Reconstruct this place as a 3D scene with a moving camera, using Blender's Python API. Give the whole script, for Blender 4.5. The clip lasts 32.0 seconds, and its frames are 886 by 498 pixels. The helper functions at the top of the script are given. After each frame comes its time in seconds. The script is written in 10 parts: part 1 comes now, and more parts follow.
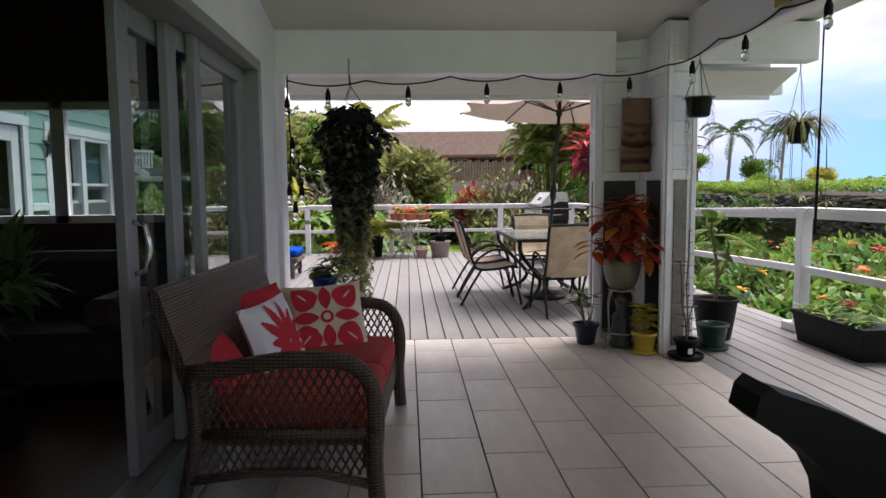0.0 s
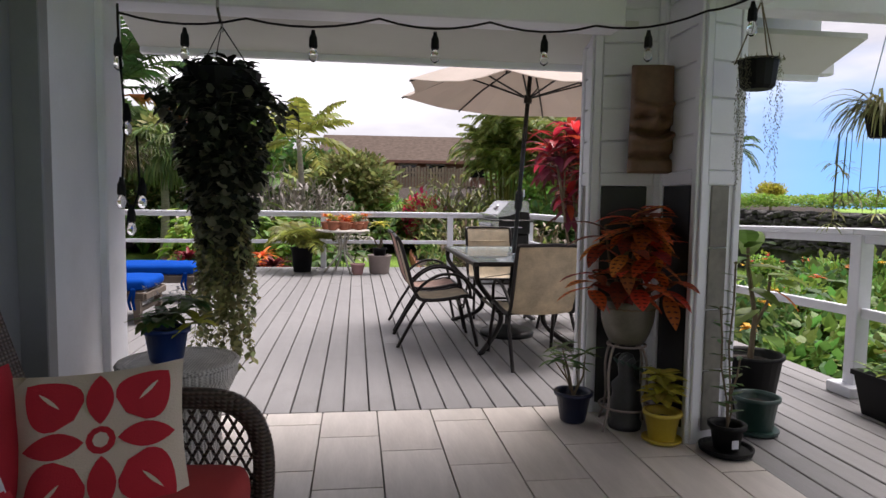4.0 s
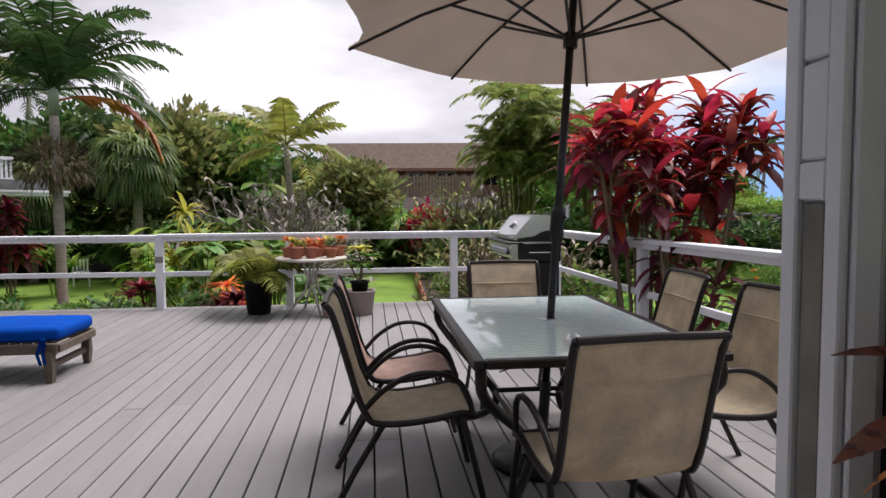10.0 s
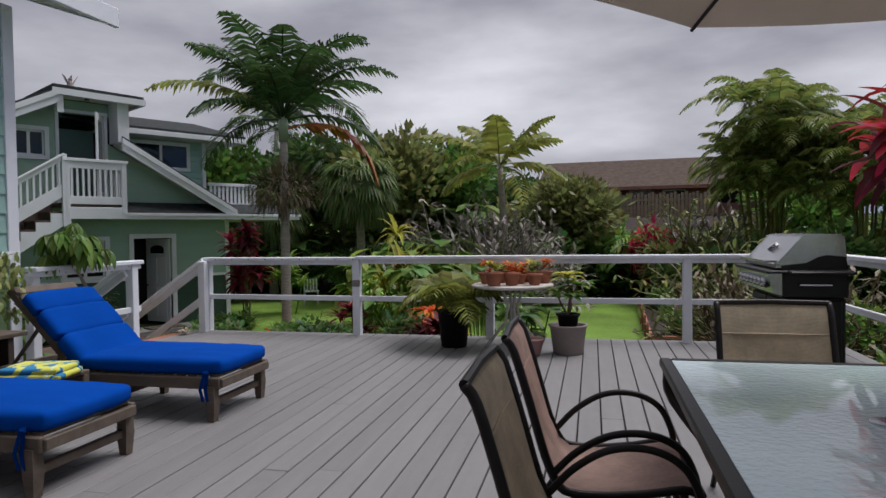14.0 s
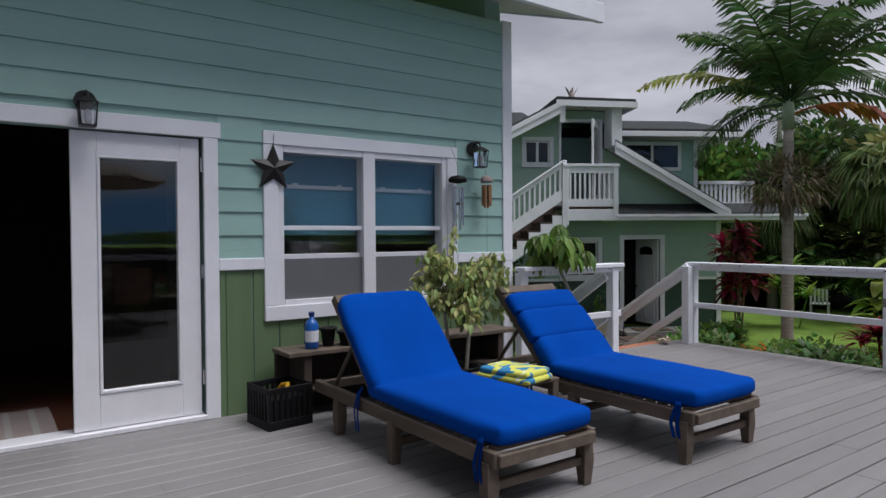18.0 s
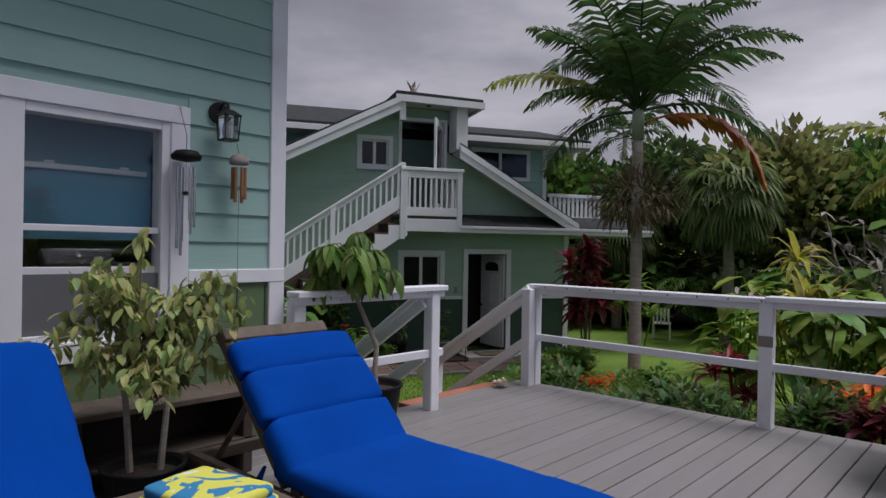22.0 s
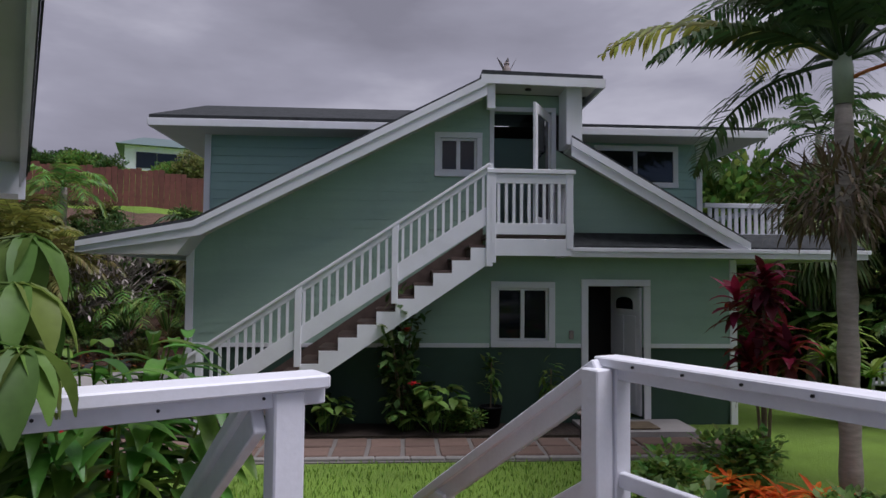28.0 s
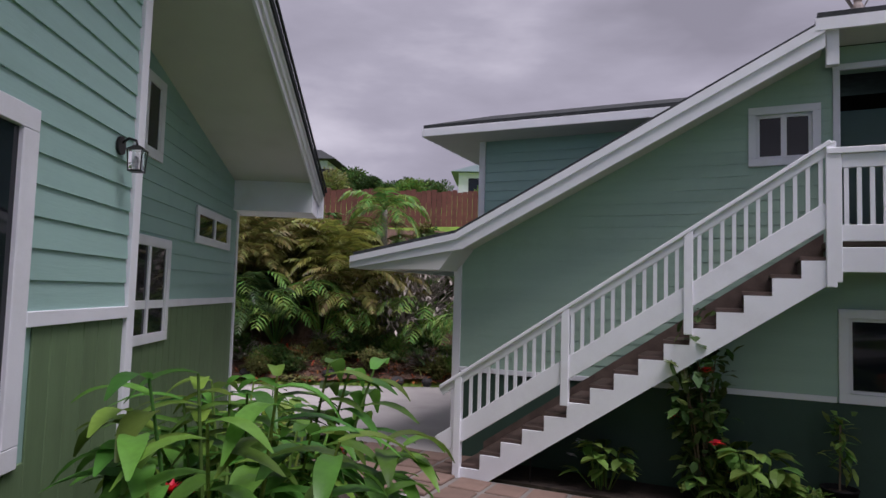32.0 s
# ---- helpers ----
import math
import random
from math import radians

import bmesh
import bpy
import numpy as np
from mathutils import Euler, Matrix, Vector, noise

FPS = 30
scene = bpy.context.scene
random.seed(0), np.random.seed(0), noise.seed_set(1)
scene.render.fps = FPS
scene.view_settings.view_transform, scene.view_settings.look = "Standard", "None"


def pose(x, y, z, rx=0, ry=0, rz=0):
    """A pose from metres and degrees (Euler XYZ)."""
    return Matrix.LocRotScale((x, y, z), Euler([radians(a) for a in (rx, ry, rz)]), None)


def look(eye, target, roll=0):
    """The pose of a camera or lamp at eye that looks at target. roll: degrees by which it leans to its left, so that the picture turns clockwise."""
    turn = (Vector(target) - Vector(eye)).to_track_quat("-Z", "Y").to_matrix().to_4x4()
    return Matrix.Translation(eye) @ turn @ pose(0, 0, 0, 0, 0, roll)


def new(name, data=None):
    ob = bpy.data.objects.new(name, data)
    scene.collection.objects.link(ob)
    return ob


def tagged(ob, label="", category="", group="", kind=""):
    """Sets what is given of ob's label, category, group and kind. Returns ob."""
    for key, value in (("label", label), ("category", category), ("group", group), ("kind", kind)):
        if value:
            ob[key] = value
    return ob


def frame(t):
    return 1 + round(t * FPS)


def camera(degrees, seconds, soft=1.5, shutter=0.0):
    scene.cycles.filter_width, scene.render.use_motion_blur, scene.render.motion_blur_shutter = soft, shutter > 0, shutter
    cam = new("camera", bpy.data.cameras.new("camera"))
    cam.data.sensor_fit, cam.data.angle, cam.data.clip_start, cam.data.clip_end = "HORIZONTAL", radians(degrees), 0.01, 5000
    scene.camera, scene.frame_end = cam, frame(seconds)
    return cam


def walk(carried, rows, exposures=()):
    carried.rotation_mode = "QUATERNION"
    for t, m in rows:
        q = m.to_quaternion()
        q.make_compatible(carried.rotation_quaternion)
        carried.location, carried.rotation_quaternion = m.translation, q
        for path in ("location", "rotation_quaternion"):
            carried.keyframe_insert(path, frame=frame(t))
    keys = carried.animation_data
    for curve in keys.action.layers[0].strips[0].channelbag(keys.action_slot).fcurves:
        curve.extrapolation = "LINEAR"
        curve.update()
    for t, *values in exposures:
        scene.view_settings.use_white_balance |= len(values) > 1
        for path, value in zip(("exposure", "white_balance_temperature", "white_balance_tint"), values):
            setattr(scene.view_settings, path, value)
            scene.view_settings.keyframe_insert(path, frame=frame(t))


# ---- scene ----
cam = camera(68.4, 32.0)
PATH = [
    (0, (0.017, -0.109, 1.239), (0.124, 1.88, 1.061), -0.5),
    (0.5, (-0.003, 0.059, 1.225), (0.113, 2.047, 1.044), -0.5),
    (1, (0.002, 0.261, 1.221), (0.136, 2.248, 1.044), -0.4),
    (1.5, (0.007, 0.484, 1.221), (0.181, 2.469, 1.043), -0.1),
    (2, (0.032, 0.687, 1.213), (0.242, 2.668, 1.035), 0.2),
    (2.5, (0.119, 0.902, 1.214), (0.349, 2.881, 1.046), 0.6),
    (3, (0.169, 1.125, 1.199), (0.416, 3.103, 1.034), 0.7),
    (3.5, (0.204, 1.362, 1.212), (0.467, 3.338, 1.056), 0.9),
    (5.5, (0.394, 2.223, 1.243), (0.671, 4.198, 1.087), 0.1),
    (6, (0.455, 2.452, 1.292), (0.73, 4.426, 1.127), -0.9),
    (6.5, (0.486, 2.686, 1.3), (0.76, 4.66, 1.135), -1.0),
    (7, (0.494, 2.865, 1.294), (0.741, 4.843, 1.136), -0.9),
    (7.5, (0.55, 3.072, 1.292), (0.76, 5.055, 1.14), -0.8),
    (8, (0.591, 3.264, 1.284), (0.794, 5.248, 1.137), -0.6),
    (8.5, (0.615, 3.501, 1.293), (0.821, 5.485, 1.15), -0.5),
    (9, (0.663, 3.711, 1.293), (0.875, 5.694, 1.154), -0.4),
    (9.5, (0.718, 3.922, 1.299), (0.937, 5.905, 1.164), -0.3),
    (10, (0.765, 4.145, 1.301), (0.984, 6.129, 1.171), -0.4),
    (10.5, (0.791, 4.332, 1.292), (1.013, 6.316, 1.17), -0.3),
    (11, (0.843, 4.527, 1.287), (1.057, 6.512, 1.175), -0.4),
    (11.5, (0.88, 4.707, 1.274), (1.096, 6.693, 1.17), -0.2),
    (12, (0.891, 4.883, 1.275), (1.116, 6.868, 1.18), -0.1),
    (12.5, (0.919, 5.045, 1.262), (1.144, 7.031, 1.176), 0.0),
    (13, (0.944, 5.18, 1.273), (1.049, 7.176, 1.194), -0.4),
    (13.5, (0.94, 5.295, 1.26), (0.815, 7.289, 1.192), -0.5),
    (14, (0.869, 5.348, 1.265), (0.422, 7.296, 1.21), -0.8),
    (14.5, (0.81, 5.422, 1.267), (-0.028, 7.238, 1.226), -0.8),
    (15, (0.73, 5.539, 1.242), (-0.438, 7.162, 1.218), -0.8),
    (15.5, (0.678, 5.729, 1.184), (-0.723, 7.157, 1.18), -0.9),
    (17.5, (0.638, 5.898, 1.276), (-0.995, 7.052, 1.234), -0.5),
    (18, (0.528, 6.045, 1.28), (-1.098, 7.209, 1.243), -0.4),
    (18.5, (0.403, 6.203, 1.28), (-1.212, 7.382, 1.249), -0.2),
    (19, (0.232, 6.364, 1.273), (-1.343, 7.596, 1.246), -0.0),
    (19.5, (0.093, 6.529, 1.286), (-1.421, 7.836, 1.259), 0.3),
    (20, (-0.02, 6.755, 1.284), (-1.477, 8.125, 1.261), 0.6),
    (20.5, (-0.157, 6.975, 1.284), (-1.569, 8.392, 1.265), 0.7),
    (21, (-0.294, 7.203, 1.292), (-1.675, 8.65, 1.279), 0.7),
    (21.5, (-0.377, 7.478, 1.288), (-1.743, 8.939, 1.283), 0.8),
    (22, (-0.508, 7.747, 1.278), (-1.852, 9.229, 1.279), 0.9),
    (22.5, (-0.616, 8.046, 1.275), (-1.939, 9.546, 1.286), 0.9),
    (23, (-0.686, 8.379, 1.28), (-2.003, 9.884, 1.296), 0.8),
    (23.5, (-0.791, 8.666, 1.303), (-2.103, 10.174, 1.322), 0.6),
    (24, (-0.89, 8.964, 1.298), (-2.22, 10.457, 1.324), 0.4),
    (24.5, (-0.999, 9.257, 1.288), (-2.356, 10.726, 1.322), 0.3),
    (26.5, (-1.625, 10.32, 1.276), (-3.142, 11.622, 1.347), 0.8),
    (27, (-1.774, 10.517, 1.277), (-3.368, 11.721, 1.358), 0.5),
    (27.5, (-1.937, 10.684, 1.27), (-3.589, 11.807, 1.355), 0.6),
    (28, (-2.122, 10.843, 1.285), (-3.792, 11.94, 1.376), 0.5),
    (28.5, (-2.286, 11.03, 1.286), (-3.986, 12.078, 1.386), 0.5),
    (29, (-2.447, 11.22, 1.275), (-4.185, 12.205, 1.381), 0.6),
    (29.5, (-2.628, 11.427, 1.279), (-4.408, 12.331, 1.391), 0.8),
    (30, (-2.799, 11.609, 1.278), (-4.623, 12.421, 1.399), 0.9),
    (30.5, (-2.979, 11.788, 1.273), (-4.838, 12.515, 1.396), 1.0),
    (31, (-3.145, 11.917, 1.303), (-5.045, 12.531, 1.427), 1.1),
    (31.5, (-3.252, 12.017, 1.303), (-5.203, 12.436, 1.439), 1.3),
    (32, (-3.363, 12.096, 1.298), (-5.352, 12.257, 1.432), 1.7),
]
EXPO = [(0.0, 1.48, 6600, 17), (3.0, 1.36, 6600, 17), (6.0, 1.12, 6500, 15), (9.0, 1.0, 6500, 16), (11.0, 0.95, 6450, 16), (12.5, 0.75, 6400, 14), (14.0, 0.2, 6200, 13), (15.0, -0.25, 6200, 13), (17.5, 0.25, 6150, 13), (19.0, 0.32, 6100, 13), (20.0, -0.02, 6120, 15), (21.0, -0.03, 6220, 17), (23.0, 0.08, 6140, 17), (24.0, 0.1, 6080, 17), (26.5, 0.2, 5980, 19), (28.0, 0.17, 6000, 21), (30.0, 0.33, 6080, 22), (31.0, 0.38, 6120, 23), (32.0, 0.46, 6180, 25)]
walk(cam, [(t, look(eye, target, roll)) for t, eye, target, roll in PATH], EXPO)


# ---- world and sun ----
def make_world():
    w = bpy.data.worlds.new("world")
    w.use_nodes = True
    nt = w.node_tree
    nt.nodes.clear()
    N, L = nt.nodes.new, nt.links.new
    out, bg = N("ShaderNodeOutputWorld"), N("ShaderNodeBackground")
    sky = N("ShaderNodeTexSky")
    sky.sky_type, sky.sun_disc = "NISHITA", False
    sky.sun_elevation, sky.sun_rotation = radians(68), radians(55)
    sky.air_density, sky.dust_density = 1.0, 0.2
    lift_v = N("ShaderNodeVectorMath")
    lift_v.operation, lift_v.inputs[1].default_value = "ADD", (0.0, 0.0, 0.35)
    tc, mp = N("ShaderNodeTexCoord"), N("ShaderNodeMapping")
    mp.inputs["Scale"].default_value = (1.0, 1.0, 3.2)
    big, fine = N("ShaderNodeTexNoise"), N("ShaderNodeTexNoise")
    big.inputs["Scale"].default_value, big.inputs["Detail"].default_value, big.inputs["Roughness"].default_value = 1.7, 6, 0.5
    fine.inputs["Scale"].default_value, fine.inputs["Detail"].default_value = 2.6, 8
    ramp = N("ShaderNodeValToRGB")
    e = ramp.color_ramp.elements
    e[0].position, e[0].color = 0.34, (0.27, 0.27, 0.30, 1)
    e[1].position, e[1].color = 0.74, (0.86, 0.86, 0.88, 1)
    m = ramp.color_ramp.elements.new(0.5)
    m.color = (0.39, 0.39, 0.43, 1)
    m2 = ramp.color_ramp.elements.new(0.60)
    m2.color = (0.56, 0.56, 0.59, 1)
    L(tc.outputs["Generated"], lift_v.inputs[0])
    L(lift_v.outputs[0], sky.inputs["Vector"])
    L(tc.outputs["Generated"], mp.inputs["Vector"])
    L(mp.outputs["Vector"], big.inputs["Vector"])
    L(mp.outputs["Vector"], fine.inputs["Vector"])
    # the cloud deck is thinner and brighter to the north and east
    sep = N("ShaderNodeSeparateXYZ")
    L(tc.outputs["Generated"], sep.inputs[0])
    lift = N("ShaderNodeMath")
    lift.operation, lift.inputs[1].default_value = "MULTIPLY", 0.018
    add1 = N("ShaderNodeMath")
    add1.operation = "ADD"
    east = N("ShaderNodeMath")
    east.operation = "ADD"
    L(sep.outputs["X"], east.inputs[0])
    half = N("ShaderNodeMath")
    half.operation, half.inputs[1].default_value = "MULTIPLY", 0.55
    L(sep.outputs["Y"], half.inputs[0])
    L(half.outputs[0], east.inputs[1])
    L(east.outputs[0], lift.inputs[0])
    L(big.outputs["Fac"], add1.inputs[0])
    L(lift.outputs[0], add1.inputs[1])
    L(add1.outputs[0], ramp.inputs["Fac"])
    # a gap of blue sky low in the east
    gap = N("ShaderNodeMapRange")
    gap.inputs["From Min"].default_value, gap.inputs["From Max"].default_value = 0.28, 0.62
    low = N("ShaderNodeMapRange")
    low.inputs["From Min"].default_value, low.inputs["From Max"].default_value = 0.175, 0.06
    wob = N("ShaderNodeMath")
    wob.operation, wob.inputs[1].default_value = "MULTIPLY_ADD", 0.35
    wob.inputs[2].default_value = -0.17
    L(fine.outputs["Fac"], wob.inputs[0])
    zz = N("ShaderNodeMath")
    zz.operation = "ADD"
    L(sep.outputs["Z"], zz.inputs[0])
    L(wob.outputs[0], zz.inputs[1])
    L(zz.outputs[0], low.inputs["Value"])
    L(sep.outputs["X"], gap.inputs["Value"])
    both = N("ShaderNodeMath")
    both.operation = "MULTIPLY"
    L(gap.outputs["Result"], both.inputs[0])
    L(low.outputs["Result"], both.inputs[1])
    skys = N("ShaderNodeMixRGB")
    skys.blend_type, skys.inputs["Fac"].default_value = "MULTIPLY", 1.0
    skys.inputs["Color2"].default_value = (SKY_BLUE * 0.72, SKY_BLUE * 1.0, SKY_BLUE * 1.12, 1)
    L(sky.outputs[0], skys.inputs["Color1"])
    mix = N("ShaderNodeMixRGB")
    L(both.outputs[0], mix.inputs["Fac"])
    L(ramp.outputs["Color"], mix.inputs["Color1"])
    L(skys.outputs["Color"], mix.inputs["Color2"])
    L(mix.outputs["Color"], bg.inputs["Color"])
    bg.inputs["Strength"].default_value = CLOUD
    L(bg.outputs[0], out.inputs[0])
    scene.world = w


SKY_BLUE, CLOUD = 0.115, 0.74
make_world()
sun = new("sun", bpy.data.lights.new("sun", "SUN"))
sun.data.energy, sun.data.angle, sun.data.color = 2.9, radians(38), (1.0, 0.97, 0.93)
sun.matrix_world = look((0, 0, 20), (-3.3, -2.3, 10.0))


# ---- materials ----
def principled(name, color=(0.5, 0.5, 0.5), rough=0.6, metal=0.0, var=0.15, scale=6.0, bump=0.15, bscale=60.0, stretch=(1, 1, 1), rand=0.0, dirt=0.0, spec=0.5, coat=0.0, trans=0.0, dist=0.004, hue=0.0):
    """Paint, cloth, leaf and stone: colour that varies at two scales, with fine relief. trans lets light through a leaf."""
    m = bpy.data.materials.new(name)
    m.use_nodes = True
    nt = m.node_tree
    N, L = nt.nodes.new, nt.links.new
    b = nt.nodes["Principled BSDF"]
    b.inputs["Roughness"].default_value, b.inputs["Metallic"].default_value = rough, metal
    b.inputs["Specular IOR Level"].default_value = spec
    b.inputs["Coat Weight"].default_value = coat
    tc, mp = N("ShaderNodeTexCoord"), N("ShaderNodeMapping")
    mp.inputs["Scale"].default_value = stretch
    L(tc.outputs["Object"], mp.inputs["Vector"])
    n1, n2 = N("ShaderNodeTexNoise"), N("ShaderNodeTexNoise")
    n1.inputs["Scale"].default_value, n1.inputs["Detail"].default_value = scale, 4
    n2.inputs["Scale"].default_value, n2.inputs["Detail"].default_value = bscale, 3
    L(mp.outputs[0], n1.inputs["Vector"])
    L(mp.outputs[0], n2.inputs["Vector"])
    add = N("ShaderNodeMath")
    add.operation = "MULTIPLY_ADD"
    add.inputs[1].default_value = 0.35
    L(n2.outputs["Fac"], add.inputs[0])
    L(n1.outputs["Fac"], add.inputs[2])
    rng = N("ShaderNodeMapRange")
    rng.inputs["From Min"].default_value, rng.inputs["From Max"].default_value = 0.42, 0.95
    rng.inputs["To Min"].default_value, rng.inputs["To Max"].default_value = 1 - var, 1 + var
    L(add.outputs[0], rng.inputs["Value"])
    val = rng.outputs["Result"]
    if rand:
        oi, mr, mu = N("ShaderNodeObjectInfo"), N("ShaderNodeMapRange"), N("ShaderNodeMath")
        mr.inputs["To Min"].default_value, mr.inputs["To Max"].default_value = 1 - rand, 1 + rand
        mu.operation = "MULTIPLY"
        L(oi.outputs["Random"], mr.inputs["Value"])
        L(mr.outputs["Result"], mu.inputs[0])
        L(val, mu.inputs[1])
        val = mu.outputs[0]
    hsv = N("ShaderNodeHueSaturation")
    hsv.inputs["Color"].default_value = (*color, 1)
    L(val, hsv.inputs["Value"])
    if hue:
        g, mr = N("ShaderNodeNewGeometry"), N("ShaderNodeMapRange")
        mr.inputs["To Min"].default_value, mr.inputs["To Max"].default_value = 0.5 - hue, 0.5 + hue
        L(g.outputs["Random Per Island"], mr.inputs["Value"])
        L(mr.outputs["Result"], hsv.inputs["Hue"])
        mv, mm = N("ShaderNodeMapRange"), N("ShaderNodeMath")
        mv.inputs["To Min"].default_value, mv.inputs["To Max"].default_value = 0.55, 1.45
        mm.operation = "MULTIPLY"
        fr = N("ShaderNodeMath")
        fr.operation, fr.inputs[1].default_value = "MULTIPLY", 7.31
        fr2 = N("ShaderNodeMath")
        fr2.operation = "FRACT"
        L(g.outputs["Random Per Island"], fr.inputs[0])
        L(fr.outputs[0], fr2.inputs[0])
        L(fr2.outputs[0], mv.inputs["Value"])
        L(mv.outputs["Result"], mm.inputs[0])
        L(val, mm.inputs[1])
        L(mm.outputs[0], hsv.inputs["Value"])
    col = hsv.outputs["Color"]
    if dirt:
        n3, rp, mx = N("ShaderNodeTexNoise"), N("ShaderNodeMapRange"), N("ShaderNodeMixRGB")
        n3.inputs["Scale"].default_value, n3.inputs["Detail"].default_value = 1.3, 9
        n3.inputs["Roughness"].default_value = 0.68
        L(tc.outputs["Object"], n3.inputs["Vector"])
        rp.inputs["From Min"].default_value, rp.inputs["From Max"].default_value = 0.52, 0.75
        rp.inputs["To Max"].default_value = dirt
        L(n3.outputs["Fac"], rp.inputs["Value"])
        L(rp.outputs["Result"], mx.inputs["Fac"])
        L(col, mx.inputs["Color1"])
        mx.inputs["Color2"].default_value = (color[0] * 0.45, color[1] * 0.42, color[2] * 0.36, 1)
        col = mx.outputs["Color"]
        ro = N("ShaderNodeMapRange")
        ro.inputs["To Min"].default_value, ro.inputs["To Max"].default_value = max(rough - 0.12, 0.05), min(rough + 0.15, 1)
        L(n3.outputs["Fac"], ro.inputs["Value"])
        L(ro.outputs["Result"], b.inputs["Roughness"])
    L(col, b.inputs["Base Color"])
    if bump:
        bp = N("ShaderNodeBump")
        bp.inputs["Strength"].default_value, bp.inputs["Distance"].default_value = bump, dist
        L(n2.outputs["Fac"], bp.inputs["Height"])
        L(bp.outputs["Normal"], b.inputs["Normal"])
    if trans:
        tr, ms = N("ShaderNodeBsdfTranslucent"), N("ShaderNodeMixShader")
        L(col, tr.inputs["Color"])
        ms.inputs["Fac"].default_value = trans
        L(b.outputs[0], ms.inputs[1])
        L(tr.outputs[0], ms.inputs[2])
        L(ms.outputs[0], nt.nodes["Material Output"].inputs["Surface"])
    return m


def glass(name, tint=(0.9, 0.95, 0.95), rough=0.0):
    m = bpy.data.materials.new(name)
    m.use_nodes = True
    nt = m.node_tree
    b = nt.nodes["Principled BSDF"]
    b.inputs["Base Color"].default_value, b.inputs["Roughness"].default_value = (*tint, 1), rough
    b.inputs["Transmission Weight"].default_value, b.inputs["IOR"].default_value = 1.0, 1.45
    return m


def weave(name, color, rough=0.55, sx=60.0, sy=60.0, depth=0.6, dark=0.45, trans=0.0, basket=False):
    """Wicker and sling cloth: crossing strands as relief and colour."""
    m = principled(name, color, rough, var=0.25, scale=9, bump=0, trans=trans)
    nt = m.node_tree
    N, L = nt.nodes.new, nt.links.new
    b = nt.nodes["Principled BSDF"]
    tc = N("ShaderNodeTexCoord")
    hs = []
    for axis, sc in (("X", sx), ("Y", sx), ("Z", sy)):
        w = N("ShaderNodeTexWave")
        w.wave_type, w.bands_direction = "BANDS", axis
        w.inputs["Scale"].default_value, w.inputs["Distortion"].default_value = sc / 6.28, 0.6
        L(tc.outputs["Object"], w.inputs["Vector"])
        hs.append(w.outputs["Fac"])
    m1, m2 = N("ShaderNodeMath"), N("ShaderNodeMath")
    m1.operation = m2.operation = "MULTIPLY"
    L(hs[0], m1.inputs[0])
    L(hs[2], m1.inputs[1])
    m2.operation = "ADD"
    L(m1.outputs[0], m2.inputs[0])
    if basket:
        m3 = N("ShaderNodeMath")
        m3.operation = "MULTIPLY"
        L(hs[1], m3.inputs[0])
        L(hs[2], m3.inputs[1])
        L(m3.outputs[0], m2.inputs[1])
    else:
        L(hs[1], m2.inputs[1])
    bp = N("ShaderNodeBump")
    bp.inputs["Strength"].default_value, bp.inputs["Distance"].default_value = depth, 0.004
    L(m2.outputs[0], bp.inputs["Height"])
    L(bp.outputs["Normal"], b.inputs["Normal"])
    old = b.inputs["Base Color"].links[0].from_socket
    mx, mr = N("ShaderNodeMixRGB"), N("ShaderNodeMapRange")
    mr.inputs["From Max"].default_value = 1.6
    mr.inputs["To Min"].default_value, mr.inputs["To Max"].default_value = dark, 0.0
    L(m2.outputs[0], mr.inputs["Value"])
    L(mr.outputs["Result"], mx.inputs["Fac"])
    L(old, mx.inputs["Color1"])
    mx.inputs["Color2"].default_value = (color[0] * 0.25, color[1] * 0.25, color[2] * 0.25, 1)
    L(mx.outputs["Color"], b.inputs["Base Color"])
    return m


def leafmat(name, color, hue=0.03, trans=0.4, rough=0.5, var=0.3):
    return principled(name, color, rough, var=var, scale=3.0, bump=0.12, bscale=40, trans=trans, hue=hue, rand=0.12, spec=0.35)


WHITE = principled("white_paint", (0.78, 0.79, 0.84), 0.55, var=0.05, scale=3, bump=0.12, bscale=90, dirt=0.18)
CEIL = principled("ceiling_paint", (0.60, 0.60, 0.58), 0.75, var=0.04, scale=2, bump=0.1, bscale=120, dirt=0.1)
RAILW = principled("rail_paint", (0.74, 0.75, 0.80), 0.5, var=0.06, scale=4, bump=0.2, bscale=50, dirt=0.35)
SIDE = principled("green_siding", (0.30, 0.47, 0.43), 0.6, var=0.06, scale=2.0, bump=0.3, bscale=30, stretch=(0.25, 0.25, 3), dirt=0.14, rand=0.03)
SIDE2 = principled("sage_siding", (0.33, 0.47, 0.385), 0.65, var=0.07, scale=2.0, bump=0.3, bscale=30, stretch=(0.25, 0.25, 3), dirt=0.2)
LOWG = principled("olive_panel", (0.115, 0.18, 0.088), 0.65, var=0.1, scale=3, bump=0.4, bscale=25, stretch=(3, 3, 0.3), dirt=0.2, rand=0.05)
DARKG = principled("dark_green_wall", (0.032, 0.07, 0.05), 0.7, var=0.1, scale=2, bump=0.3, bscale=40, dirt=0.2)
DECKM = principled("grey_deck_paint", (0.20, 0.191, 0.192), 0.5, var=0.1, scale=4, bump=0.35, bscale=55, stretch=(3, 0.35, 3), dirt=0.25, rand=0.06)
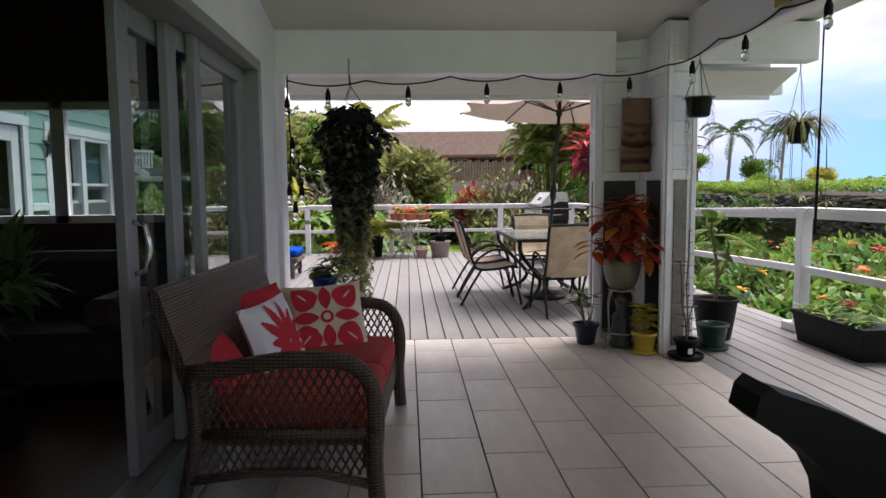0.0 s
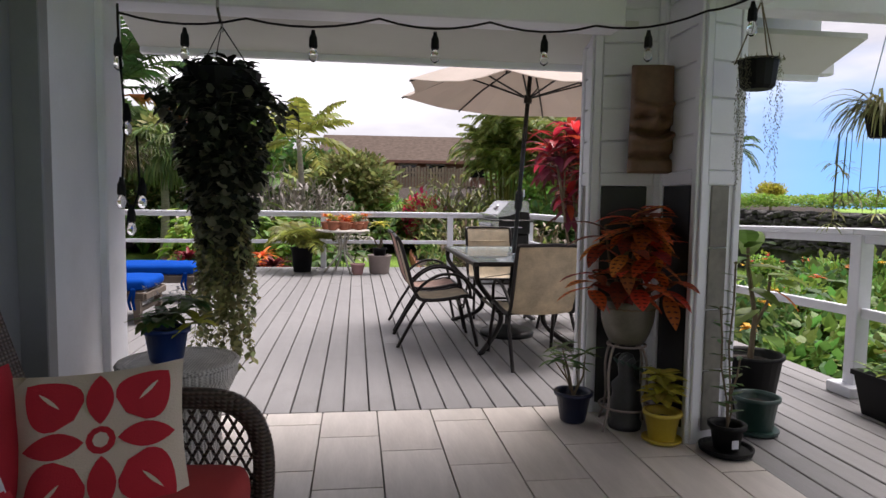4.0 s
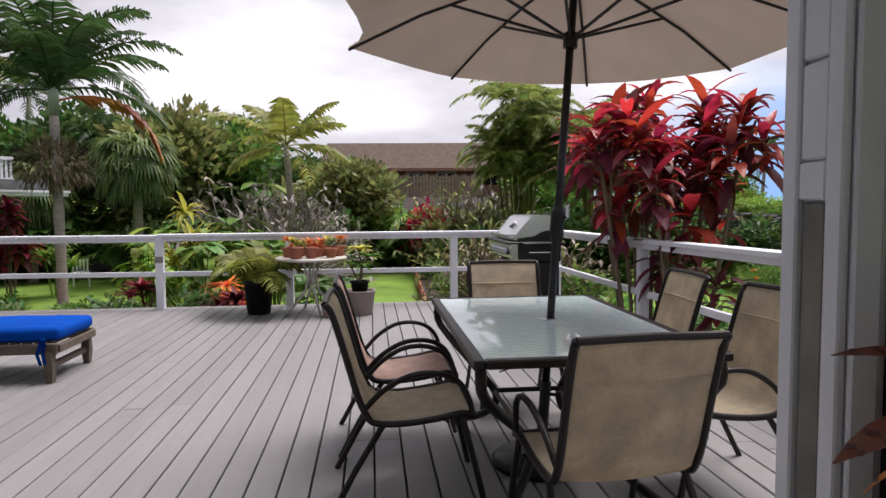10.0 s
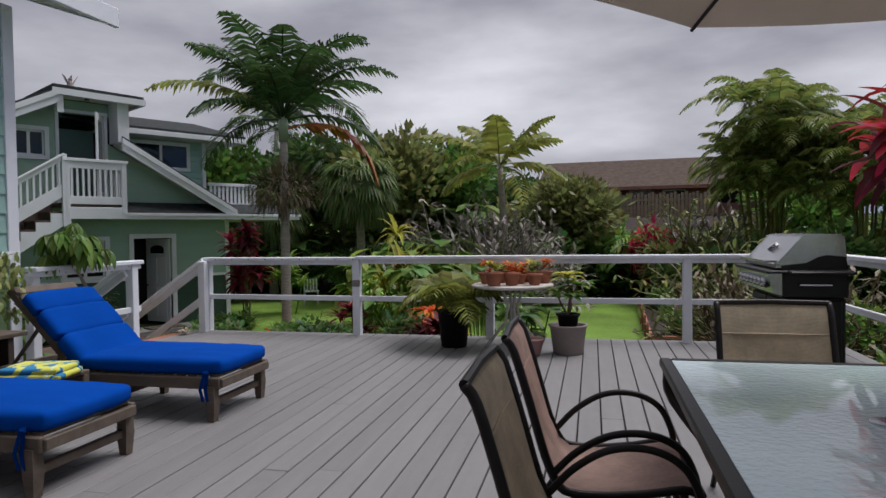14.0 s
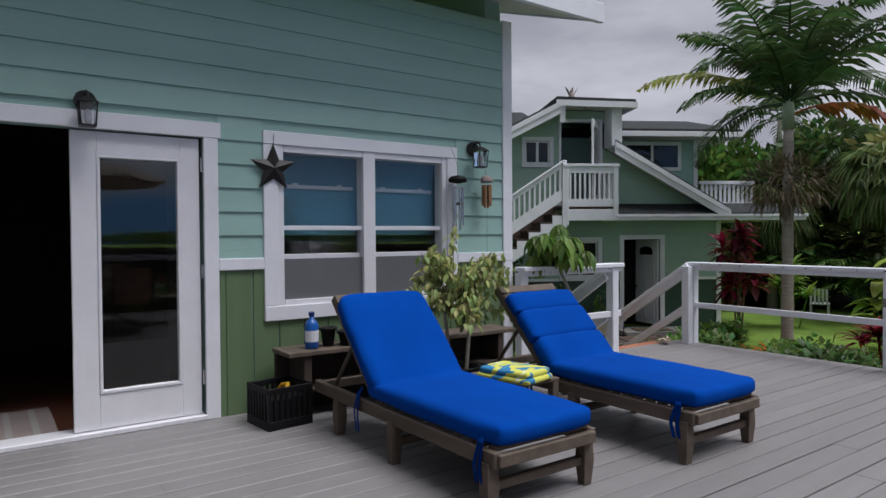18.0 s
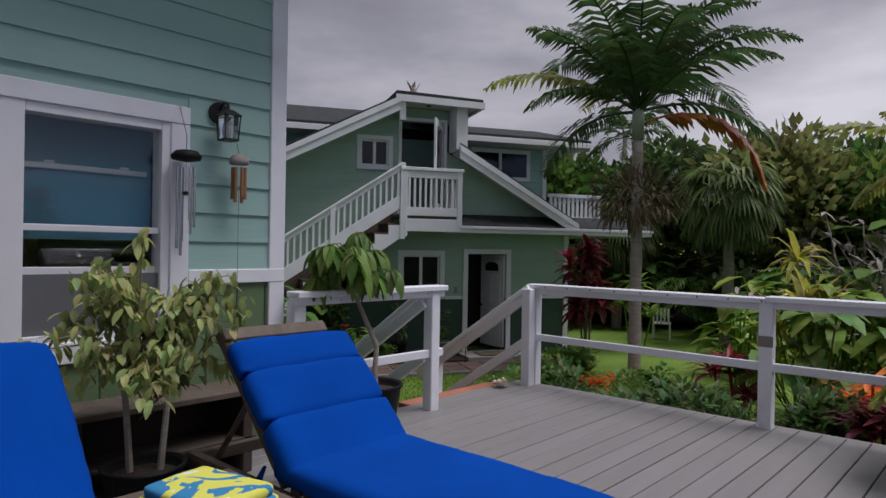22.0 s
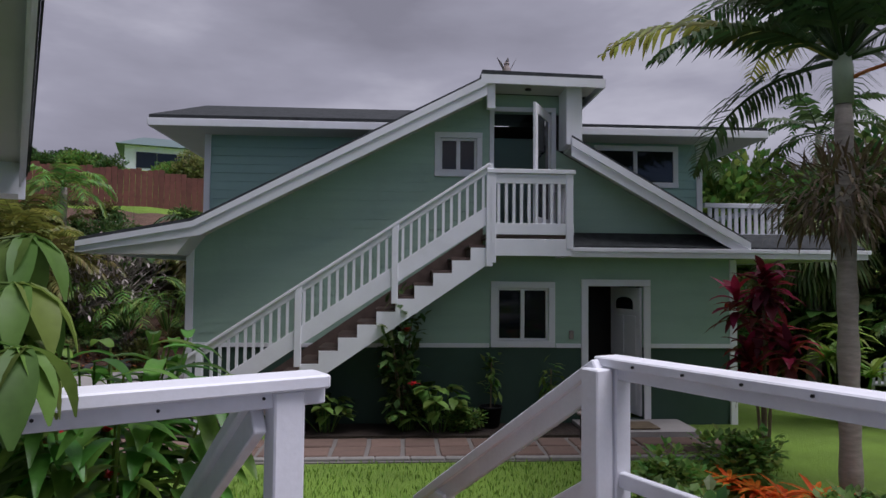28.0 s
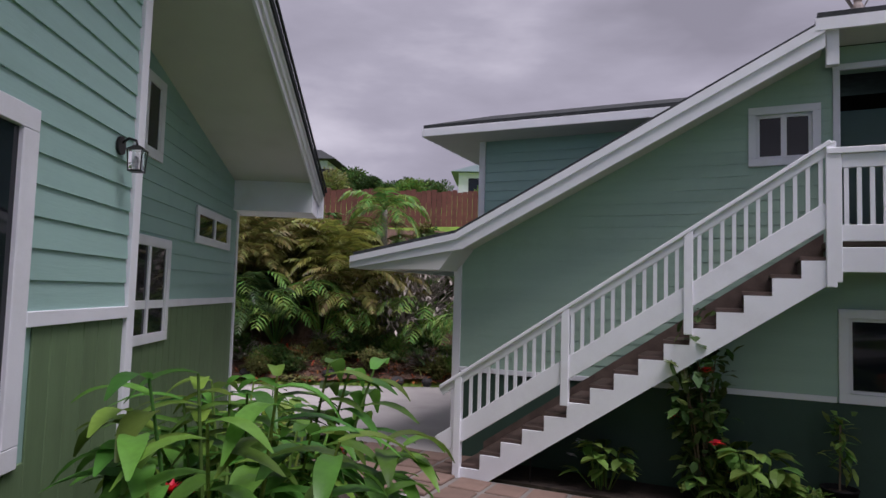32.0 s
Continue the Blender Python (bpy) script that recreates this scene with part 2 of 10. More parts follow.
TILEM = principled("stone_tile", (0.50, 0.455, 0.42), 0.33, var=0.12, scale=5, bump=0.12, bscale=30, stretch=(3, 0.5, 1), dirt=0.25, rand=0.07)
GROUT = principled("grout", (0.16, 0.148, 0.135), 0.9, var=0.1, bump=0.4)
UNDER = principled("under_deck_black", (0.03, 0.028, 0.025), 0.9, var=0.2)
CONC = principled("concrete", (0.37, 0.35, 0.34), 0.85, var=0.1, scale=1.5, bump=0.3, bscale=45, dirt=0.25)
PAVER = principled("clay_paver", (0.155, 0.102, 0.08), 0.85, var=0.2, scale=4, bump=0.5, bscale=40, dirt=0.4, rand=0.18)
CURB = principled("curb_stone", (0.22, 0.21, 0.195), 0.9, var=0.2, scale=6, bump=0.5, bscale=40, dirt=0.4)
SHING = principled("roof_shingle", (0.042, 0.046, 0.048), 0.95, spec=0.15, var=0.35, scale=8, bump=0.8, bscale=90, dirt=0.2)
BROOF = principled("brown_roof", (0.10, 0.075, 0.062), 0.95, var=0.3, scale=4, bump=0.6, bscale=50, spec=0.1)
REDW = principled("rust_wall", (0.24, 0.12, 0.09), 0.85, var=0.2, bump=0.3)
FENCE = principled("red_fence", (0.15, 0.055, 0.038), 0.85, var=0.2, bump=0.5, bscale=30, rand=0.15)
FENCEG = principled("weathered_fence", (0.27, 0.22, 0.16), 0.9, var=0.25, bump=0.5, bscale=30, rand=0.15)
LAVA = principled("lava_rock", (0.048, 0.045, 0.046), 0.95, var=0.5, scale=5, bump=1.0, bscale=16, dist=0.02, rand=0.3)
SOIL = principled("mulch", (0.035, 0.024, 0.018), 0.95, var=0.5, scale=9, bump=1.0, bscale=45, dist=0.02)
# indoor colours are lowered so that the rooms' dimness sits in them
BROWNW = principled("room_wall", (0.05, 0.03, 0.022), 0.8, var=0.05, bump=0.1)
DARKIN = principled("unlit_room_black", (0.02, 0.018, 0.017), 0.8, var=0.1, bump=0.1)
FLOORW = principled("wood_floor", (0.085, 0.032, 0.02), 0.35, var=0.25, scale=3, bump=0.15, stretch=(4, 0.4, 1))
ALU = principled("grey_door_frame", (0.25, 0.258, 0.27), 0.45, metal=0.2, var=0.06, bump=0.1)
DOORW = principled("door_enamel", (0.76, 0.76, 0.80), 0.4, var=0.04, bump=0.06, dirt=0.1)
GLASS = glass("window_glass", (0.93, 0.97, 0.97))
DOORGLASS = glass("door_glass", (0.82, 0.88, 0.86))
DOORGLASS.node_tree.nodes["Principled BSDF"].inputs["IOR"].default_value = 1.85
TINTED = glass("tinted_glass", (0.50, 0.64, 0.60))
TABGLASS = glass("table_glass", (0.78, 0.98, 1.0), 0.14)
TABGLASS.node_tree.nodes["Principled BSDF"].inputs["IOR"].default_value = 1.75
TABGLASS.node_tree.nodes["Principled BSDF"].inputs["Coat Weight"].default_value = 0.8
TABGLASS.node_tree.nodes["Principled BSDF"].inputs["Coat IOR"].default_value = 2.1
TABGLASS.node_tree.nodes["Principled BSDF"].inputs["Transmission Weight"].default_value = 0.0
MIRRORG = principled("dark_pane", (0.010, 0.013, 0.017), 0.04, var=0.05, bump=0, spec=0.4)
SCREEN = principled("insect_mesh", (0.13, 0.135, 0.145), 0.7, var=0.05, bump=0)
# teal takes the sky reflected in the panes into the blind's colour
BLIND = principled("blind", (0.02, 0.085, 0.12), 0.7, var=0.05, bump=0)
BLACKM = principled("black_metal", (0.018, 0.017, 0.017), 0.42, metal=0.4, var=0.15, bump=0.15)
BRONZE = principled("bronze_frame", (0.018, 0.014, 0.013), 0.4, metal=0.5, var=0.15, bump=0.1)
STEEL = principled("brushed_steel", (0.44, 0.44, 0.45), 0.25, metal=1.0, var=0.08, bump=0.1, stretch=(1, 20, 1))
CHROME = principled("pale_metal", (0.6, 0.6, 0.62), 0.25, metal=1.0, var=0.04, bump=0)
SLING = weave("tan_sling", (0.62, 0.53, 0.39), 0.7, 420, 420, 0.25, 0.25, 0.4)
SLINGR = weave("rose_sling", (0.58, 0.40, 0.335), 0.7, 420, 420, 0.25, 0.25, 0.4)
CANOPY = principled("canopy_cloth", (0.57, 0.495, 0.44), 0.85, var=0.06, scale=3, bump=0.3, bscale=200, trans=0.35)
WICKER = weave("brown_wicker", (0.125, 0.086, 0.070), 0.42, 105, 160, 1.0, 0.95, basket=True)
WICKERW = weave("pale_wicker", (0.74, 0.71, 0.68), 0.6, 150, 300, 0.9, 0.55)
REDC = principled("red_cushion", (0.40, 0.034, 0.036), 0.85, var=0.22, scale=3, bump=0.3, bscale=260)
REDF = principled("red_pillow_cloth", (0.48, 0.018, 0.035), 0.85, var=0.15, scale=4, bump=0.3, bscale=260)
CREAM = principled("cream_pillow_cloth", (0.62, 0.53, 0.44), 0.9, var=0.08, scale=4, bump=0.5, bscale=180)
PALE = principled("white_pillow_cloth", (0.66, 0.66, 0.72), 0.9, var=0.06, scale=4, bump=0.4, bscale=200)
BLUEC = principled("blue_cushion", (0.0015, 0.050, 0.30), 0.95, var=0.14, scale=2.5, bump=0.25, bscale=120, spec=0.06)
TEAK = principled("weathered_teak", (0.105, 0.080, 0.061), 0.75, var=0.3, scale=4, bump=0.6, bscale=35, stretch=(0.5, 4, 4), dirt=0.3)
TEAKD = principled("dark_teak", (0.05, 0.036, 0.028), 0.75, var=0.3, scale=4, bump=0.5, bscale=35, dirt=0.2)
CARVED = principled("carved_wood", (0.15, 0.082, 0.045), 0.5, var=0.3, scale=5, bump=0.4, bscale=40, stretch=(4, 4, 0.5))
STONEP = principled("grey_stone_panel", (0.20, 0.19, 0.165), 0.7, var=0.3, scale=7, bump=0.4, bscale=30, dirt=0.4)
# dark slate, taken near-black: the inner corner's shade is in its colour
SLATE = principled("shade_dark_slate", (0.011, 0.011, 0.012), 0.5, var=0.4, scale=6, bump=0.3, bscale=30)
TERRA = principled("terracotta", (0.32, 0.12, 0.07), 0.85, var=0.15, bump=0.3)
TERRA2 = principled("orange_step_paint", (0.34, 0.13, 0.075), 0.75, var=0.15, bump=0.3, dirt=0.3)
GREYPOT = principled("grey_pot", (0.30, 0.25, 0.235), 0.8, var=0.12, bump=0.25, dirt=0.2)
PINKPOT = principled("pink_pot", (0.42, 0.24, 0.235), 0.75, var=0.1, bump=0.2)
BLACKP = principled("black_plastic", (0.006, 0.006, 0.007), 0.6, var=0.2, bump=0.1, spec=0.22)
GREENPOT = principled("green_glaze", (0.02, 0.05, 0.042), 0.35, var=0.3, bump=0.1)
NAVYPOT = principled("navy_glaze", (0.008, 0.013, 0.04), 0.35, var=0.2, bump=0.1)
BLUEPOT = principled("blue_glaze", (0.01, 0.035, 0.17), 0.3, var=0.2, bump=0.1)
YELPOT = principled("yellow_glaze", (0.48, 0.36, 0.045), 0.45, var=0.12, bump=0.1)
CERAM = principled("khaki_ceramic", (0.13, 0.12, 0.09), 0.35, var=0.3, scale=5, bump=0.2, dirt=0.3)
STATUE = principled("statue_stone", (0.045, 0.047, 0.05), 0.5, var=0.3, bump=0.4)
CREAMPAINT = principled("sign_paint", (0.38, 0.29, 0.08), 0.7, var=0.1)
BULB = glass("bulb_glass", (0.95, 0.95, 0.93))
OLDWOOD = principled("old_stair_wood", (0.125, 0.088, 0.072), 0.8, var=0.3, bump=0.4, dirt=0.3)
TREAD = principled("brown_tread", (0.075, 0.048, 0.038), 0.8, var=0.3, bump=0.4, dirt=0.3)
BARK = principled("palm_bark", (0.290, 0.261, 0.225), 0.9, var=0.25, scale=6, bump=0.8, bscale=18, stretch=(1, 1, 4))
STEM = principled("plant_stem", (0.16, 0.12, 0.075), 0.85, var=0.25, bump=0.4)
PALM = leafmat("palm_leaf", (0.050, 0.095, 0.030))
ARECA = leafmat("areca_leaf", (0.24, 0.29, 0.08), hue=0.045)
PALMY = leafmat("yellow_palm_leaf", (0.22, 0.24, 0.05))
DEADF = leafmat("dead_frond", (0.28, 0.09, 0.025), trans=0.15)
FANL = leafmat("fan_palm_leaf", (0.13, 0.19, 0.055), hue=0.04)
LEAFD = leafmat("dark_leaf", (0.08, 0.145, 0.040), hue=0.05)
GINGERL = leafmat("ginger_leaf", (0.10, 0.215, 0.034), hue=0.035, rough=0.36)
SHAFT = principled("crownshaft_skin", (0.23, 0.29, 0.20), 0.5, var=0.15, scale=4, bump=0.1)
LEAFM = leafmat("mid_leaf", (0.15, 0.265, 0.055), hue=0.045)
LEAFL = leafmat("light_leaf", (0.23, 0.36, 0.06), hue=0.045)
LEAFY = leafmat("yellow_leaf", (0.44, 0.41, 0.07))
LEAFO = leafmat("olive_leaf", (0.23, 0.25, 0.085), hue=0.05)
NEST = leafmat("dry_nest", (0.15, 0.115, 0.07), hue=0.03, trans=0.1)
BANKL = leafmat("dull_areca_leaf", (0.15, 0.145, 0.040), hue=0.05, trans=0.3)
LEAFG = leafmat("grey_twig_leaf", (0.27, 0.235, 0.215), trans=0.1)
TIRED = leafmat("red_ti_leaf", (0.42, 0.03, 0.036), hue=0.022, rough=0.36)
TIDARK = leafmat("dark_ti_leaf", (0.12, 0.018, 0.024), hue=0.03)
TIPINK = leafmat("pink_ti_leaf", (0.30, 0.022, 0.055), hue=0.02, rough=0.4)
TIWINE = leafmat("wine_ti_leaf", (0.22, 0.018, 0.034), hue=0.02, rough=0.4)
CROTON = leafmat("croton_leaf", (0.66, 0.17, 0.04), hue=0.03, rough=0.4)
CROTOND = leafmat("dark_croton_leaf", (0.20, 0.045, 0.022), hue=0.03, rough=0.4)
CROTV = leafmat("croton_vein_patch", (0.06, 0.012, 0.010), hue=0.01, trans=0.05)
FLOWO = leafmat("orange_flower", (0.72, 0.17, 0.02), hue=0.015)
FLOWR = leafmat("red_flower", (0.55, 0.02, 0.02), hue=0.01)
FLOWP = leafmat("magenta_flower", (0.42, 0.02, 0.07), hue=0.02)
FLOWY = leafmat("yellow_flower", (0.75, 0.42, 0.02), hue=0.01)
FICUSL = leafmat("ficus_leaf", (0.31, 0.36, 0.13), hue=0.05)
VARIEG = leafmat("variegated_leaf", (0.30, 0.31, 0.13), hue=0.05)
# near-black twin of the ivy leaf, with the crown's shade in its colour
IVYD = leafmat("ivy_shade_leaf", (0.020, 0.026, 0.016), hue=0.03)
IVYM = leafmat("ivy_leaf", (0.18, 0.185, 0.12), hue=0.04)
SHEFF = leafmat("umbrella_leaf", (0.15, 0.25, 0.05))


def grass_material():
    m = principled("lawn", (0.175, 0.30, 0.034), 0.95, var=0.35, scale=0.8, bump=1.0, bscale=90, dist=0.03, dirt=0.3)
    return m


GRASS = grass_material()
BLADE = leafmat("grass_blade", (0.15, 0.26, 0.035), hue=0.02)


# ---- mesh building ----
class MB:
    """Gathers vertices and faces of one mesh."""

    def __init__(self):
        self.v, self.f = [], []

    def add(self, verts, faces, m=None):
        o = len(self.v)
        self.v += [tuple(m @ Vector(p)) for p in verts] if m else [tuple(p) for p in verts]
        self.f += [tuple(o + i for i in f) for f in faces]
        return self

    def box(self, lo, hi, b=0.0, m=None):
        """A box from corner to corner; b rounds its edges off."""
        (x0, y0, z0), (x1, y1, z1) = [min(a, c) for a, c in zip(lo, hi)], [max(a, c) for a, c in zip(lo, hi)]
        if b <= 0:
            v = [(x, y, z) for x in (x0, x1) for y in (y0, y1) for z in (z0, z1)]
            return self.add(v, [(0, 1, 3, 2), (4, 6, 7, 5), (0, 4, 5, 1), (2, 3, 7, 6), (0, 2, 6, 4), (1, 5, 7, 3)], m)
        b = min(b, (x1 - x0) * 0.45, (y1 - y0) * 0.45, (z1 - z0) * 0.45)
        v, idx = [], {}
        for sx in (0, 1):
            for sy in (0, 1):
                for sz in (0, 1):
                    c = (x1 if sx else x0, y1 if sy else y0, z1 if sz else z0)
                    s = (-1 if sx else 1, -1 if sy else 1, -1 if sz else 1)
                    for ax in range(3):
                        idx[sx, sy, sz, ax] = len(v)
                        v.append(tuple(c[k] if k == ax else c[k] + s[k] * b for k in range(3)))
        f = []
        for ax in range(3):
            for s in (0, 1):
                a, c = (ax + 1) % 3, (ax + 2) % 3
                q = []
                for p, r in ((0, 0), (1, 0), (1, 1), (0, 1)):
                    k = [0, 0, 0]
                    k[ax], k[a], k[c] = s, p, r
                    q.append(idx[(*k, ax)])
                f.append(tuple(q if s else q[::-1]))
        for ax in range(3):
            a, c = (ax + 1) % 3, (ax + 2) % 3
            for p in (0, 1):
                for r in (0, 1):
                    k0, k1 = [0, 0, 0], [0, 0, 0]
                    k0[a] = k1[a] = p
                    k0[c] = k1[c] = r
                    k1[ax] = 1
                    q = [idx[(*k0, a)], idx[(*k1, a)], idx[(*k1, c)], idx[(*k0, c)]]
                    f.append(tuple(q if p != r else q[::-1]))
        for sx in (0, 1):
            for sy in (0, 1):
                for sz in (0, 1):
                    q = [idx[sx, sy, sz, k] for k in range(3)]
                    f.append(tuple(q if (sx + sy + sz) % 2 else q[::-1]))
        return self.add(v, f, m)

    def beam(self, p, q, w, h, b=0.0, up=(0, 0, 1)):
        """A square bar from p to q, w wide and h high."""
        p, q = Vector(p), Vector(q)
        d = q - p
        x = d.normalized()
        y = Vector(up).cross(x)
        y = y.normalized() if y.length > 1e-4 else Vector((1, 0, 0)).cross(x).normalized()
        z = x.cross(y)
        m = Matrix((x, y, z)).transposed().to_4x4()
        m.translation = p
        return self.box((0, -w / 2, -h / 2), (d.length, w / 2, h / 2), b, m)

    def tube(self, pts, r, n=8, caps=True):
        """A round rod along pts; r is one radius or one for each point."""
        pts = [Vector(p) for p in pts]
        rs = r if isinstance(r, (list, tuple)) else [r] * len(pts)
        o, k = len(self.v), len(pts)
        side = None
        for i, p in enumerate(pts):
            t = (pts[min(i + 1, k - 1)] - pts[max(i - 1, 0)]).normalized()
            if side is None:
                side = t.cross(Vector((0, 0, 1)))
                side = side.normalized() if side.length > 0.05 else Vector((1, 0, 0))
            side = (side - t * side.dot(t)).normalized()
            up = t.cross(side)
            for j in range(n):
                a = 2 * math.pi * j / n
                self.v.append(tuple(p + (side * math.cos(a) + up * math.sin(a)) * rs[i]))
        for i in range(k - 1):
            for j in range(n):
                a, b = o + i * n + j, o + i * n + (j + 1) % n
                self.f.append((a, b, b + n, a + n))
        if caps:
            self.f.append(tuple(o + j for j in range(n))[::-1])
            self.f.append(tuple(o + (k - 1) * n + j for j in range(n)))
        return self

    def lathe(self, prof, n=20, at=(0, 0, 0), m=None):
        """A turned form: prof is radius and height, from the bottom up and back down inside."""
        v, f = [], []
        for r, z in prof:
            for j in range(n):
                a = 2 * math.pi * j / n
                v.append((at[0] + r * math.cos(a), at[1] + r * math.sin(a), at[2] + z))
        for i in range(len(prof) - 1):
            for j in range(n):
                a, b = i * n + j, i * n + (j + 1) % n
                f.append((a, b, b + n, a + n))
        f.append(tuple(range(n))[::-1])
        f.append(tuple(range((len(prof) - 1) * n, len(prof) * n)))
        return self.add(v, f, m)

    def prism(self, poly, lo, hi, axis=2, m=None):
        """A flat outline drawn out along an axis."""
        def at(p, h):
            return {2: (p[0], p[1], h), 1: (p[0], h, p[1]), 0: (h, p[0], p[1])}[axis]
        k = len(poly)
        v = [at(p, lo) for p in poly] + [at(p, hi) for p in poly]
        f = [tuple(range(k))[::-1], tuple(range(k, 2 * k))] + [(i, (i + 1) % k, k + (i + 1) % k, k + i) for i in range(k)]
        return self.add(v, f, m)

    def leaf(self, base, way, length, width, droop=0.3, segs=3, fold=0.15, side=None, tip=0.12):
        """One leaf: a folded, drooping blade."""
        base, way = Vector(base), Vector(way).normalized()
        s = side or way.cross(Vector((0, 0, 1)))
        s = s.normalized() if s.length > 0.05 else Vector((1, 0, 0))
        up = s.cross(way)
        o = len(self.v)
        d, p = way.copy(), base.copy()
        step = length / segs
        for i in range(segs + 1):
            u = i / segs
            w = width * (math.sin(math.pi * min(1, 0.12 + u * 0.9)) ** 0.8) * 0.5 if i < segs else width * tip * 0.5
            n = s.cross(d).normalized()
            self.v.append(tuple(p + s * w + n * fold * w))
            self.v.append(tuple(p))
            self.v.append(tuple(p - s * w + n * fold * w))
            d = (d - Vector((0, 0, 1)) * droop * (1.0 / segs)).normalized()
            p = p + d * step
        for i in range(segs):
            a = o + 3 * i
            self.f += [(a, a + 1, a + 4, a + 3), (a + 1, a + 2, a + 5, a + 4)]
        return self

    def blade(self, base, way, length, width, side):
        """A small pointed leaf of two triangles."""
        b, d, s = Vector(base), Vector(way), Vector(side)
        o = len(self.v)
        mid = b + d * (length * 0.45)
        self.v += [tuple(b), tuple(mid + s * (width / 2)), tuple(b + d * length), tuple(mid - s * (width / 2))]
        self.f.append((o, o + 1, o + 2, o + 3))
        return self

    def mesh(self, name, material, smooth=False):
        me = bpy.data.meshes.new(name)
        me.from_pydata(self.v, [], self.f)
        me.update()
        if smooth:
            me.polygons.foreach_set("use_smooth", [True] * len(me.polygons))
        me.materials.append(material)
        return me


def part(name, mb, material, parent=None, label="", smooth=False):
    """Links what mb holds as one mesh object, under a thing or a part."""
    ob = new(name, mb.mesh(name, material, smooth) if isinstance(mb, MB) else mb)
    ob.parent = parent
    if label:
        ob["label"] = label
    return ob


def thing(name, label, category, at=(0, 0, 0), rz=0.0, group="", rx=0.0, ry=0.0):
    """The root of a thing: an empty at its base."""
    ob = tagged(new(name), label, category, group)
    ob.empty_display_size = 0.05
    ob.matrix_basis = pose(*at, rx, ry, rz)
    return ob


def struct(name, mb, material, label="", smooth=False):
    return tagged(part(name, mb, material, None, label, smooth), kind="structure")


def rnd(a, b):
    return random.uniform(a, b)
# ---- ground ----
LAWN_Z = -0.95


def ground_z(x, y):
    z = LAWN_Z
    b = -18.8 - x - max(0.0, (y - 15) * 0.25)
    if b > 0:
        z += 0.56 * min(b, 8.6) + 0.2 * max(0.0, min(b, 40) - 8.6)
    if y > 29:
        z += min(0.3 * (y - 29), 2.6) * max(0.0, min(1.0, (x + 16) / 6))
    if x > 16:
        z -= min((x - 16) * 0.06, 7.0)
    return z


def build_ground():
    xs = [-900, -400, -150, -80, -55, -45, -38] + [-34 + i * 0.8 for i in range(70)] + [24, 30, 40, 60, 100, 200, 500, 900]
    ys = [-900, -300, -100, -50, -30, -20, -12, -8] + [-5 + i * 0.9 for i in range(50)] + [42, 46, 52, 60, 75, 100, 160, 300, 900]
    v = [(x, y, ground_z(x, y) + (noise.noise((x * 0.35, y * 0.35, 0)) * 0.10 if abs(x) < 60 and abs(y) < 60 and (x < -21 or y > 30 or x > 9) else 0)) for x in xs for y in ys]
    n = len(ys)
    f = [(i * n + j, (i + 1) * n + j, (i + 1) * n + j + 1, i * n + j + 1) for i in range(len(xs) - 1) for j in range(n - 1)]
    struct("ground", MB().add(v, f), GRASS, "green mown lawn spreading round the house", True)


build_ground()


def bed(name, poly, h=0.05):
    mb = MB()
    k = len(poly)
    cx, cy = sum(p[0] for p in poly) / k, sum(p[1] for p in poly) / k
    rings = []
    for s, z in ((1.0, -0.1), (0.985, h * 0.6), (0.93, h)):
        rings.append([(cx + (p[0] - cx) * s, cy + (p[1] - cy) * s, LAWN_Z + z) for p in poly])
    v = [p for r in rings for p in r]
    f = [(a * k + i, a * k + (i + 1) % k, (a + 1) * k + (i + 1) % k, (a + 1) * k + i) for a in range(2) for i in range(k)]
    f.append(tuple(2 * k + i for i in range(k)))
    return struct(name, mb.add(v, f), SOIL, "dark mulch planting bed")


bed("ground_bed_north", [(-4.9, 13.05), (3.6, 13.05), (6, 14.6), (3.2, 15.6), (-0.2, 15.2), (-3, 15.9), (-5.6, 15.6), (-6.2, 14.2)])
bed("ground_bed_east", [(3.7, -4), (9.5, -4), (9.5, 12), (7.5, 14.5), (3.7, 13.0)])
def wood_floor():
    xs = [-30 + 1.5 * i for i in range(40)]
    ys = [26.2 + 1.4 * i for i in range(20)]
    v = [(x, y + 0.8 * math.sin(x * 0.7) if j == 0 else y, gz0(x, y)) for x in xs for j, y in enumerate(ys)]
    k = len(ys)
    f = [(i * k + j, (i + 1) * k + j, (i + 1) * k + j + 1, i * k + j + 1) for i in range(len(xs) - 1) for j in range(k - 1)]
    struct("ground_leaf_litter", MB().add(v, f), SOIL, "dark leaf litter under the trees", True)


def gz0(x, y):
    return ground_z(x, y) + 0.16


wood_floor()
bed("ground_bed_house", [(-14.2, 10.25), (-4.3, 10.3), (-4.3, 11.3), (-6.6, 11.7), (-9.6, 12.2), (-14.2, 11.4)])

# ---- guest house frame: x runs along its front, y into it ----
GH = (-12.43, 13.03)
GA = 60.0


def ghp(u, off, z=LAWN_Z):
    """A world place: u along the guest house front, off in front of it."""
    a = radians(30)
    return (GH[0] + u * math.sin(a) + off * math.cos(a), GH[1] + u * math.cos(a) - off * math.sin(a), z)


def slab(name, pts, z0, z1, material, label=""):
    return struct(name, MB().prism(pts, z0, z1), material, label)


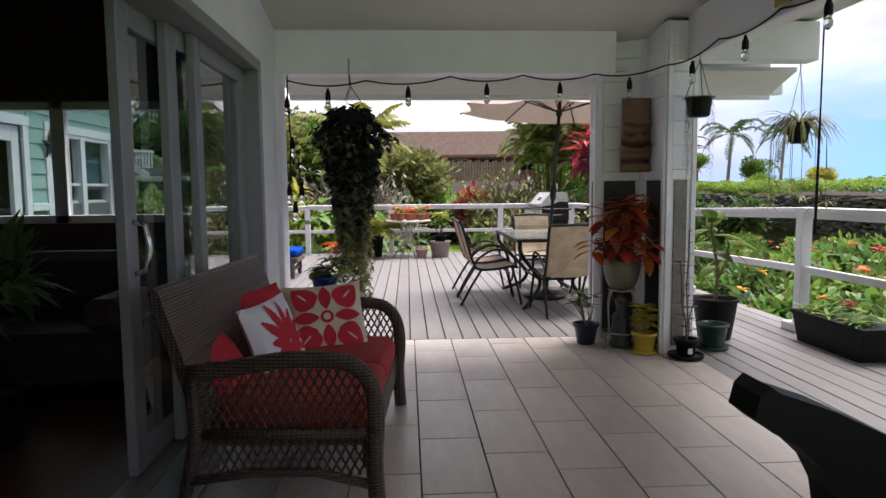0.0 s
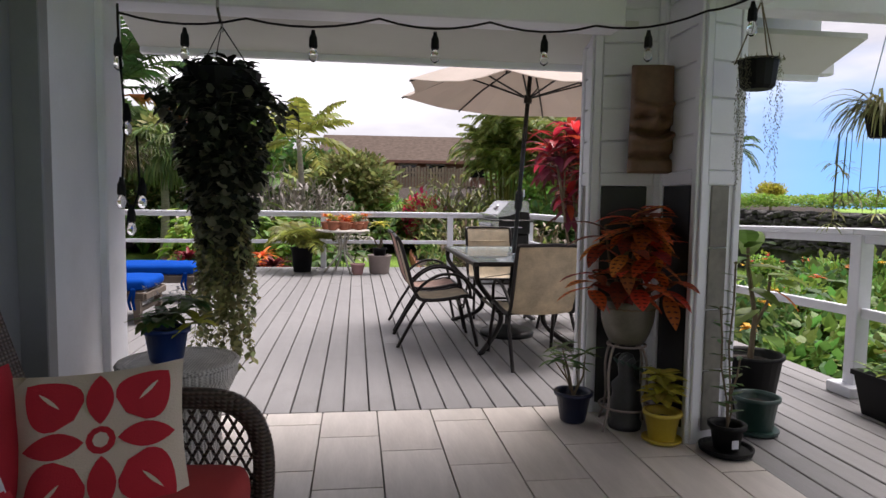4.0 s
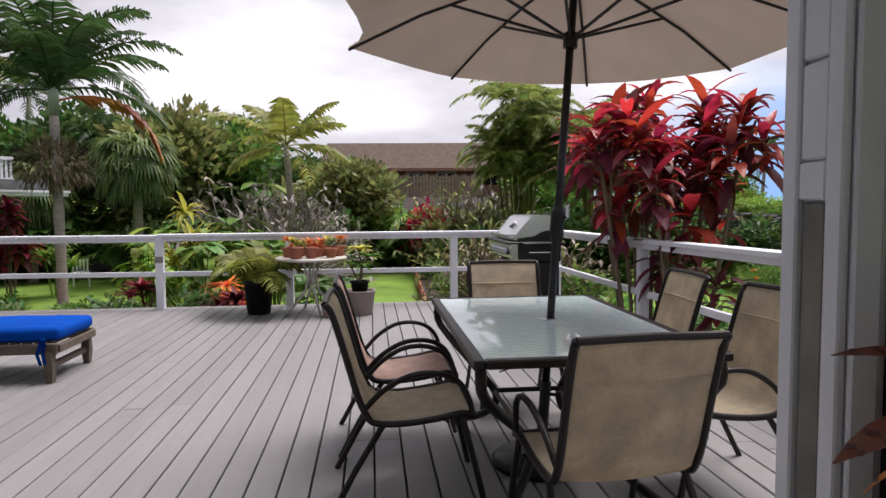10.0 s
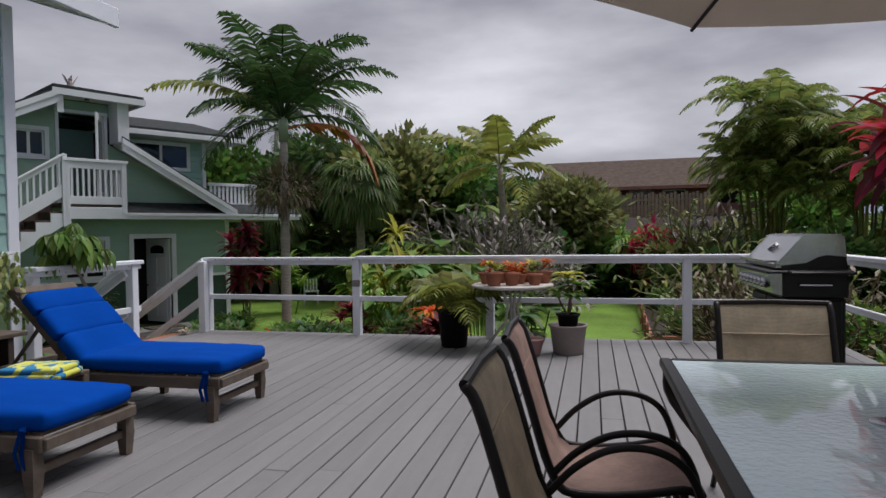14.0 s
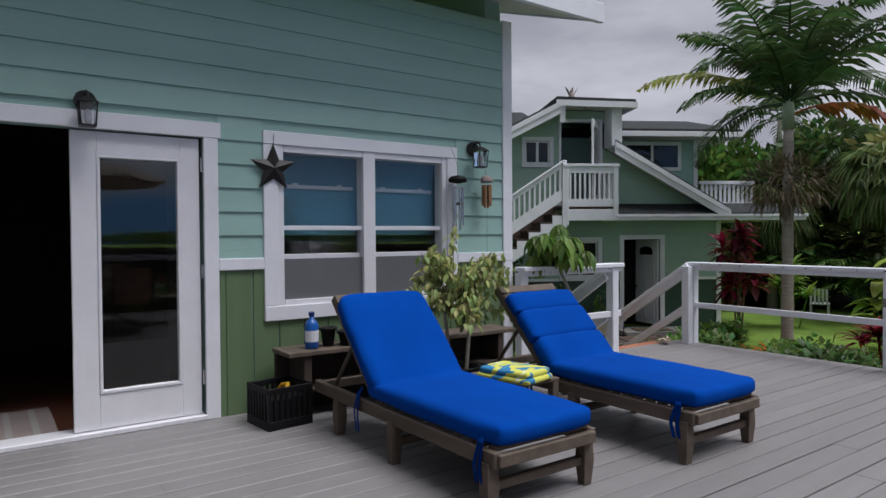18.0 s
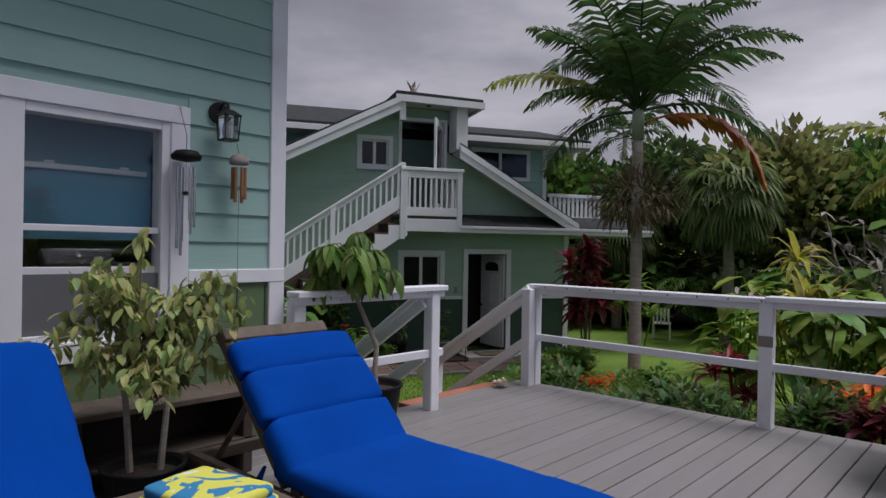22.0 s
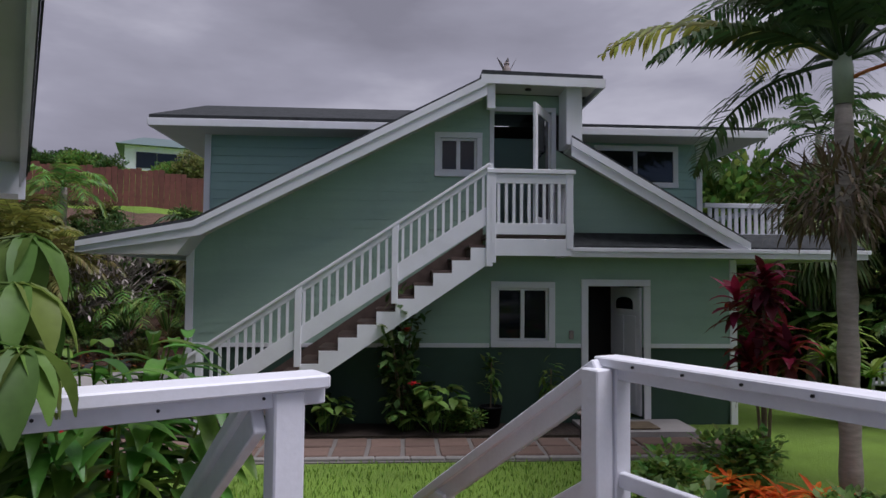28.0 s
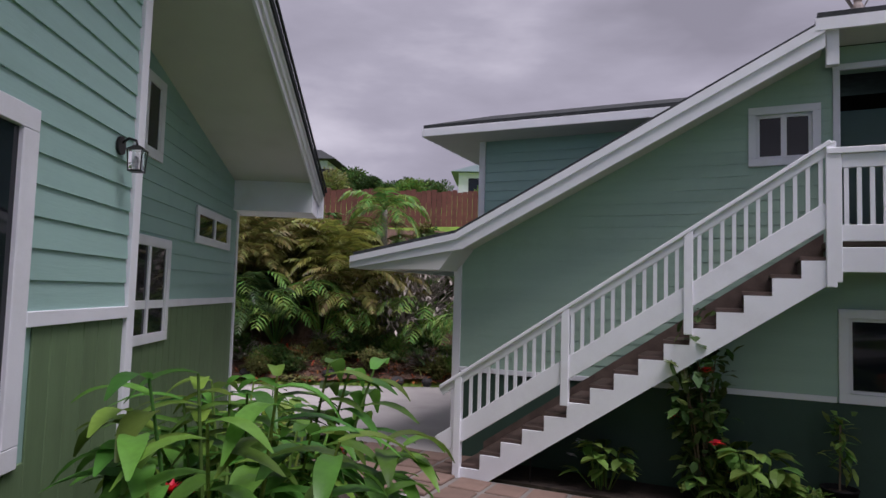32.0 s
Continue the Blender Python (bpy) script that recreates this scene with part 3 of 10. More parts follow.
slab("ground_driveway", [ghp(0.3, 0.85)[:2], ghp(0.3, 2.1)[:2], (-12.6, 11.3), (-14.3, 9.6), (-14.3, 2.0), (-19.0, 2.0), (-19.0, 9.0), (-19.2, 15.0), ghp(-2.2, -5.5)[:2], ghp(-0.05, -5.5)[:2], ghp(-0.05, 0.85)[:2]], -1.0, -0.925, CONC, "pale concrete driveway")
slab("ground_walk_base_west", [ghp(-1.85, -0.05)[:2], ghp(-1.85, 1.85)[:2], ghp(0.28, 1.85)[:2], ghp(0.28, -0.05)[:2]], -1.0, -0.921, GROUT, "dark joints under the paver walk")
slab("ground_walk_base", [ghp(0.3, 0.85)[:2], ghp(0.3, 2.05)[:2], ghp(7.6, 1.95)[:2], ghp(7.6, 0.85)[:2]], -1.0, -0.935, GROUT, "dark joints under the paver walk")
slab("ground_bed_stair", [ghp(0.9, 0.02)[:2], ghp(0.9, 0.8)[:2], ghp(5.9, 0.8)[:2], ghp(5.9, 0.02)[:2]], -1.0, -0.91, SOIL, "dark mulch bed under the outdoor stairs")
slab("ground_stoop", [ghp(5.85, 0.02)[:2], ghp(5.85, 0.85)[:2], ghp(7.5, 0.85)[:2], ghp(7.5, 0.02)[:2]], -1.0, -0.86, CONC, "concrete stoop at the door")


# ---- lanai and main house ----
def wall_boxes(name, material, boxes, label=""):
    mb = MB()
    for lo, hi in boxes:
        mb.box(lo, hi)
    return struct(name, mb, material, label)


WX = -0.95
floor_tiles = slab("floor_lanai", [(-1.12, -4.2), (2.2, -4.2), (2.2, 5.265), (-1.12, 5.265)], -0.12, -0.012, GROUT, "dark grout bed under the lanai tiles")
wall_boxes("wall_lanai", WHITE, [((-1.1, 4.33, 0), (WX, 5.05, 2.75)), ((-1.1, -0.6, 2.09), (WX, 4.33, 2.75)), ((-1.1, -4.2, 0), (WX, -0.6, 4.4)), ((-1.1, -0.6, 2.75), (WX, 4.1, 2.78))], "white painted lanai wall beside the sliding door")
struct("trim_corner_post", MB().box((-1.12, 4.83, 0), (WX + 0.035, 5.07, 2.12), 0.006), WHITE, "white painted corner post")
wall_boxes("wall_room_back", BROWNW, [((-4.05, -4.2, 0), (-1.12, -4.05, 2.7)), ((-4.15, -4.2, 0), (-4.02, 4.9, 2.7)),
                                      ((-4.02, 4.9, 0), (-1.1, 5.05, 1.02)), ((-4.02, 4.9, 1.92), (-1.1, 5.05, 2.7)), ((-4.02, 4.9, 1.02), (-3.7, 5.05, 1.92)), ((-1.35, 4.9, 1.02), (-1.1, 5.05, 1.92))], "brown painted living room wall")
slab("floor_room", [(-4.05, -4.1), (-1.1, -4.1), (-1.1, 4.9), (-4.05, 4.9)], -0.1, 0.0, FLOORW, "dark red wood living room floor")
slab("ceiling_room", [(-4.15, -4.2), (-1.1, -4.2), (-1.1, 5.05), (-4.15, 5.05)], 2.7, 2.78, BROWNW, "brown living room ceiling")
# unseen south end, added with a wide opening to brighten the lanai
wall_boxes("wall_lanai_back", WHITE, [((-1.1, -4.35, 0), (-0.8, -4.2, 4.2)), ((2.05, -4.35, 0), (2.25, -4.2, 4.2)), ((-0.8, -4.35, 3.7), (2.05, -4.2, 4.2))], "white posts and beam, unseen, leaving the lanai end open for light")


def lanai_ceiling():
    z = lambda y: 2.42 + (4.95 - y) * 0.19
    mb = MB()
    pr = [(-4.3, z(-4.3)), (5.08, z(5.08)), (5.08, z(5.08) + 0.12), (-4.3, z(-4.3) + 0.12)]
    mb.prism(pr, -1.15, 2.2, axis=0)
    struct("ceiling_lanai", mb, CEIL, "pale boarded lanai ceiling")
    # dark glazing between the wall and the sloping ceiling
    mb = MB().prism([(-4.2, 2.79), (3.2, 2.79), (-4.2, z(-4.2))], -1.09, -1.06, axis=0)
    struct("window_clerestory", mb, MIRRORG, "dark clerestory glass")
    struct("roof_lanai", MB().prism([(-4.4, z(-4.4) + 0.125), (5.5, 2.445), (5.5, 2.50), (-4.4, z(-4.4) + 0.22)], -1.2, 3.2, axis=0), SHING)


lanai_ceiling()
struct("trim_beam_north", MB().box((WX + 0.0, 4.88, 2.12), (1.62, 5.08, 2.44), 0.008), WHITE, "white painted beam over the deck opening")
struct("trim_beam_east", MB().box((2.06, -4.2, 2.17), (2.2, 4.62, 2.5), 0.008), WHITE, "white painted beam along the lanai edge")
struct("trim_beam_outrigger", MB().box((1.9, 4.62, 2.17), (3.05, 4.78, 2.45), 0.008), WHITE, "white painted beam end reaching past the column")
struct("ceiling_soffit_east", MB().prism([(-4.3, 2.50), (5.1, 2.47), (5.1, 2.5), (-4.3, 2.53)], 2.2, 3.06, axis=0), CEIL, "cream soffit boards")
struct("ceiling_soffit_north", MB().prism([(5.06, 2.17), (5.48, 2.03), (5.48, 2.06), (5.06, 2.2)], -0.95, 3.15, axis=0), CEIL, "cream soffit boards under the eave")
struct("trim_fascia_north", MB().box((-0.95, 5.46, 2.0), (3.16, 5.50, 2.44), 0.006), WHITE, "white eave fascia")
struct("trim_gutter", MB().box((2.2, 5.5, 2.05), (3.3, 5.58, 2.15), 0.01), WHITE, "white gutter end")


def column():
    """A stepped corner column: an inner corner between its south and west faces."""
    A, B, I, C, D, E, F = (1.56, 5.31), (1.56, 5.15), (1.915, 5.02), (1.91, 4.61), (2.165, 4.68), (2.26, 5.1), (2.1, 5.42)
    c = struct("column_lanai", MB().prism([A, B, I, C, D, E, F], 0.0, 2.45), WHITE, "white stepped lanai corner column with stone panels")

    def face(p, q, a0, a1, z0, z1, t0, t1, name, material, label=""):
        p, q = Vector((*p, 0)), Vector((*q, 0))
        d = (q - p).normalized()
        n = Vector((d.y, -d.x, 0))
        m = Matrix((d, -n, Vector((0, 0, 1)))).transposed().to_4x4()
        m.translation = p
        return part(name, MB().box((a0, -t1, z0), (a1, -t0, z1), 0.004, m), material, c, label)
    sides = [(p, q, (Vector(q) - Vector(p)).length) for p, q in ((A, B), (B, I), (I, C), (C, D))]
    # lap boards on the upper half
    for i in range(6):
        z = 1.38 + i * 0.178
        for p, q, w in sides:
            face(p, q, 0.045, w - 0.045, z, z + 0.170, 0.0, 0.013, "board", WHITE)
    for p, q, w in sides:
        face(p, q, 0.0, 0.043, 0.0, 2.42, 0.0, 0.018, "corner_trim", WHITE)
        face(p, q, w - 0.043, w, 0.0, 2.42, 0.0, 0.018, "corner_trim", WHITE)
        face(p, q, 0.045, w - 0.045, 1.308, 1.376, 0.0, 0.016, "belt_board", WHITE)
    face(B, I, 0.055, 0.30, 0.06, 1.304, 0.0, 0.010, "stone_panel", SLATE, "dark slate panel, deepened for the shade of its corner")
    face(I, C, 0.05, 0.345, 0.06, 1.304, 0.0, 0.010, "stone_panel", SLATE, "dark slate panel, deepened for the shade of its corner")
    for i in range(4):
        face(C, D, 0.075, 0.19, 0.06 + i * 0.312, 0.368 + i * 0.312, 0.0, 0.012, "stone_panel", STONEP, "grey stone panel")
    face(A, B, 0.05, 0.11, 0.06, 1.304, 0.0, 0.010, "stone_panel", STONEP, "narrow weathered stone panel")


column()


# ---- sliding door ----
def sliding_door():
    d = tagged(new("door_slider"), "grey framed sliding glass door standing partly open", "sliding door", kind="structure")
    x = -1.045
    fr = MB()
    fr.box((-1.19, -0.6, 2.03), (-0.935, 4.33, 2.10), 0.004)
    fr.box((-1.1, 4.25, 0.03), (-0.935, 4.33, 2.03), 0.004)
    fr.box((-1.1, -0.6, 0.03), (-0.935, -0.53, 2.03), 0.004)
    part("door_frame", fr, ALU, d)
    part("door_track", MB().box((-1.19, -0.6, 0.0), (-0.92, 4.33, 0.03), 0.004).box((-1.06, -0.55, 0.03), (-1.045, 4.3, 0.045)), ALU, d)
    for k, (y0, y1, xx, w, w2) in enumerate(((2.62, 3.66, -1.155, 0.115, 0.12), (3.03, 4.20, -1.105, 0.125, 0.12), (3.27, 4.25, -1.055, 0.095, 0.15))):
        p = MB()
        p.box((xx - 0.022, y0, 0.045), (xx + 0.022, y0 + w, 2.03), 0.004)
        p.box((xx - 0.022, y1 - w2, 0.045), (xx + 0.022, y1, 2.03), 0.004)
        p.box((xx - 0.022, y0 + w, 0.045), (xx + 0.022, y1 - w2, 0.16), 0.004)
        p.box((xx - 0.022, y0 + w, 1.93), (xx + 0.022, y1 - w2, 2.03), 0.004)
        leafp = part("door_panel", p, ALU, d)
        g = part("pane", MB().box((xx - 0.004, y0 + w, 0.16), (xx + 0.004, y1 - w2, 1.93)), DOORGLASS, leafp)
        g.visible_shadow = False
        if k == 0:
            h = MB().tube([(xx + 0.02, 2.69, 0.90), (xx + 0.07, 2.695, 0.915), (xx + 0.085, 2.695, 1.01), (xx + 0.07, 2.695, 1.105), (xx + 0.02, 2.69, 1.12)], 0.012, 8)
            part("door_handle", h, CHROME, leafp, "pale metal pull handle", True)


sliding_door()


def interior_window():
    w = tagged(new("window_room"), "white framed window on the far side of the living room", "window", kind="structure")
    fr = MB()
    for a, b in ((-3.7, -3.64), (-2.62, -2.52), (-1.41, -1.35), (-3.14, -3.10)):
        fr.box((a, 4.93, 1.02), (b, 5.0, 1.92), 0.003)
    fr.box((-3.7, 4.93, 1.02), (-1.35, 5.0, 1.08), 0.003).box((-3.7, 4.93, 1.86), (-1.35, 5.0, 1.92), 0.003)
    part("window_frame", fr, DOORW, w)
    for a, b in ((-3.64, -3.14), (-3.10, -2.62), (-2.52, -1.41)):
        p = part("pane", MB().box((a, 4.962, 1.08), (b, 4.968, 1.86)), TINTED, w)
        p.visible_shadow = False


interior_window()

# ---- main house, east wall along x = -4.2 and north gable ----
HX, HY, EX = -4.2, 10.2, 0.172


def laps(parent, segs, z0, z1, x=None, y=None, step=EX, material=SIDE):
    """Rows of lap siding: segs gives the free stretches of a row at its height."""
    n = int(round((z1 - z0) / step))
    for i in range(n):
        a, b = z0 + i * step, min(z0 + (i + 1) * step + 0.012, z1 + 0.01)
        for s0, s1 in segs((a + b) / 2):
            if s1 - s0 < 0.02:
                continue
            if x is not None:
                mb = MB().prism([(x, a), (x + 0.021, a), (x + 0.006, b), (x, b)], s0, s1, axis=1)
            else:
                mb = MB().prism([(y, a), (y + 0.021, a), (y + 0.006, b), (y, b)], s0, s1, axis=0)
            part("siding_board", mb, material, parent)


def east_wall():
    b = [((-4.35, 5.05, 0), (HX, 5.66, 3.3)), ((-4.35, 5.66, 2.0), (HX, 7.36, 3.3)), ((-4.35, 7.36, 0), (HX, 7.87, 3.3)), ((-4.35, 7.87, 0), (HX, 9.48, 0.74)),
         ((-4.35, 7.87, 2.0), (HX, 9.48, 3.3)), ((-4.35, 9.48, 0), (HX, HY, 3.3))]
    w = wall_boxes("wall_east", SIDE, b, "pale green lap siding wall above olive panels")

    def segs(z):
        out = [(5.07, HY - 0.02)]
        def cut(a, c):
            nonlocal out
            new_out = []
            for s0, s1 in out:
                if c <= s0 or a >= s1:
                    new_out.append((s0, s1))
                else:
                    new_out += [(s0, a), (c, s1)]
            out = new_out
        if z < 2.09:
            cut(5.56, 7.45)
        if 0.66 < z < 2.09:
            cut(7.78, 9.57)
        return [s for s in out if s[1] - s[0] > 0.02]
    laps(w, segs, 1.13, 3.3, x=HX)
    # grooved lower panels
    part("wall_panel", MB().box((HX, 7.455, 0.0), (HX + 0.014, 7.497, 1.06), 0.004), LOWG, w)
    for y in [5.1 + 0.2 * i for i in range(26)]:
        y1 = min(y + 0.192, HY - 0.06)
        if y1 - y < 0.03 or (y > 5.3 and y < 7.44):
            continue
        z1 = 0.67 if 7.7 < y < 9.5 else 1.06
        part("wall_panel", MB().box((HX, y, 0.0), (HX + 0.014, y1, z1), 0.004), LOWG, w)
    for a, c in ((5.07, 5.56), (7.45, 7.78), (9.57, HY + 0.03)):
        part("belt_trim", MB().box((HX, a, 1.05), (HX + 0.035, c, 1.135), 0.004), WHITE, w)
    part("corner_trim", MB().box((HX - 0.09, HY - 0.085, -0.9), (HX + 0.032, HY + 0.03, 3.32), 0.004), WHITE, w)


east_wall()


def french_door():
    d = tagged(new("door_french"), "white glazed double door with one leaf standing open", "door", kind="structure")
    tr = MB()
    tr.box((HX, 5.56, 0.0), (HX + 0.03, 5.67, 1.99), 0.004).box((HX, 7.35, 0.0), (HX + 0.03, 7.45, 1.99), 0.004).box((HX, 5.54, 1.99), (HX + 0.034, 7.47, 2.10), 0.004)
    part("door_trim", tr, WHITE, d)
    part("threshold", MB().box((-4.36, 5.66, 0.0), (HX + 0.03, 7.36, 0.035), 0.005), DOORW, d)

    def leafdoor(y0, y1, m=None, glassmat=GLASS):
        lf = MB()
        x0, x1 = -4.255, -4.215
        lf.box((x0, y0, 0.04), (x1, y0 + 0.15, 1.98), 0.004, m).box((x0, y1 - 0.13, 0.04), (x1, y1, 1.98), 0.004, m)
        lf.box((x0, y0 + 0.15, 0.04), (x1, y1 - 0.13, 0.27), 0.004, m).box((x0, y0 + 0.15, 1.83), (x1, y1 - 0.13, 1.98), 0.004, m)
        o = part("door_leaf", lf, DOORW, d)
        be = MB()
        for a, c, e, g in ((y0 + 0.15, 0.27, y0 + 0.17, 1.83), (y1 - 0.15, 0.27, y1 - 0.13, 1.83), (y0 + 0.17, 0.27, y1 - 0.15, 0.29), (y0 + 0.17, 1.81, y1 - 0.15, 1.83)):
            be.box((x0 - 0.008, a, c), (x1 + 0.008, e, g), 0.003, m)
        part("glazing_bead", be, DOORW, o)
        p = part("pane", MB().box((-4.238, y0 + 0.17, 0.29), (-4.232, y1 - 0.15, 1.81), 0, m), glassmat, o)
        p.visible_shadow = False
        return o
    lf = leafdoor(6.535, 7.33)
    for z in (0.25, 1.0, 1.75):
        part("hinge", MB().tube([(-4.205, 7.345, z), (-4.205, 7.345, z + 0.1)], 0.009, 8), CHROME, lf)
    m = Matrix.Translation((-4.24, 5.69, 0)) @ Matrix.Rotation(radians(100), 4, "Z") @ Matrix.Translation((4.24, -5.69, 0))
    leafdoor(5.69, 6.5, m)


french_door()


def entry_rug():
    r = thing("entry_rug", "grey patterned rug inside the open door", "rug", (-4.80, 6.05, 0.002))
    part("rug_body", MB().box((-0.42, -0.38, 0.0), (0.42, 0.42, 0.012), 0.004), GREYPOT, r)
    for k in range(5):
        part("stripe", MB().box((-0.40, -0.34 + 0.155 * k, 0.0125), (0.40, -0.30 + 0.155 * k, 0.0145)), CONC, r)


entry_rug()


def double_window():
    w = tagged(new("window_double"), "white trimmed double window with half-drawn blinds", "window", kind="structure")
    x = HX
    for lo, hi in (((x, 7.78, 1.98), (x + 0.035, 9.57, 2.08)), ((x, 7.78, 0.66), (x + 0.04, 9.57, 0.77)), ((x, 7.78, 0.773), (x + 0.033, 7.89, 1.977)), ((x, 9.46, 0.773), (x + 0.033, 9.57, 1.977))):
        part("window_trim", MB().box(lo, hi, 0.004), WHITE, w)
    for lo, hi in (((x - 0.1, 7.89, 0.77), (x + 0.02, 7.94, 1.98)), ((x - 0.1, 8.62, 0.77), (x + 0.024, 8.73, 1.98)), ((x - 0.1, 9.41, 0.77), (x + 0.02, 9.46, 1.98)), ((x - 0.1, 7.942, 0.77), (x + 0.018, 8.618, 0.81)), ((x - 0.1, 8.732, 0.77), (x + 0.018, 9.408, 0.81)), ((x - 0.1, 7.942, 1.93), (x + 0.018, 8.618, 1.98)), ((x - 0.1, 8.732, 1.93), (x + 0.018, 9.408, 1.98))):
        part("window_frame", MB().box(lo, hi, 0.003), DOORW, w)
    for a, c in ((7.94, 8.62), (8.73, 9.41)):
        part("sash_rail", MB().box((x - 0.055, a, 1.34), (x - 0.01, c, 1.375), 0.003).box((x - 0.09, a, 1.11), (x - 0.05, c, 1.155), 0.003), DOORW, w)
        for z0, z1, xx in ((0.81, 1.34, x - 0.065), (1.36, 1.93, x - 0.03)):
            p = part("pane", MB().box((xx - 0.003, a, z0), (xx + 0.003, c, z1)), GLASS, w)
            p.visible_shadow = False
        part("insect_screen", MB().box((x - 0.012, a, 0.81), (x - 0.009, c, 1.12)), SCREEN, w, "grey insect screen")
        part("blind", MB().box((x - 0.125, a, 1.30), (x - 0.115, c, 1.93)), BLIND, w, "roller blind in dark teal, tinted like the panes' sky reflection")
        bar = part("blind_bar", MB().box((x - 0.112, a + 0.01, 1.665), (x - 0.104, c - 0.03, 1.695), 0.003), ALU, w)
        for q in (0.12, 0.5):
            part("clip", MB().box((x - 0.112, a + q, 1.696), (x - 0.102, a + q + 0.05, 1.71), 0.002), ALU, bar)


double_window()
# rooms behind the glass, their dimness put into near-black walls
wall_boxes("wall_inner_room", DARKIN, [((-8.4, 5.05, 0), (-4.35, 5.15, 2.6)), ((-8.5, 5.05, 0), (-8.4, 10.1, 2.6)), ((-8.4, 10.0, 0), (-4.36, 10.05, 2.6))], "inner room walls in near-black, for unlit rooms")
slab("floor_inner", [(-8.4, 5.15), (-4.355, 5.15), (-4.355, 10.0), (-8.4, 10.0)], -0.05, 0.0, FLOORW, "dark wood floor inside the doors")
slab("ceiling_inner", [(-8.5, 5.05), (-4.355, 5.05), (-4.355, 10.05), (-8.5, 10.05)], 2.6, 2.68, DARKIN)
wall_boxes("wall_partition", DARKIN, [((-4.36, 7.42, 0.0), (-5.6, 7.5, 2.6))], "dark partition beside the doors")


def gable_z(x):
    return 3.36 + 0.345 * (-3.6 - x) if x > -8.49 else 3.36 + 0.345 * 4.89 - 0.335 * (-8.49 - x)


def north_gable():
    w = struct("wall_north", MB().prism([(-8.36, -0.95), (HX - 0.09, -0.95), (HX - 0.09, gable_z(HX) - 0.03), (-8.36, gable_z(-8.36) - 0.03)], 10.0, HY - 0.02, axis=1), SIDE, "pale green lap siding gable wall")
    top = lambda z: max(-8.42, -3.6 - (z + 0.1 - 3.36) / 0.345)
    def segs(z):
        e = HX - 0.1 if z < 3.4 else min(HX - 0.1, -3.6 - (z + 0.08 - 3.33) / 0.345)
        if 0.9 < z < 2.18:
            return [(-8.26, -6.96), (-5.17, e)]
        return [(-8.26, e)] if e > -8.2 else []
    laps(w, segs, 1.13, 4.9, y=HY - 0.02)
    for i in range(21):
        x = -8.26 + 0.2 * i
        if x > HX - 0.15:
            break
        part("wall_panel", MB().box((x, HY - 0.02, -0.92), (min(x + 0.192, HX - 0.1), HY - 0.006, 1.06 if x + 0.19 < -6.95 or x > -5.18 else 0.335), 0.004), LOWG, w)
    for a, b in ((-8.27, -6.953), (-5.177, HX - 0.09)):
        part("belt_trim", MB().box((a, HY - 0.02, 1.05), (b, HY + 0.02, 1.135), 0.004), WHITE, w)
    part("corner_trim", MB().box((-8.40, HY - 0.10, -0.9), (-8.27, HY + 0.02, 4.9), 0.004), WHITE, w)
    for a, b, c, e in ((-6.95, -6.80, 0.45, 2.08), (-5.3, -5.18, 0.45, 2.08), (-6.95, -5.18, 2.083, 2.2), (-6.95, -5.18, 0.33, 0.447)):
        part("window_trim", MB().box((a, HY - 0.015, c), (b, HY + 0.02, e), 0.004), WHITE, w)
    part("pane", MB().box((-6.80, HY - 0.012, 0.45), (-5.3, HY - 0.006, 2.08)), MIRRORG, w, "dark window glass")
    # set-back western half under a flatter roof
    y2, xw = 9.65, -13.9
    low = lambda x: 2.98 + 0.185 * (x + 13.6)
    part("clerestory_wall", MB().box((-8.5, 5.05, 3.6), (-8.4, 10.0, 4.95)), SIDE, w)
    w2 = struct("wall_north_west", MB().prism([(xw, -0.95), (-8.5, -0.95), (-8.5, low(-8.5) - 0.03), (xw, low(xw) - 0.03)], y2 - 0.15, y2, axis=1), SIDE, "pale green set-back lap siding wall")
    segs2 = lambda z: [(max(xw + 0.08, -13.6 + (z + 0.13 - 2.98) / 0.185), -8.52)] if z < 3.75 else []
    laps(w2, segs2, 1.13, 3.9, y=y2)
    for i in range(26):
        x = xw + 0.08 + 0.205 * i
        part("wall_panel", MB().box((x, y2, -0.92), (x + 0.197, y2 + 0.014, 1.06), 0.004), LOWG, w2)
    part("belt_trim", MB().box((xw, y2, 1.05), (-8.5, y2 + 0.035, 1.135), 0.004), WHITE, w2)
    part("corner_trim", MB().box((xw - 0.06, y2 - 0.1, -0.9), (xw + 0.06, y2 + 0.03, 2.5), 0.004), WHITE, w2)
    for (x0, x1, z0, z1) in ((-10.22, -9.45, 2.66, 3.3), (-13.25, -11.75, 1.93, 2.2), (-10.65, -9.6, 0.8, 1.68)):
        win = part("window_frame", MB().box((x0, y2 + 0.018, z0), (x0 + 0.035, y2 + 0.04, z1)), WHITE, w2)
        for lo, hi in (((x0 - 0.1, z0 - 0.1), (x1 + 0.1, z0)), ((x0 - 0.1, z1), (x1 + 0.1, z1 + 0.1)), ((x0 - 0.1, z0), (x0, z1)), ((x1, z0), (x1 + 0.1, z1)), (((x0 + x1) / 2 - 0.03, z0), ((x0 + x1) / 2 + 0.03, z1))):
            part("window_trim", MB().box((lo[0], y2 + 0.02, lo[1]), (hi[0], y2 + 0.05, hi[1]), 0.004), WHITE, win)
        part("pane", MB().box((x0, y2 + 0.022, z0), (x1, y2 + 0.03, z1)), MIRRORG, win, "dark window glass")
    wall_boxes("wall_west", SIDE, [((xw, 2, -0.95), (xw + 0.15, 9.5, 2.6))])
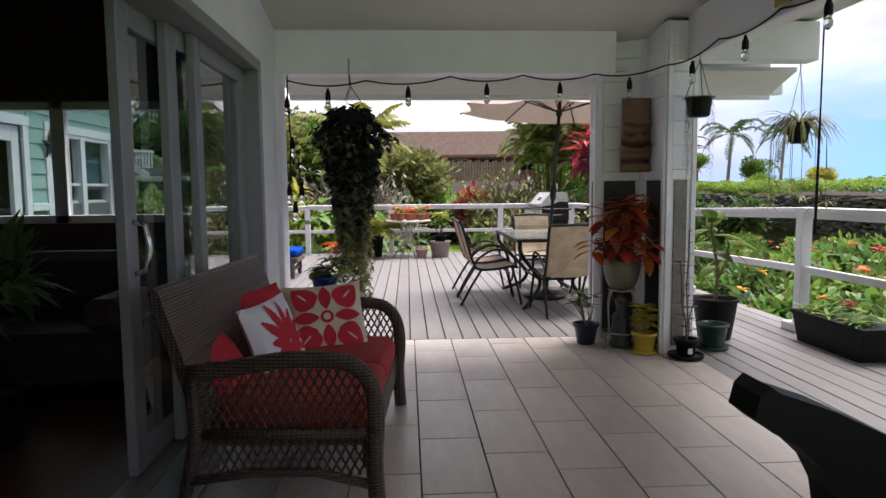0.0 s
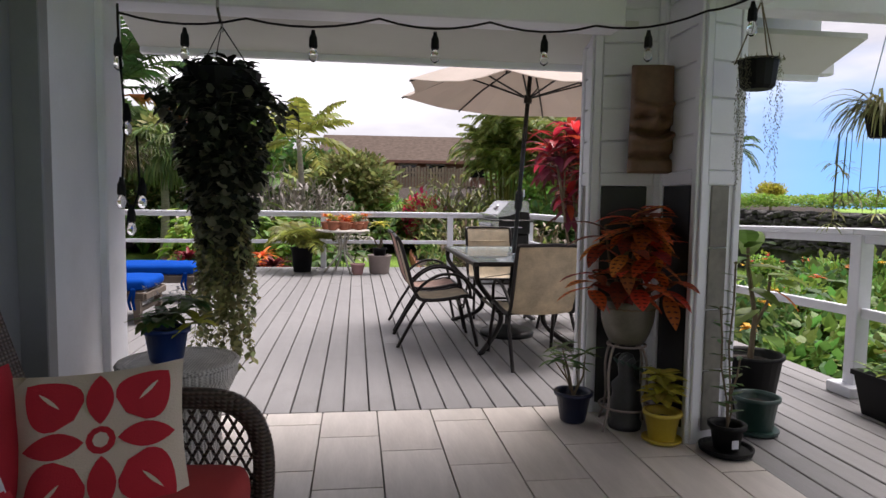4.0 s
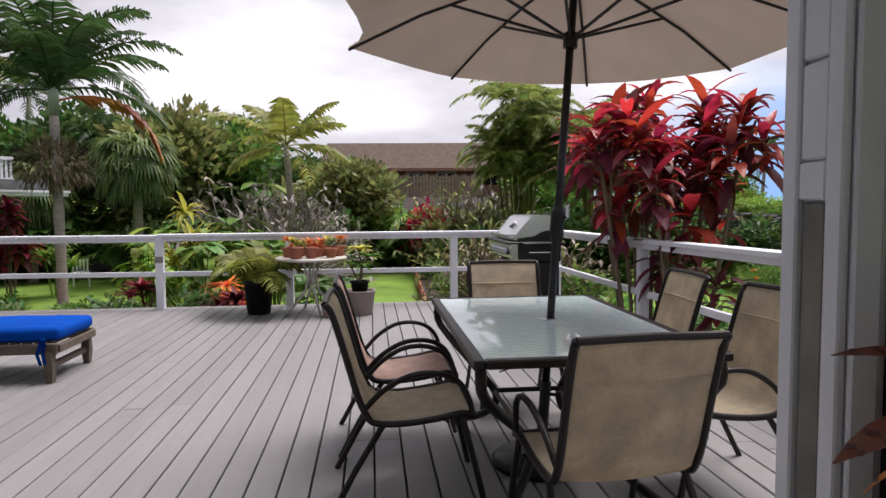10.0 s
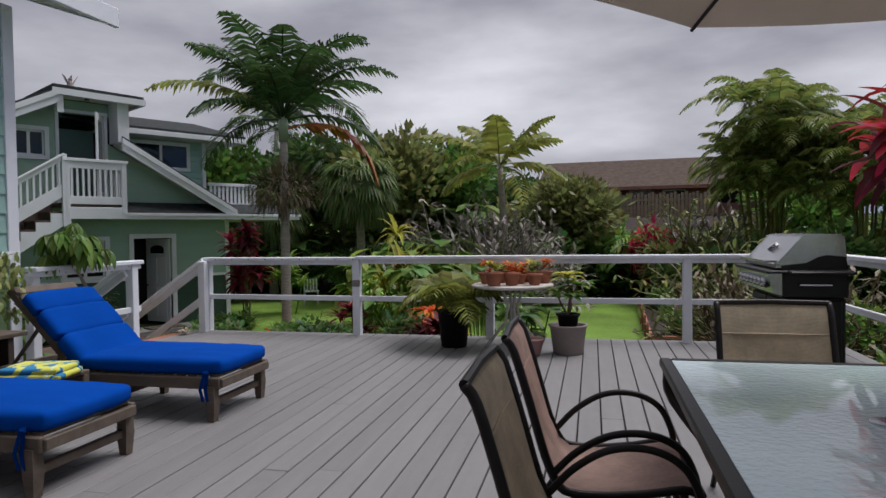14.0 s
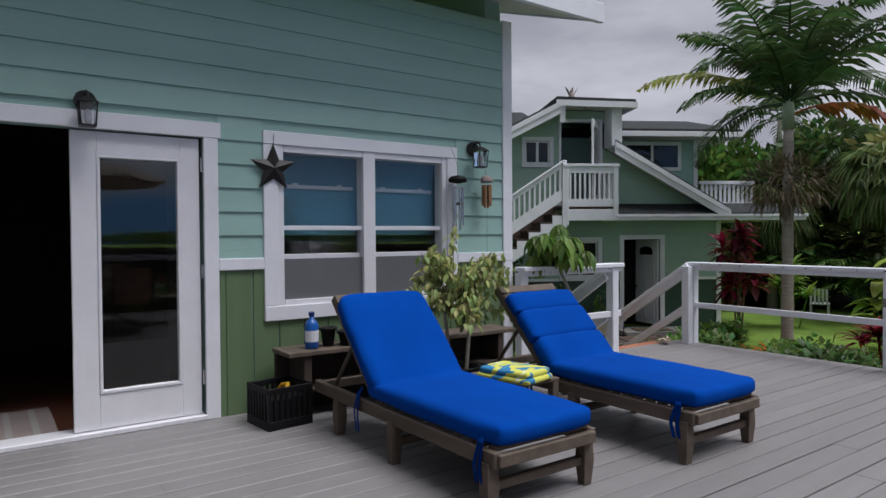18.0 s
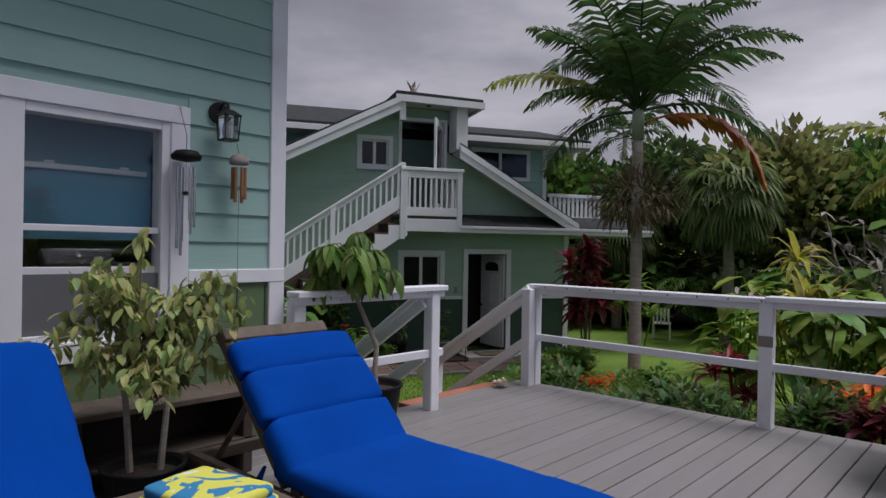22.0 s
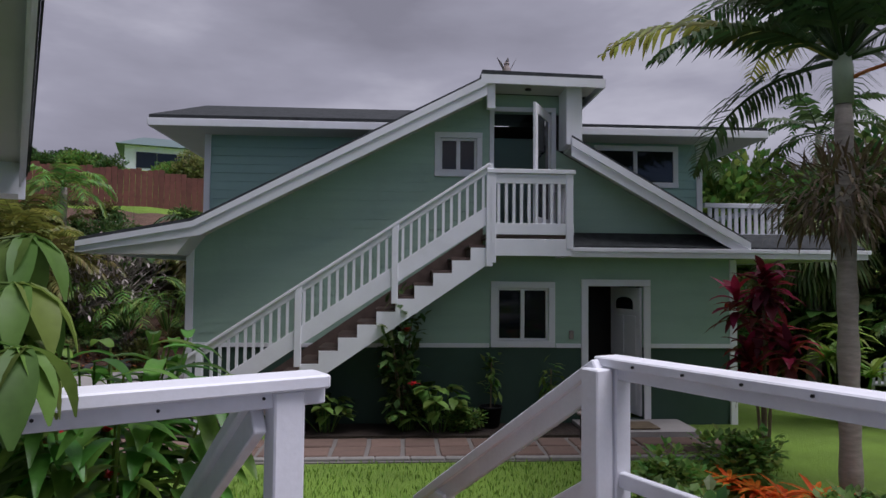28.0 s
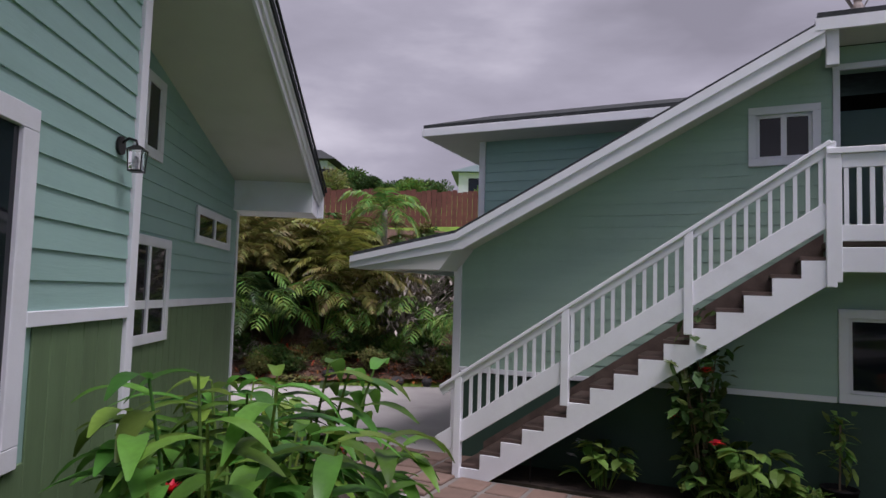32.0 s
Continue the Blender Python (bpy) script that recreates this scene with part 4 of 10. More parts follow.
    # roof
    r = struct("roof_house", MB().prism([(-3.6, 3.36), (-8.5, gable_z(-8.5)), (-8.5, gable_z(-8.5) + 0.1), (-3.6, 3.46)], 5.0, 10.82, axis=1), SHING, "dark shingled house roof")
    part("soffit", MB().prism([(-3.62, 3.30), (-8.5, gable_z(-8.5) - 0.06), (-8.5, gable_z(-8.5) - 0.004), (-3.62, 3.356)], 5.0, 10.8, axis=1), CEIL, r, "cream eave soffit")
    part("fascia", MB().box((-3.62, 5.0, 3.27), (-3.57, 10.85, 3.45), 0.005), WHITE, r)
    for d, zo in ((0.0, 0.0), (0.03, 0.05)):
        part("rake_board", MB().prism([(-3.58, 3.27 + zo), (-8.5, gable_z(-8.5) - 0.09 + zo), (-8.5, gable_z(-8.5) + 0.08), (-3.58, 3.44)], 10.80 + d, 10.83 + d, axis=1), WHITE, r)
    r2 = struct("roof_house_west", MB().prism([(-8.51, low(-8.51) + 0.02), (-14.4, low(-14.4) + 0.02), (-14.4, low(-14.4) + 0.10), (-8.51, low(-8.51) + 0.10)], 5.0, 10.97, axis=1), SHING, "dark shingled low roof")
    part("soffit", MB().prism([(-8.51, low(-8.51) - 0.03), (-14.35, low(-14.35) - 0.03), (-14.35, low(-14.35) + 0.01), (-8.51, low(-8.51) + 0.01)], 5.0, 10.86, axis=1), CEIL, r2, "cream eave soffit")
    for d, zo, zu in ((0.0, -0.16, 0.10), (0.03, -0.085, 0.10), (0.06, -0.01, 0.09)):
        part("rake_board", MB().prism([(-8.51, low(-8.51) + zo), (-14.42, low(-14.42) + zo), (-14.42, low(-14.42) + zu), (-8.51, low(-8.51) + zu)], 10.86 + d, 10.888 + d, axis=1), WHITE, r2)
    part("drip_edge", MB().prism([(-8.51, low(-8.51) + 0.095), (-14.42, low(-14.42) + 0.095), (-14.42, low(-14.42) + 0.125), (-8.51, low(-8.51) + 0.125)], 10.975, 11.0, axis=1), SHING, r2)
    part("eave_box", MB().prism([(-13.6, low(-13.6) - 0.034), (-14.36, low(-14.36) - 0.034), (-14.36, 2.48), (-13.6, 2.48)], y2 + 0.01, 10.858, axis=1), WHITE, r2, "boxed white eave end")
    part("fascia", MB().box((-14.44, 5.0, 2.48), (-14.37, 10.95, low(-14.4) + 0.09), 0.005), WHITE, r2)


north_gable()


# ---- rails ----
RAIL = tagged(new("deck_railing"), "white painted deck railing with flat cap and one mid rail", "railing", kind="structure")


def post(x, y, top=0.93, w=0.095, base=False):
    part("post", MB().box((x - w / 2, y - w / 2, -0.25), (x + w / 2, y + w / 2, top), 0.006), RAILW, RAIL)
    if base:
        part("post_base", MB().box((x - 0.11, y - 0.11, 0.0), (x + 0.11, y + 0.11, 0.07), 0.006), RAILW, RAIL)


def span(p, q, zc=0.93, cap=0.14, side=(0, 0)):
    (x0, y0), (x1, y1) = p, q
    part("cap_rail", MB().beam((x0, y0, zc + 0.02), (x1, y1, zc + 0.02), cap, 0.042, 0.006), RAILW, RAIL)
    part("top_rail", MB().beam((x0, y0, zc - 0.027), (x1, y1, zc - 0.027), 0.055, 0.052, 0.004), RAILW, RAIL)
    part("mid_rail", MB().beam((x0, y0, 0.45), (x1, y1, 0.45), 0.04, 0.062, 0.004), RAILW, RAIL)


FY, RX = 12.92, 3.32
for x in (-1.96, -0.31, 1.88, 3.32):
    post(x, FY)
post(-4.07, FY + 0.09, 0.915)
post(-4.07, FY - 0.02, 0.915)
# the east rail climbs a little and leans out towards the house
EAST = ((RX, FY + 0.05, 0.93, 0.45), (RX, 10.05, 0.945, 0.468), (3.36, 7.6, 0.965, 0.485), (3.43, 5.33, 1.03, 0.535), (3.47, 2.9, 1.04, 0.545), (3.49, 0.4, 1.04, 0.545), (3.49, -2.2, 1.04, 0.545), (3.49, -4.3, 1.04, 0.545))
for x, y, z, zm in EAST[1:-1]:
    post(x, y, z, base=y < 8)
post(-4.06, 11.545, 0.945)
span((-4.12, FY + 0.085), (-1.96, FY), 0.918)
for a, b in (((-1.96, FY), (1.88, FY)), ((1.88, FY), (3.39, FY))):
    span(a, b)
for (x0, y0, z0, m0), (x1, y1, z1, m1) in zip(EAST, EAST[1:]):
    part("cap_rail", MB().beam((x0, y0, z0 + 0.02), (x1, y1, z1 + 0.02), 0.14, 0.042, 0.006), RAILW, RAIL)
    part("top_rail", MB().beam((x0, y0, z0 - 0.027), (x1, y1, z1 - 0.027), 0.055, 0.052, 0.004), RAILW, RAIL)
    part("mid_rail", MB().beam((x0, y0, m0), (x1, y1, m1), 0.04, 0.062, 0.004), RAILW, RAIL)
span((-4.06, 10.22), (-4.06, 11.665), 0.948)
# peeled paint on one post, nail heads along the caps by the stairs
part("paint_patch", MB().box((-2.01, FY - 0.0505, 0.60), (-1.905, FY - 0.0475, 0.68), 0.001), STONEP, RAIL, "grey patch of peeled paint")
for k in range(4):
    part("nail", MB().tube([(-4.033, 10.6 + 0.29 * k, 0.921 + 0.006 * (k % 2)), (-4.029, 10.6 + 0.29 * k, 0.921 + 0.006 * (k % 2))], 0.005, 8), BLACKM, RAIL)
for k in range(9):
    part("nail", MB().tube([(-3.9 + 0.24 * k, 12.927 - 0.0094 * k, 0.936), (-3.9 + 0.24 * k, 12.918 - 0.0094 * k, 0.936)], 0.006, 8), BLACKM, RAIL)
post(-4.1, 10.28)

# solid blocks under the boards, near-black for the shade down there
wall_boxes("wall_deck_skirt", UNDER, [((-4.15, 5.28, -0.95), (3.4, 12.9, -0.05)), ((2.25, -4.3, -0.95), (3.5, 5.27, -0.05)), ((-1.1, -4.2, -0.95), (2.2, 5.26, -0.13))], "solid near-black fill for the shade below the boards")


# ---- deck stairs to the lawn ----
def deck_stairs():
    s = tagged(new("deck_stairs"), "short stairs from the deck with sloping white handrails", "stairs", kind="structure")
    for i in range(4):
        x = -4.17 - 0.29 * i
        z = -0.19 * i - 0.015
        part("tread", MB().box((x - 0.30, 11.58, z - 0.05), (x, 12.80, z), 0.006), TERRA2, s, "terracotta painted tread")
        part("riser", MB().box((x - 0.285, 11.58, z - 0.19), (x - 0.27, 12.80, z - 0.05)), TERRA2, s)
    for y in (11.47, 12.94):
        part("hand_rail", MB().beam((-4.08, y, 0.93), (-5.55, y, -0.05), 0.09, 0.05, 0.006), RAILW, s)
        part("hand_rail_side", MB().beam((-4.08, y, 0.86), (-5.55, y, -0.12), 0.04, 0.09, 0.004), RAILW, s)
        part("lower_rail", MB().beam((-4.08, y, 0.43), (-5.2, y, -0.32), 0.04, 0.09, 0.004), RAILW, s)
        part("newel_post", MB().box((-5.32, y - 0.045, -0.95), (-5.23, y + 0.045, 0.07), 0.005), RAILW, s)


deck_stairs()


# ---- guest house ----
def guest_house():
    g = thing("guest_house", "sage green two-storey guest house with white trim and outdoor stairs", "house", (*GH, 0), GA)
    G = LAWN_Z
    LN = 0.145

    def rake(u):
        """Height of the roof's underside along the front."""
        if u < 0.25:
            return 1.70 + (u + 1.32) * 0.185
        if u <= 4.43:
            return 1.99 + (u - 0.25) * 0.514
        return 3.99 - (u - 4.43) * 0.56
    # front wall in two colours with openings
    ops = [(4.68, 5.48, 0.34, 1.15), (6.10, 6.98, -0.86, 1.19), (3.78, 4.35, 2.95, 3.47), (4.62, 5.52, 1.93, 3.9)]
    us = sorted({0.0, 0.25, 4.43, 8.45, *[o[0] for o in ops], *[o[1] for o in ops]})
    for nm, z0, z1, material in (("wall_base", G, 0.24, DARKG), ("wall", 0.24, 9.0, SIDE2)):
        for a, b in zip(us, us[1:]):
            cuts = sorted((o[2], o[3]) for o in ops if o[0] <= a and b <= o[1])
            z = z0
            for c, d in [*cuts, (99, 99)]:
                ta, tb = min(z1, rake(a) - 0.02), min(z1, rake(b) - 0.02)
                if z1 < 5:
                    hi_a = hi_b = min(c, z1)
                else:
                    hi_a, hi_b = min(c, ta), min(c, tb)
                if hi_a > z + 0.01 or hi_b > z + 0.01:
                    v = [(a, 0, z), (b, 0, z), (b, 0, hi_b), (a, 0, hi_a), (a, 0.14, z), (b, 0.14, z), (b, 0.14, hi_b), (a, 0.14, hi_a)]
                    part(nm, MB().add(v, [(0, 1, 2, 3), (5, 4, 7, 6), (0, 4, 5, 1), (3, 2, 6, 7), (0, 3, 7, 4), (1, 5, 6, 2)]), material, g, "sage green lap siding" if z1 > 5 else "dark green lower wall")
                z = max(z, d)
    # siding laps as shallow boards above the belt
    i = 0
    z = 0.30
    while z < 4.1:
        segs = []
        lo = 0.06 if z < 1.8 else 0.25 + (z + 0.16 - 1.99) / 0.514
        hi = 8.40 if z < 1.55 else 4.43 + (3.99 - z - 0.16) / 0.56
        cur = [(lo, hi)]
        for o0, o1, c, d in ops:
            if c - 0.1 < z + LN and z < d + 0.1:
                nxt = []
                for a, b in cur:
                    if o1 + 0.08 <= a or o0 - 0.08 >= b:
                        nxt.append((a, b))
                    else:
                        nxt += [(a, o0 - 0.08), (o1 + 0.08, b)]
                cur = nxt
        for a, b in cur:
            if b - a > 0.05:
                part("siding_board", MB().prism([(0, z), (-0.010, z), (-0.003, z + LN - 0.002), (0, z + LN - 0.002)], a, b, axis=0), SIDE2, g)
        z += LN
    for lo, hi in (((8.31, 0.14, G), (8.45, 6.0, 1.6)), ((0, 0.14, G), (0.14, 6.0, 2.0)), ((0.14, 5.86, G), (8.31, 6.0, 1.6))):
        part("wall_side", MB().box(lo, hi), SIDE2, g)
    for a, b in ((0.0, 4.56), (5.60, 5.99), (7.09, 8.45)):
        part("belt_trim", MB().box((a, -0.03, 0.235), (b, 0.0, 0.30), 0.004), WHITE, g)
    for u, zt in ((0.0, 1.95), (8.38, 1.62)):
        part("corner_trim", MB().box((u - 0.02, -0.035, G), (u + 0.09, 0.05, zt), 0.004), WHITE, g)
    # openings
    def trimmed(u0, u1, z0, z1, w, name, sill=True):
        t = MB().box((u0 - w, -0.045, z1), (u1 + w, 0.0, z1 + w), 0.004).box((u0 - w, -0.04, z0), (u0, 0.0, z1), 0.004).box((u1, -0.04, z0), (u1 + w, 0.0, z1), 0.004)
        if sill:
            t.box((u0 - w, -0.045, z0 - w), (u1 + w, 0.0, z0), 0.004)
        return part(name, t, WHITE, g)
    for u0, u1, z0, z1, w in ((4.68, 5.48, 0.34, 1.15, 0.10), (3.78, 4.35, 2.95, 3.47, 0.085)):
        t = trimmed(u0, u1, z0, z1, w, "window")
        mid = (u0 + u1) / 2
        part("frame", MB().box((u0, 0.02, z0), (u0 + 0.035, 0.07, z1)).box((u1 - 0.035, 0.02, z0), (u1, 0.07, z1)).box((mid - 0.03, 0.015, z0), (mid + 0.03, 0.07, z1)).box((u0, 0.02, z0), (u1, 0.07, z0 + 0.035)).box((u0, 0.02, z1 - 0.035), (u1, 0.07, z1)), DOORW, t)
        for a, b in ((u0 + 0.035, mid - 0.03), (mid + 0.03, u1 - 0.035)):
            part("pane", MB().box((a, 0.045, z0 + 0.035), (b, 0.051, z1 - 0.035)), MIRRORG, t, "dark window glass")
    t = trimmed(6.10, 6.98, G + 0.09, 1.19, 0.105, "door_frame", False)
    m = Matrix.Translation((6.96, 0.05, 0)) @ Matrix.Rotation(radians(-76), 4, "Z") @ Matrix.Translation((-6.96, -0.05, 0))
    lf = MB().box((6.12, 0.03, G + 0.12), (6.96, 0.07, 1.17), 0.004, m)
    d = part("door", lf, DOORW, g, "white panel door standing ajar")
    arch = [(6.30, 0.82)] + [(6.54 - 0.24 * math.cos(math.pi * k / 8), 0.93 + 0.09 * math.sin(math.pi * k / 8)) for k in range(9)] + [(6.78, 0.82)]
    part("door_light", MB().prism(arch, 0.022, 0.029, axis=1, m=m), MIRRORG, d, "dark arched door glass")
    for z0, z1 in ((-0.7, 0.0), (0.1, 0.72)):
        for a in (6.24, 6.58):
            part("door_panel", MB().box((a, 0.018, z0), (a + 0.28, 0.031, z1), 0.01, m), DOORW, d)
    part("door_knob", MB().lathe([(0.012, 0), (0.014, 0.03), (0.028, 0.045), (0.028, 0.065), (0.012, 0.075)], 10, m=m @ Matrix.Translation((6.2, 0.03, 0.05)) @ Matrix.Rotation(radians(90), 4, "X")), BLACKM, d)
    part("wall_socket", MB().box((5.80, -0.04, 0.37), (5.87, -0.015, 0.5), 0.006), GREYPOT, g)
    part("door_mat", MB().box((6.15, -0.75, G + 0.1), (6.95, -0.3, G + 0.12), 0.005), STEM, g)
    # upstairs door with its leaf open outward
    trimmed(4.62, 5.52, 1.93, 3.90, 0.07, "door_frame", False)
    m = Matrix.Translation((5.50, -0.02, 0)) @ Matrix.Rotation(radians(62), 4, "Z") @ Matrix.Translation((-5.50, 0.02, 0))
    lf = MB().box((4.66, -0.04, 1.95), (4.78, 0.0, 3.86), 0.003, m).box((5.38, -0.04, 1.95), (5.50, 0.0, 3.86), 0.003, m).box((4.78, -0.04, 3.72), (5.38, 0.0, 3.86), 0.003, m).box((4.78, -0.04, 1.95), (5.38, 0.0, 2.2), 0.003, m)
    d = part("door", lf, DOORW, g, "white glazed upstairs door standing open")
    part("pane", MB().box((4.78, -0.023, 2.2), (5.38, -0.017, 3.72), 0, m), MIRRORG, d)
    # near-black boxes give the unlit look behind both doors
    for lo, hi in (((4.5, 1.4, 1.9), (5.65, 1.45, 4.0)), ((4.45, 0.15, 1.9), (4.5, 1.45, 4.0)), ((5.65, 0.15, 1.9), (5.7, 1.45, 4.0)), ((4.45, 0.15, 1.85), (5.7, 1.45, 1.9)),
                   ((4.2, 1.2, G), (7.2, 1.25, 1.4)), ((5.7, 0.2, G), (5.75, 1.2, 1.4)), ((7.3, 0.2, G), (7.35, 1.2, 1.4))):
        part("room_wall", MB().box(lo, hi), DARKIN, g, "near-black room box for the dimness behind the opening")
    # roof over the front gable: shingles, soffit, layered rake boards
    path = [(-1.32, 1.70), (0.25, 1.99), (4.43, 4.16)]
    up = lambda h: [(u, z + h) for u, z in path]
    part("roof", MB().prism(up(0.04) + up(0.13)[::-1], -0.62, 6.2, axis=1), SHING, g, "dark shingle roof")
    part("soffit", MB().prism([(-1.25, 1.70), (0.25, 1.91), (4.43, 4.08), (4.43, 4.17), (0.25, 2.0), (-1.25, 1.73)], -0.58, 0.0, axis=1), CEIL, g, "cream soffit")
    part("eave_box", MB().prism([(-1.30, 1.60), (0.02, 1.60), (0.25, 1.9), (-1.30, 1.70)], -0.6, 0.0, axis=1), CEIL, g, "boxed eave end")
    part("rake_board", MB().prism([(-1.33, 1.61), (0.35, 1.87), (4.43, 3.98), (4.43, 4.24), (0.25, 2.06), (-1.33, 1.76)], -0.64, -0.60, axis=1), WHITE, g)
    part("rake_board", MB().prism([(-1.34, 1.69), (0.27, 1.99), (4.43, 4.13), (4.43, 4.25), (0.25, 2.07), (-1.34, 1.77)], -0.67, -0.64, axis=1), WHITE, g)
    part("fascia", MB().box((-1.36, -0.64, 1.61), (-1.31, 6.2, 1.77), 0.004), WHITE, g)
    rp = [(5.72, 3.42), (8.32, 1.86)]
    part("roof", MB().prism([(5.72, 3.34), (8.35, 1.84), (8.35, 1.93), (5.72, 3.43)], -0.55, 6.2, axis=1), SHING, g)
    part("soffit", MB().prism([(5.72, 3.26), (8.25, 1.82), (8.25, 1.86), (5.72, 3.33)], -0.5, 0.0, axis=1), CEIL, g)
    part("rake_board", MB().prism([(5.70, 3.12), (8.38, 1.62), (8.38, 1.84), (5.70, 3.36)], -0.57, -0.53, axis=1), WHITE, g)
    part("rake_board", MB().prism([(5.70, 3.27), (8.40, 1.75), (8.40, 1.86), (5.70, 3.39)], -0.60, -0.57, axis=1), WHITE, g)
    # little roof over the landing
    part("porch_roof", MB().prism([(4.36, 4.26), (6.16, 4.23), (6.16, 4.32), (4.36, 4.36)], -0.62, 2.4, axis=1), SHING, g, "dark shingle porch roof")
    part("porch_ceiling", MB().prism([(4.42, 4.19), (6.10, 4.17), (6.10, 4.20), (4.42, 4.23)], -0.58, 0.0, axis=1), CEIL, g, "cream porch ceiling with a small spotlight")
    part("fascia", MB().prism([(4.34, 4.15), (6.18, 4.12), (6.18, 4.25), (4.34, 4.28)], -0.675, -0.635, axis=1), WHITE, g)
    part("fascia", MB().box((6.14, -0.67, 4.12), (6.18, 0.6, 4.25), 0.004), WHITE, g)
    part("bracket", MB().box((4.44, -0.58, 3.80), (4.56, -0.48, 4.18), 0.004), WHITE, g)
    part("porch_post", MB().box((5.64, -0.50, 3.30), (5.88, 0.0, 4.18), 0.006), WHITE, g)
    part("spotlight", MB().lathe([(0.05, 0), (0.05, 0.03), (0.03, 0.04)], 12, (5.1, -0.3, 4.16)), BLACKM, g)
    part("porch_wall", MB().prism([(4.43, 3.9), (5.7, 3.9), (5.7, 4.16), (4.43, 4.18)], 0.0, 0.14, axis=1), SIDE2, g)
    # gable wing wall, the bird on the ridge
    bird = MB().lathe([(0.05, 0), (0.075, 0.05), (0.06, 0.12), (0.035, 0.17), (0.045, 0.2), (0.01, 0.24)], 10, (4.75, -0.4, 4.33)).leaf((4.72, -0.4, 4.40), (-0.5, 0, 1), 0.25, 0.13, 0.1, 4).leaf((4.79, -0.4, 4.40), (0.5, 0, 1), 0.25, 0.13, 0.1, 4).leaf((4.75, -0.4, 4.48), (0.1, -0.3, 1), 0.14, 0.06)
    part("ridge_ornament", bird, GREYPOT, g, "small grey bird ornament")
    # upper storey set back
    part("upper_wall", MB().box((-0.08, 1.0, 1.9), (8.40, 5.6, 3.70)), SIDE, g, "pale green upper storey siding")
    z = 2.3
    while z < 3.6:
        for a, b in ((-0.02, 4.4), (5.7, 8.34)):
            part("siding_board", MB().prism([(1.0, z), (0.982, z), (0.996, z + 0.141), (1.0, z + 0.141)], a, b, axis=0), SIDE, g)
        z += LN
    for u in (-0.08, 8.32):
        part("corner_trim", MB().box((u - 0.02, 0.965, 2.0), (u + 0.08, 1.05, 3.70), 0.004), WHITE, g)
    part("upper_roof", MB().prism([(0.40, 3.76), (3.3, 4.66), (6.2, 3.76), (6.2, 3.84), (3.3, 4.75), (0.40, 3.84)], -0.80, 4.45, axis=0), SHING, g, "dark low shingle roof")
    part("upper_roof", MB().prism([(0.40, 3.76), (3.3, 4.46), (6.2, 3.76), (6.2, 3.84), (3.3, 4.55), (0.40, 3.84)], 5.4, 9.25, axis=0), SHING, g, "dark low shingle roof")
    for lo, hi in (((-0.80, 0.37, 3.66), (4.45, 0.40, 3.78)), ((5.6, 0.37, 3.66), (9.25, 0.40, 3.78)), ((9.22, 0.40, 3.66), (9.26, 5.5, 3.78)), ((-0.82, 0.40, 3.66), (-0.78, 5.5, 3.78))):
        part("fascia", MB().box(lo, hi, 0.004), WHITE, g)
    for lo, hi in (((-0.78, 0.4, 3.66), (4.45, 1.0, 3.70)), ((5.6, 0.4, 3.66), (9.22, 1.0, 3.70)), ((8.4, 1.0, 3.66), (9.22, 5.5, 3.7)), ((-0.78, 1.0, 3.66), (-0.08, 5.5, 3.7))):
        part("soffit", MB().box(lo, hi), CEIL, g)
    t = MB()
    u0, u1, z0, z1, w = 6.58, 7.88, 2.98, 3.52, 0.09
    t.box((u0 - w, 0.95, z1), (u1 + w, 1.0, z1 + w), 0.004).box((u0 - w, 0.95, z0 - w), (u1 + w, 1.0, z0), 0.004).box((u0 - w, 0.955, z0), (u0, 1.0, z1), 0.004).box((u1, 0.955, z0), (u1 + w, 1.0, z1), 0.004).box((u0 + 0.60, 0.96, z0), (u0 + 0.67, 1.0, z1), 0.004)
    wn = part("window", t, WHITE, g)
    part("pane", MB().box((u0, 0.975, z0), (u0 + 0.60, 0.985, z1)), MIRRORG, wn)
    part("pane", MB().box((u0 + 0.67, 0.972, z0), (u1, 0.982, z1)), MIRRORG, wn)
    # side balcony
    bal = part("balcony", MB().box((8.45, 1.0, 1.86), (9.85, 4.0, 2.0)), WHITE, g, "white side balcony")
    part("balcony_rail", MB().box((8.45, 0.98, 2.56), (9.9, 1.06, 2.64), 0.004).box((8.45, 1.0, 2.06), (9.9, 1.05, 2.11)).box((9.84, 1.0, 2.56), (9.92, 4.0, 2.64), 0.004), WHITE, bal)
    for i in range(12):
        u = 8.52 + i * 0.118
        part("baluster", MB().box((u, 1.01, 2.1), (u + 0.065, 1.04, 2.57)), WHITE, bal)
    # low skirt roof on the right
    part("skirt_roof", MB().prism([(-0.56, 1.71), (0.02, 1.95), (0.02, 2.03), (-0.56, 1.79)], 5.62, 10.2, axis=0).prism([(0.02, 1.95), (4, 1.98), (4, 2.02), (0.02, 2.03)], 8.4, 10.2, axis=0), SHING, g, "dark shingle skirt roof")
    for lo, hi in (((5.6, -0.60, 1.62), (10.22, -0.56, 1.73)), ((10.18, -0.56, 1.62), (10.22, 4.0, 1.73)), ((5.58, -0.63, 1.70), (10.25, -0.60, 1.76))):
        part("fascia", MB().box(lo, hi, 0.003), WHITE, g)
    for lo, hi in (((5.62, -0.56, 1.64), (10.18, 0.0, 1.67)), ((8.45, 0.0, 1.64), (10.18, 4, 1.67))):
        part("soffit", MB().box(lo, hi), CEIL, g)
    part("skirt_post", MB().box((9.6, 3.5, G), (9.72, 3.62, 1.64), 0.004), WHITE, g)
    return g


guest_house()


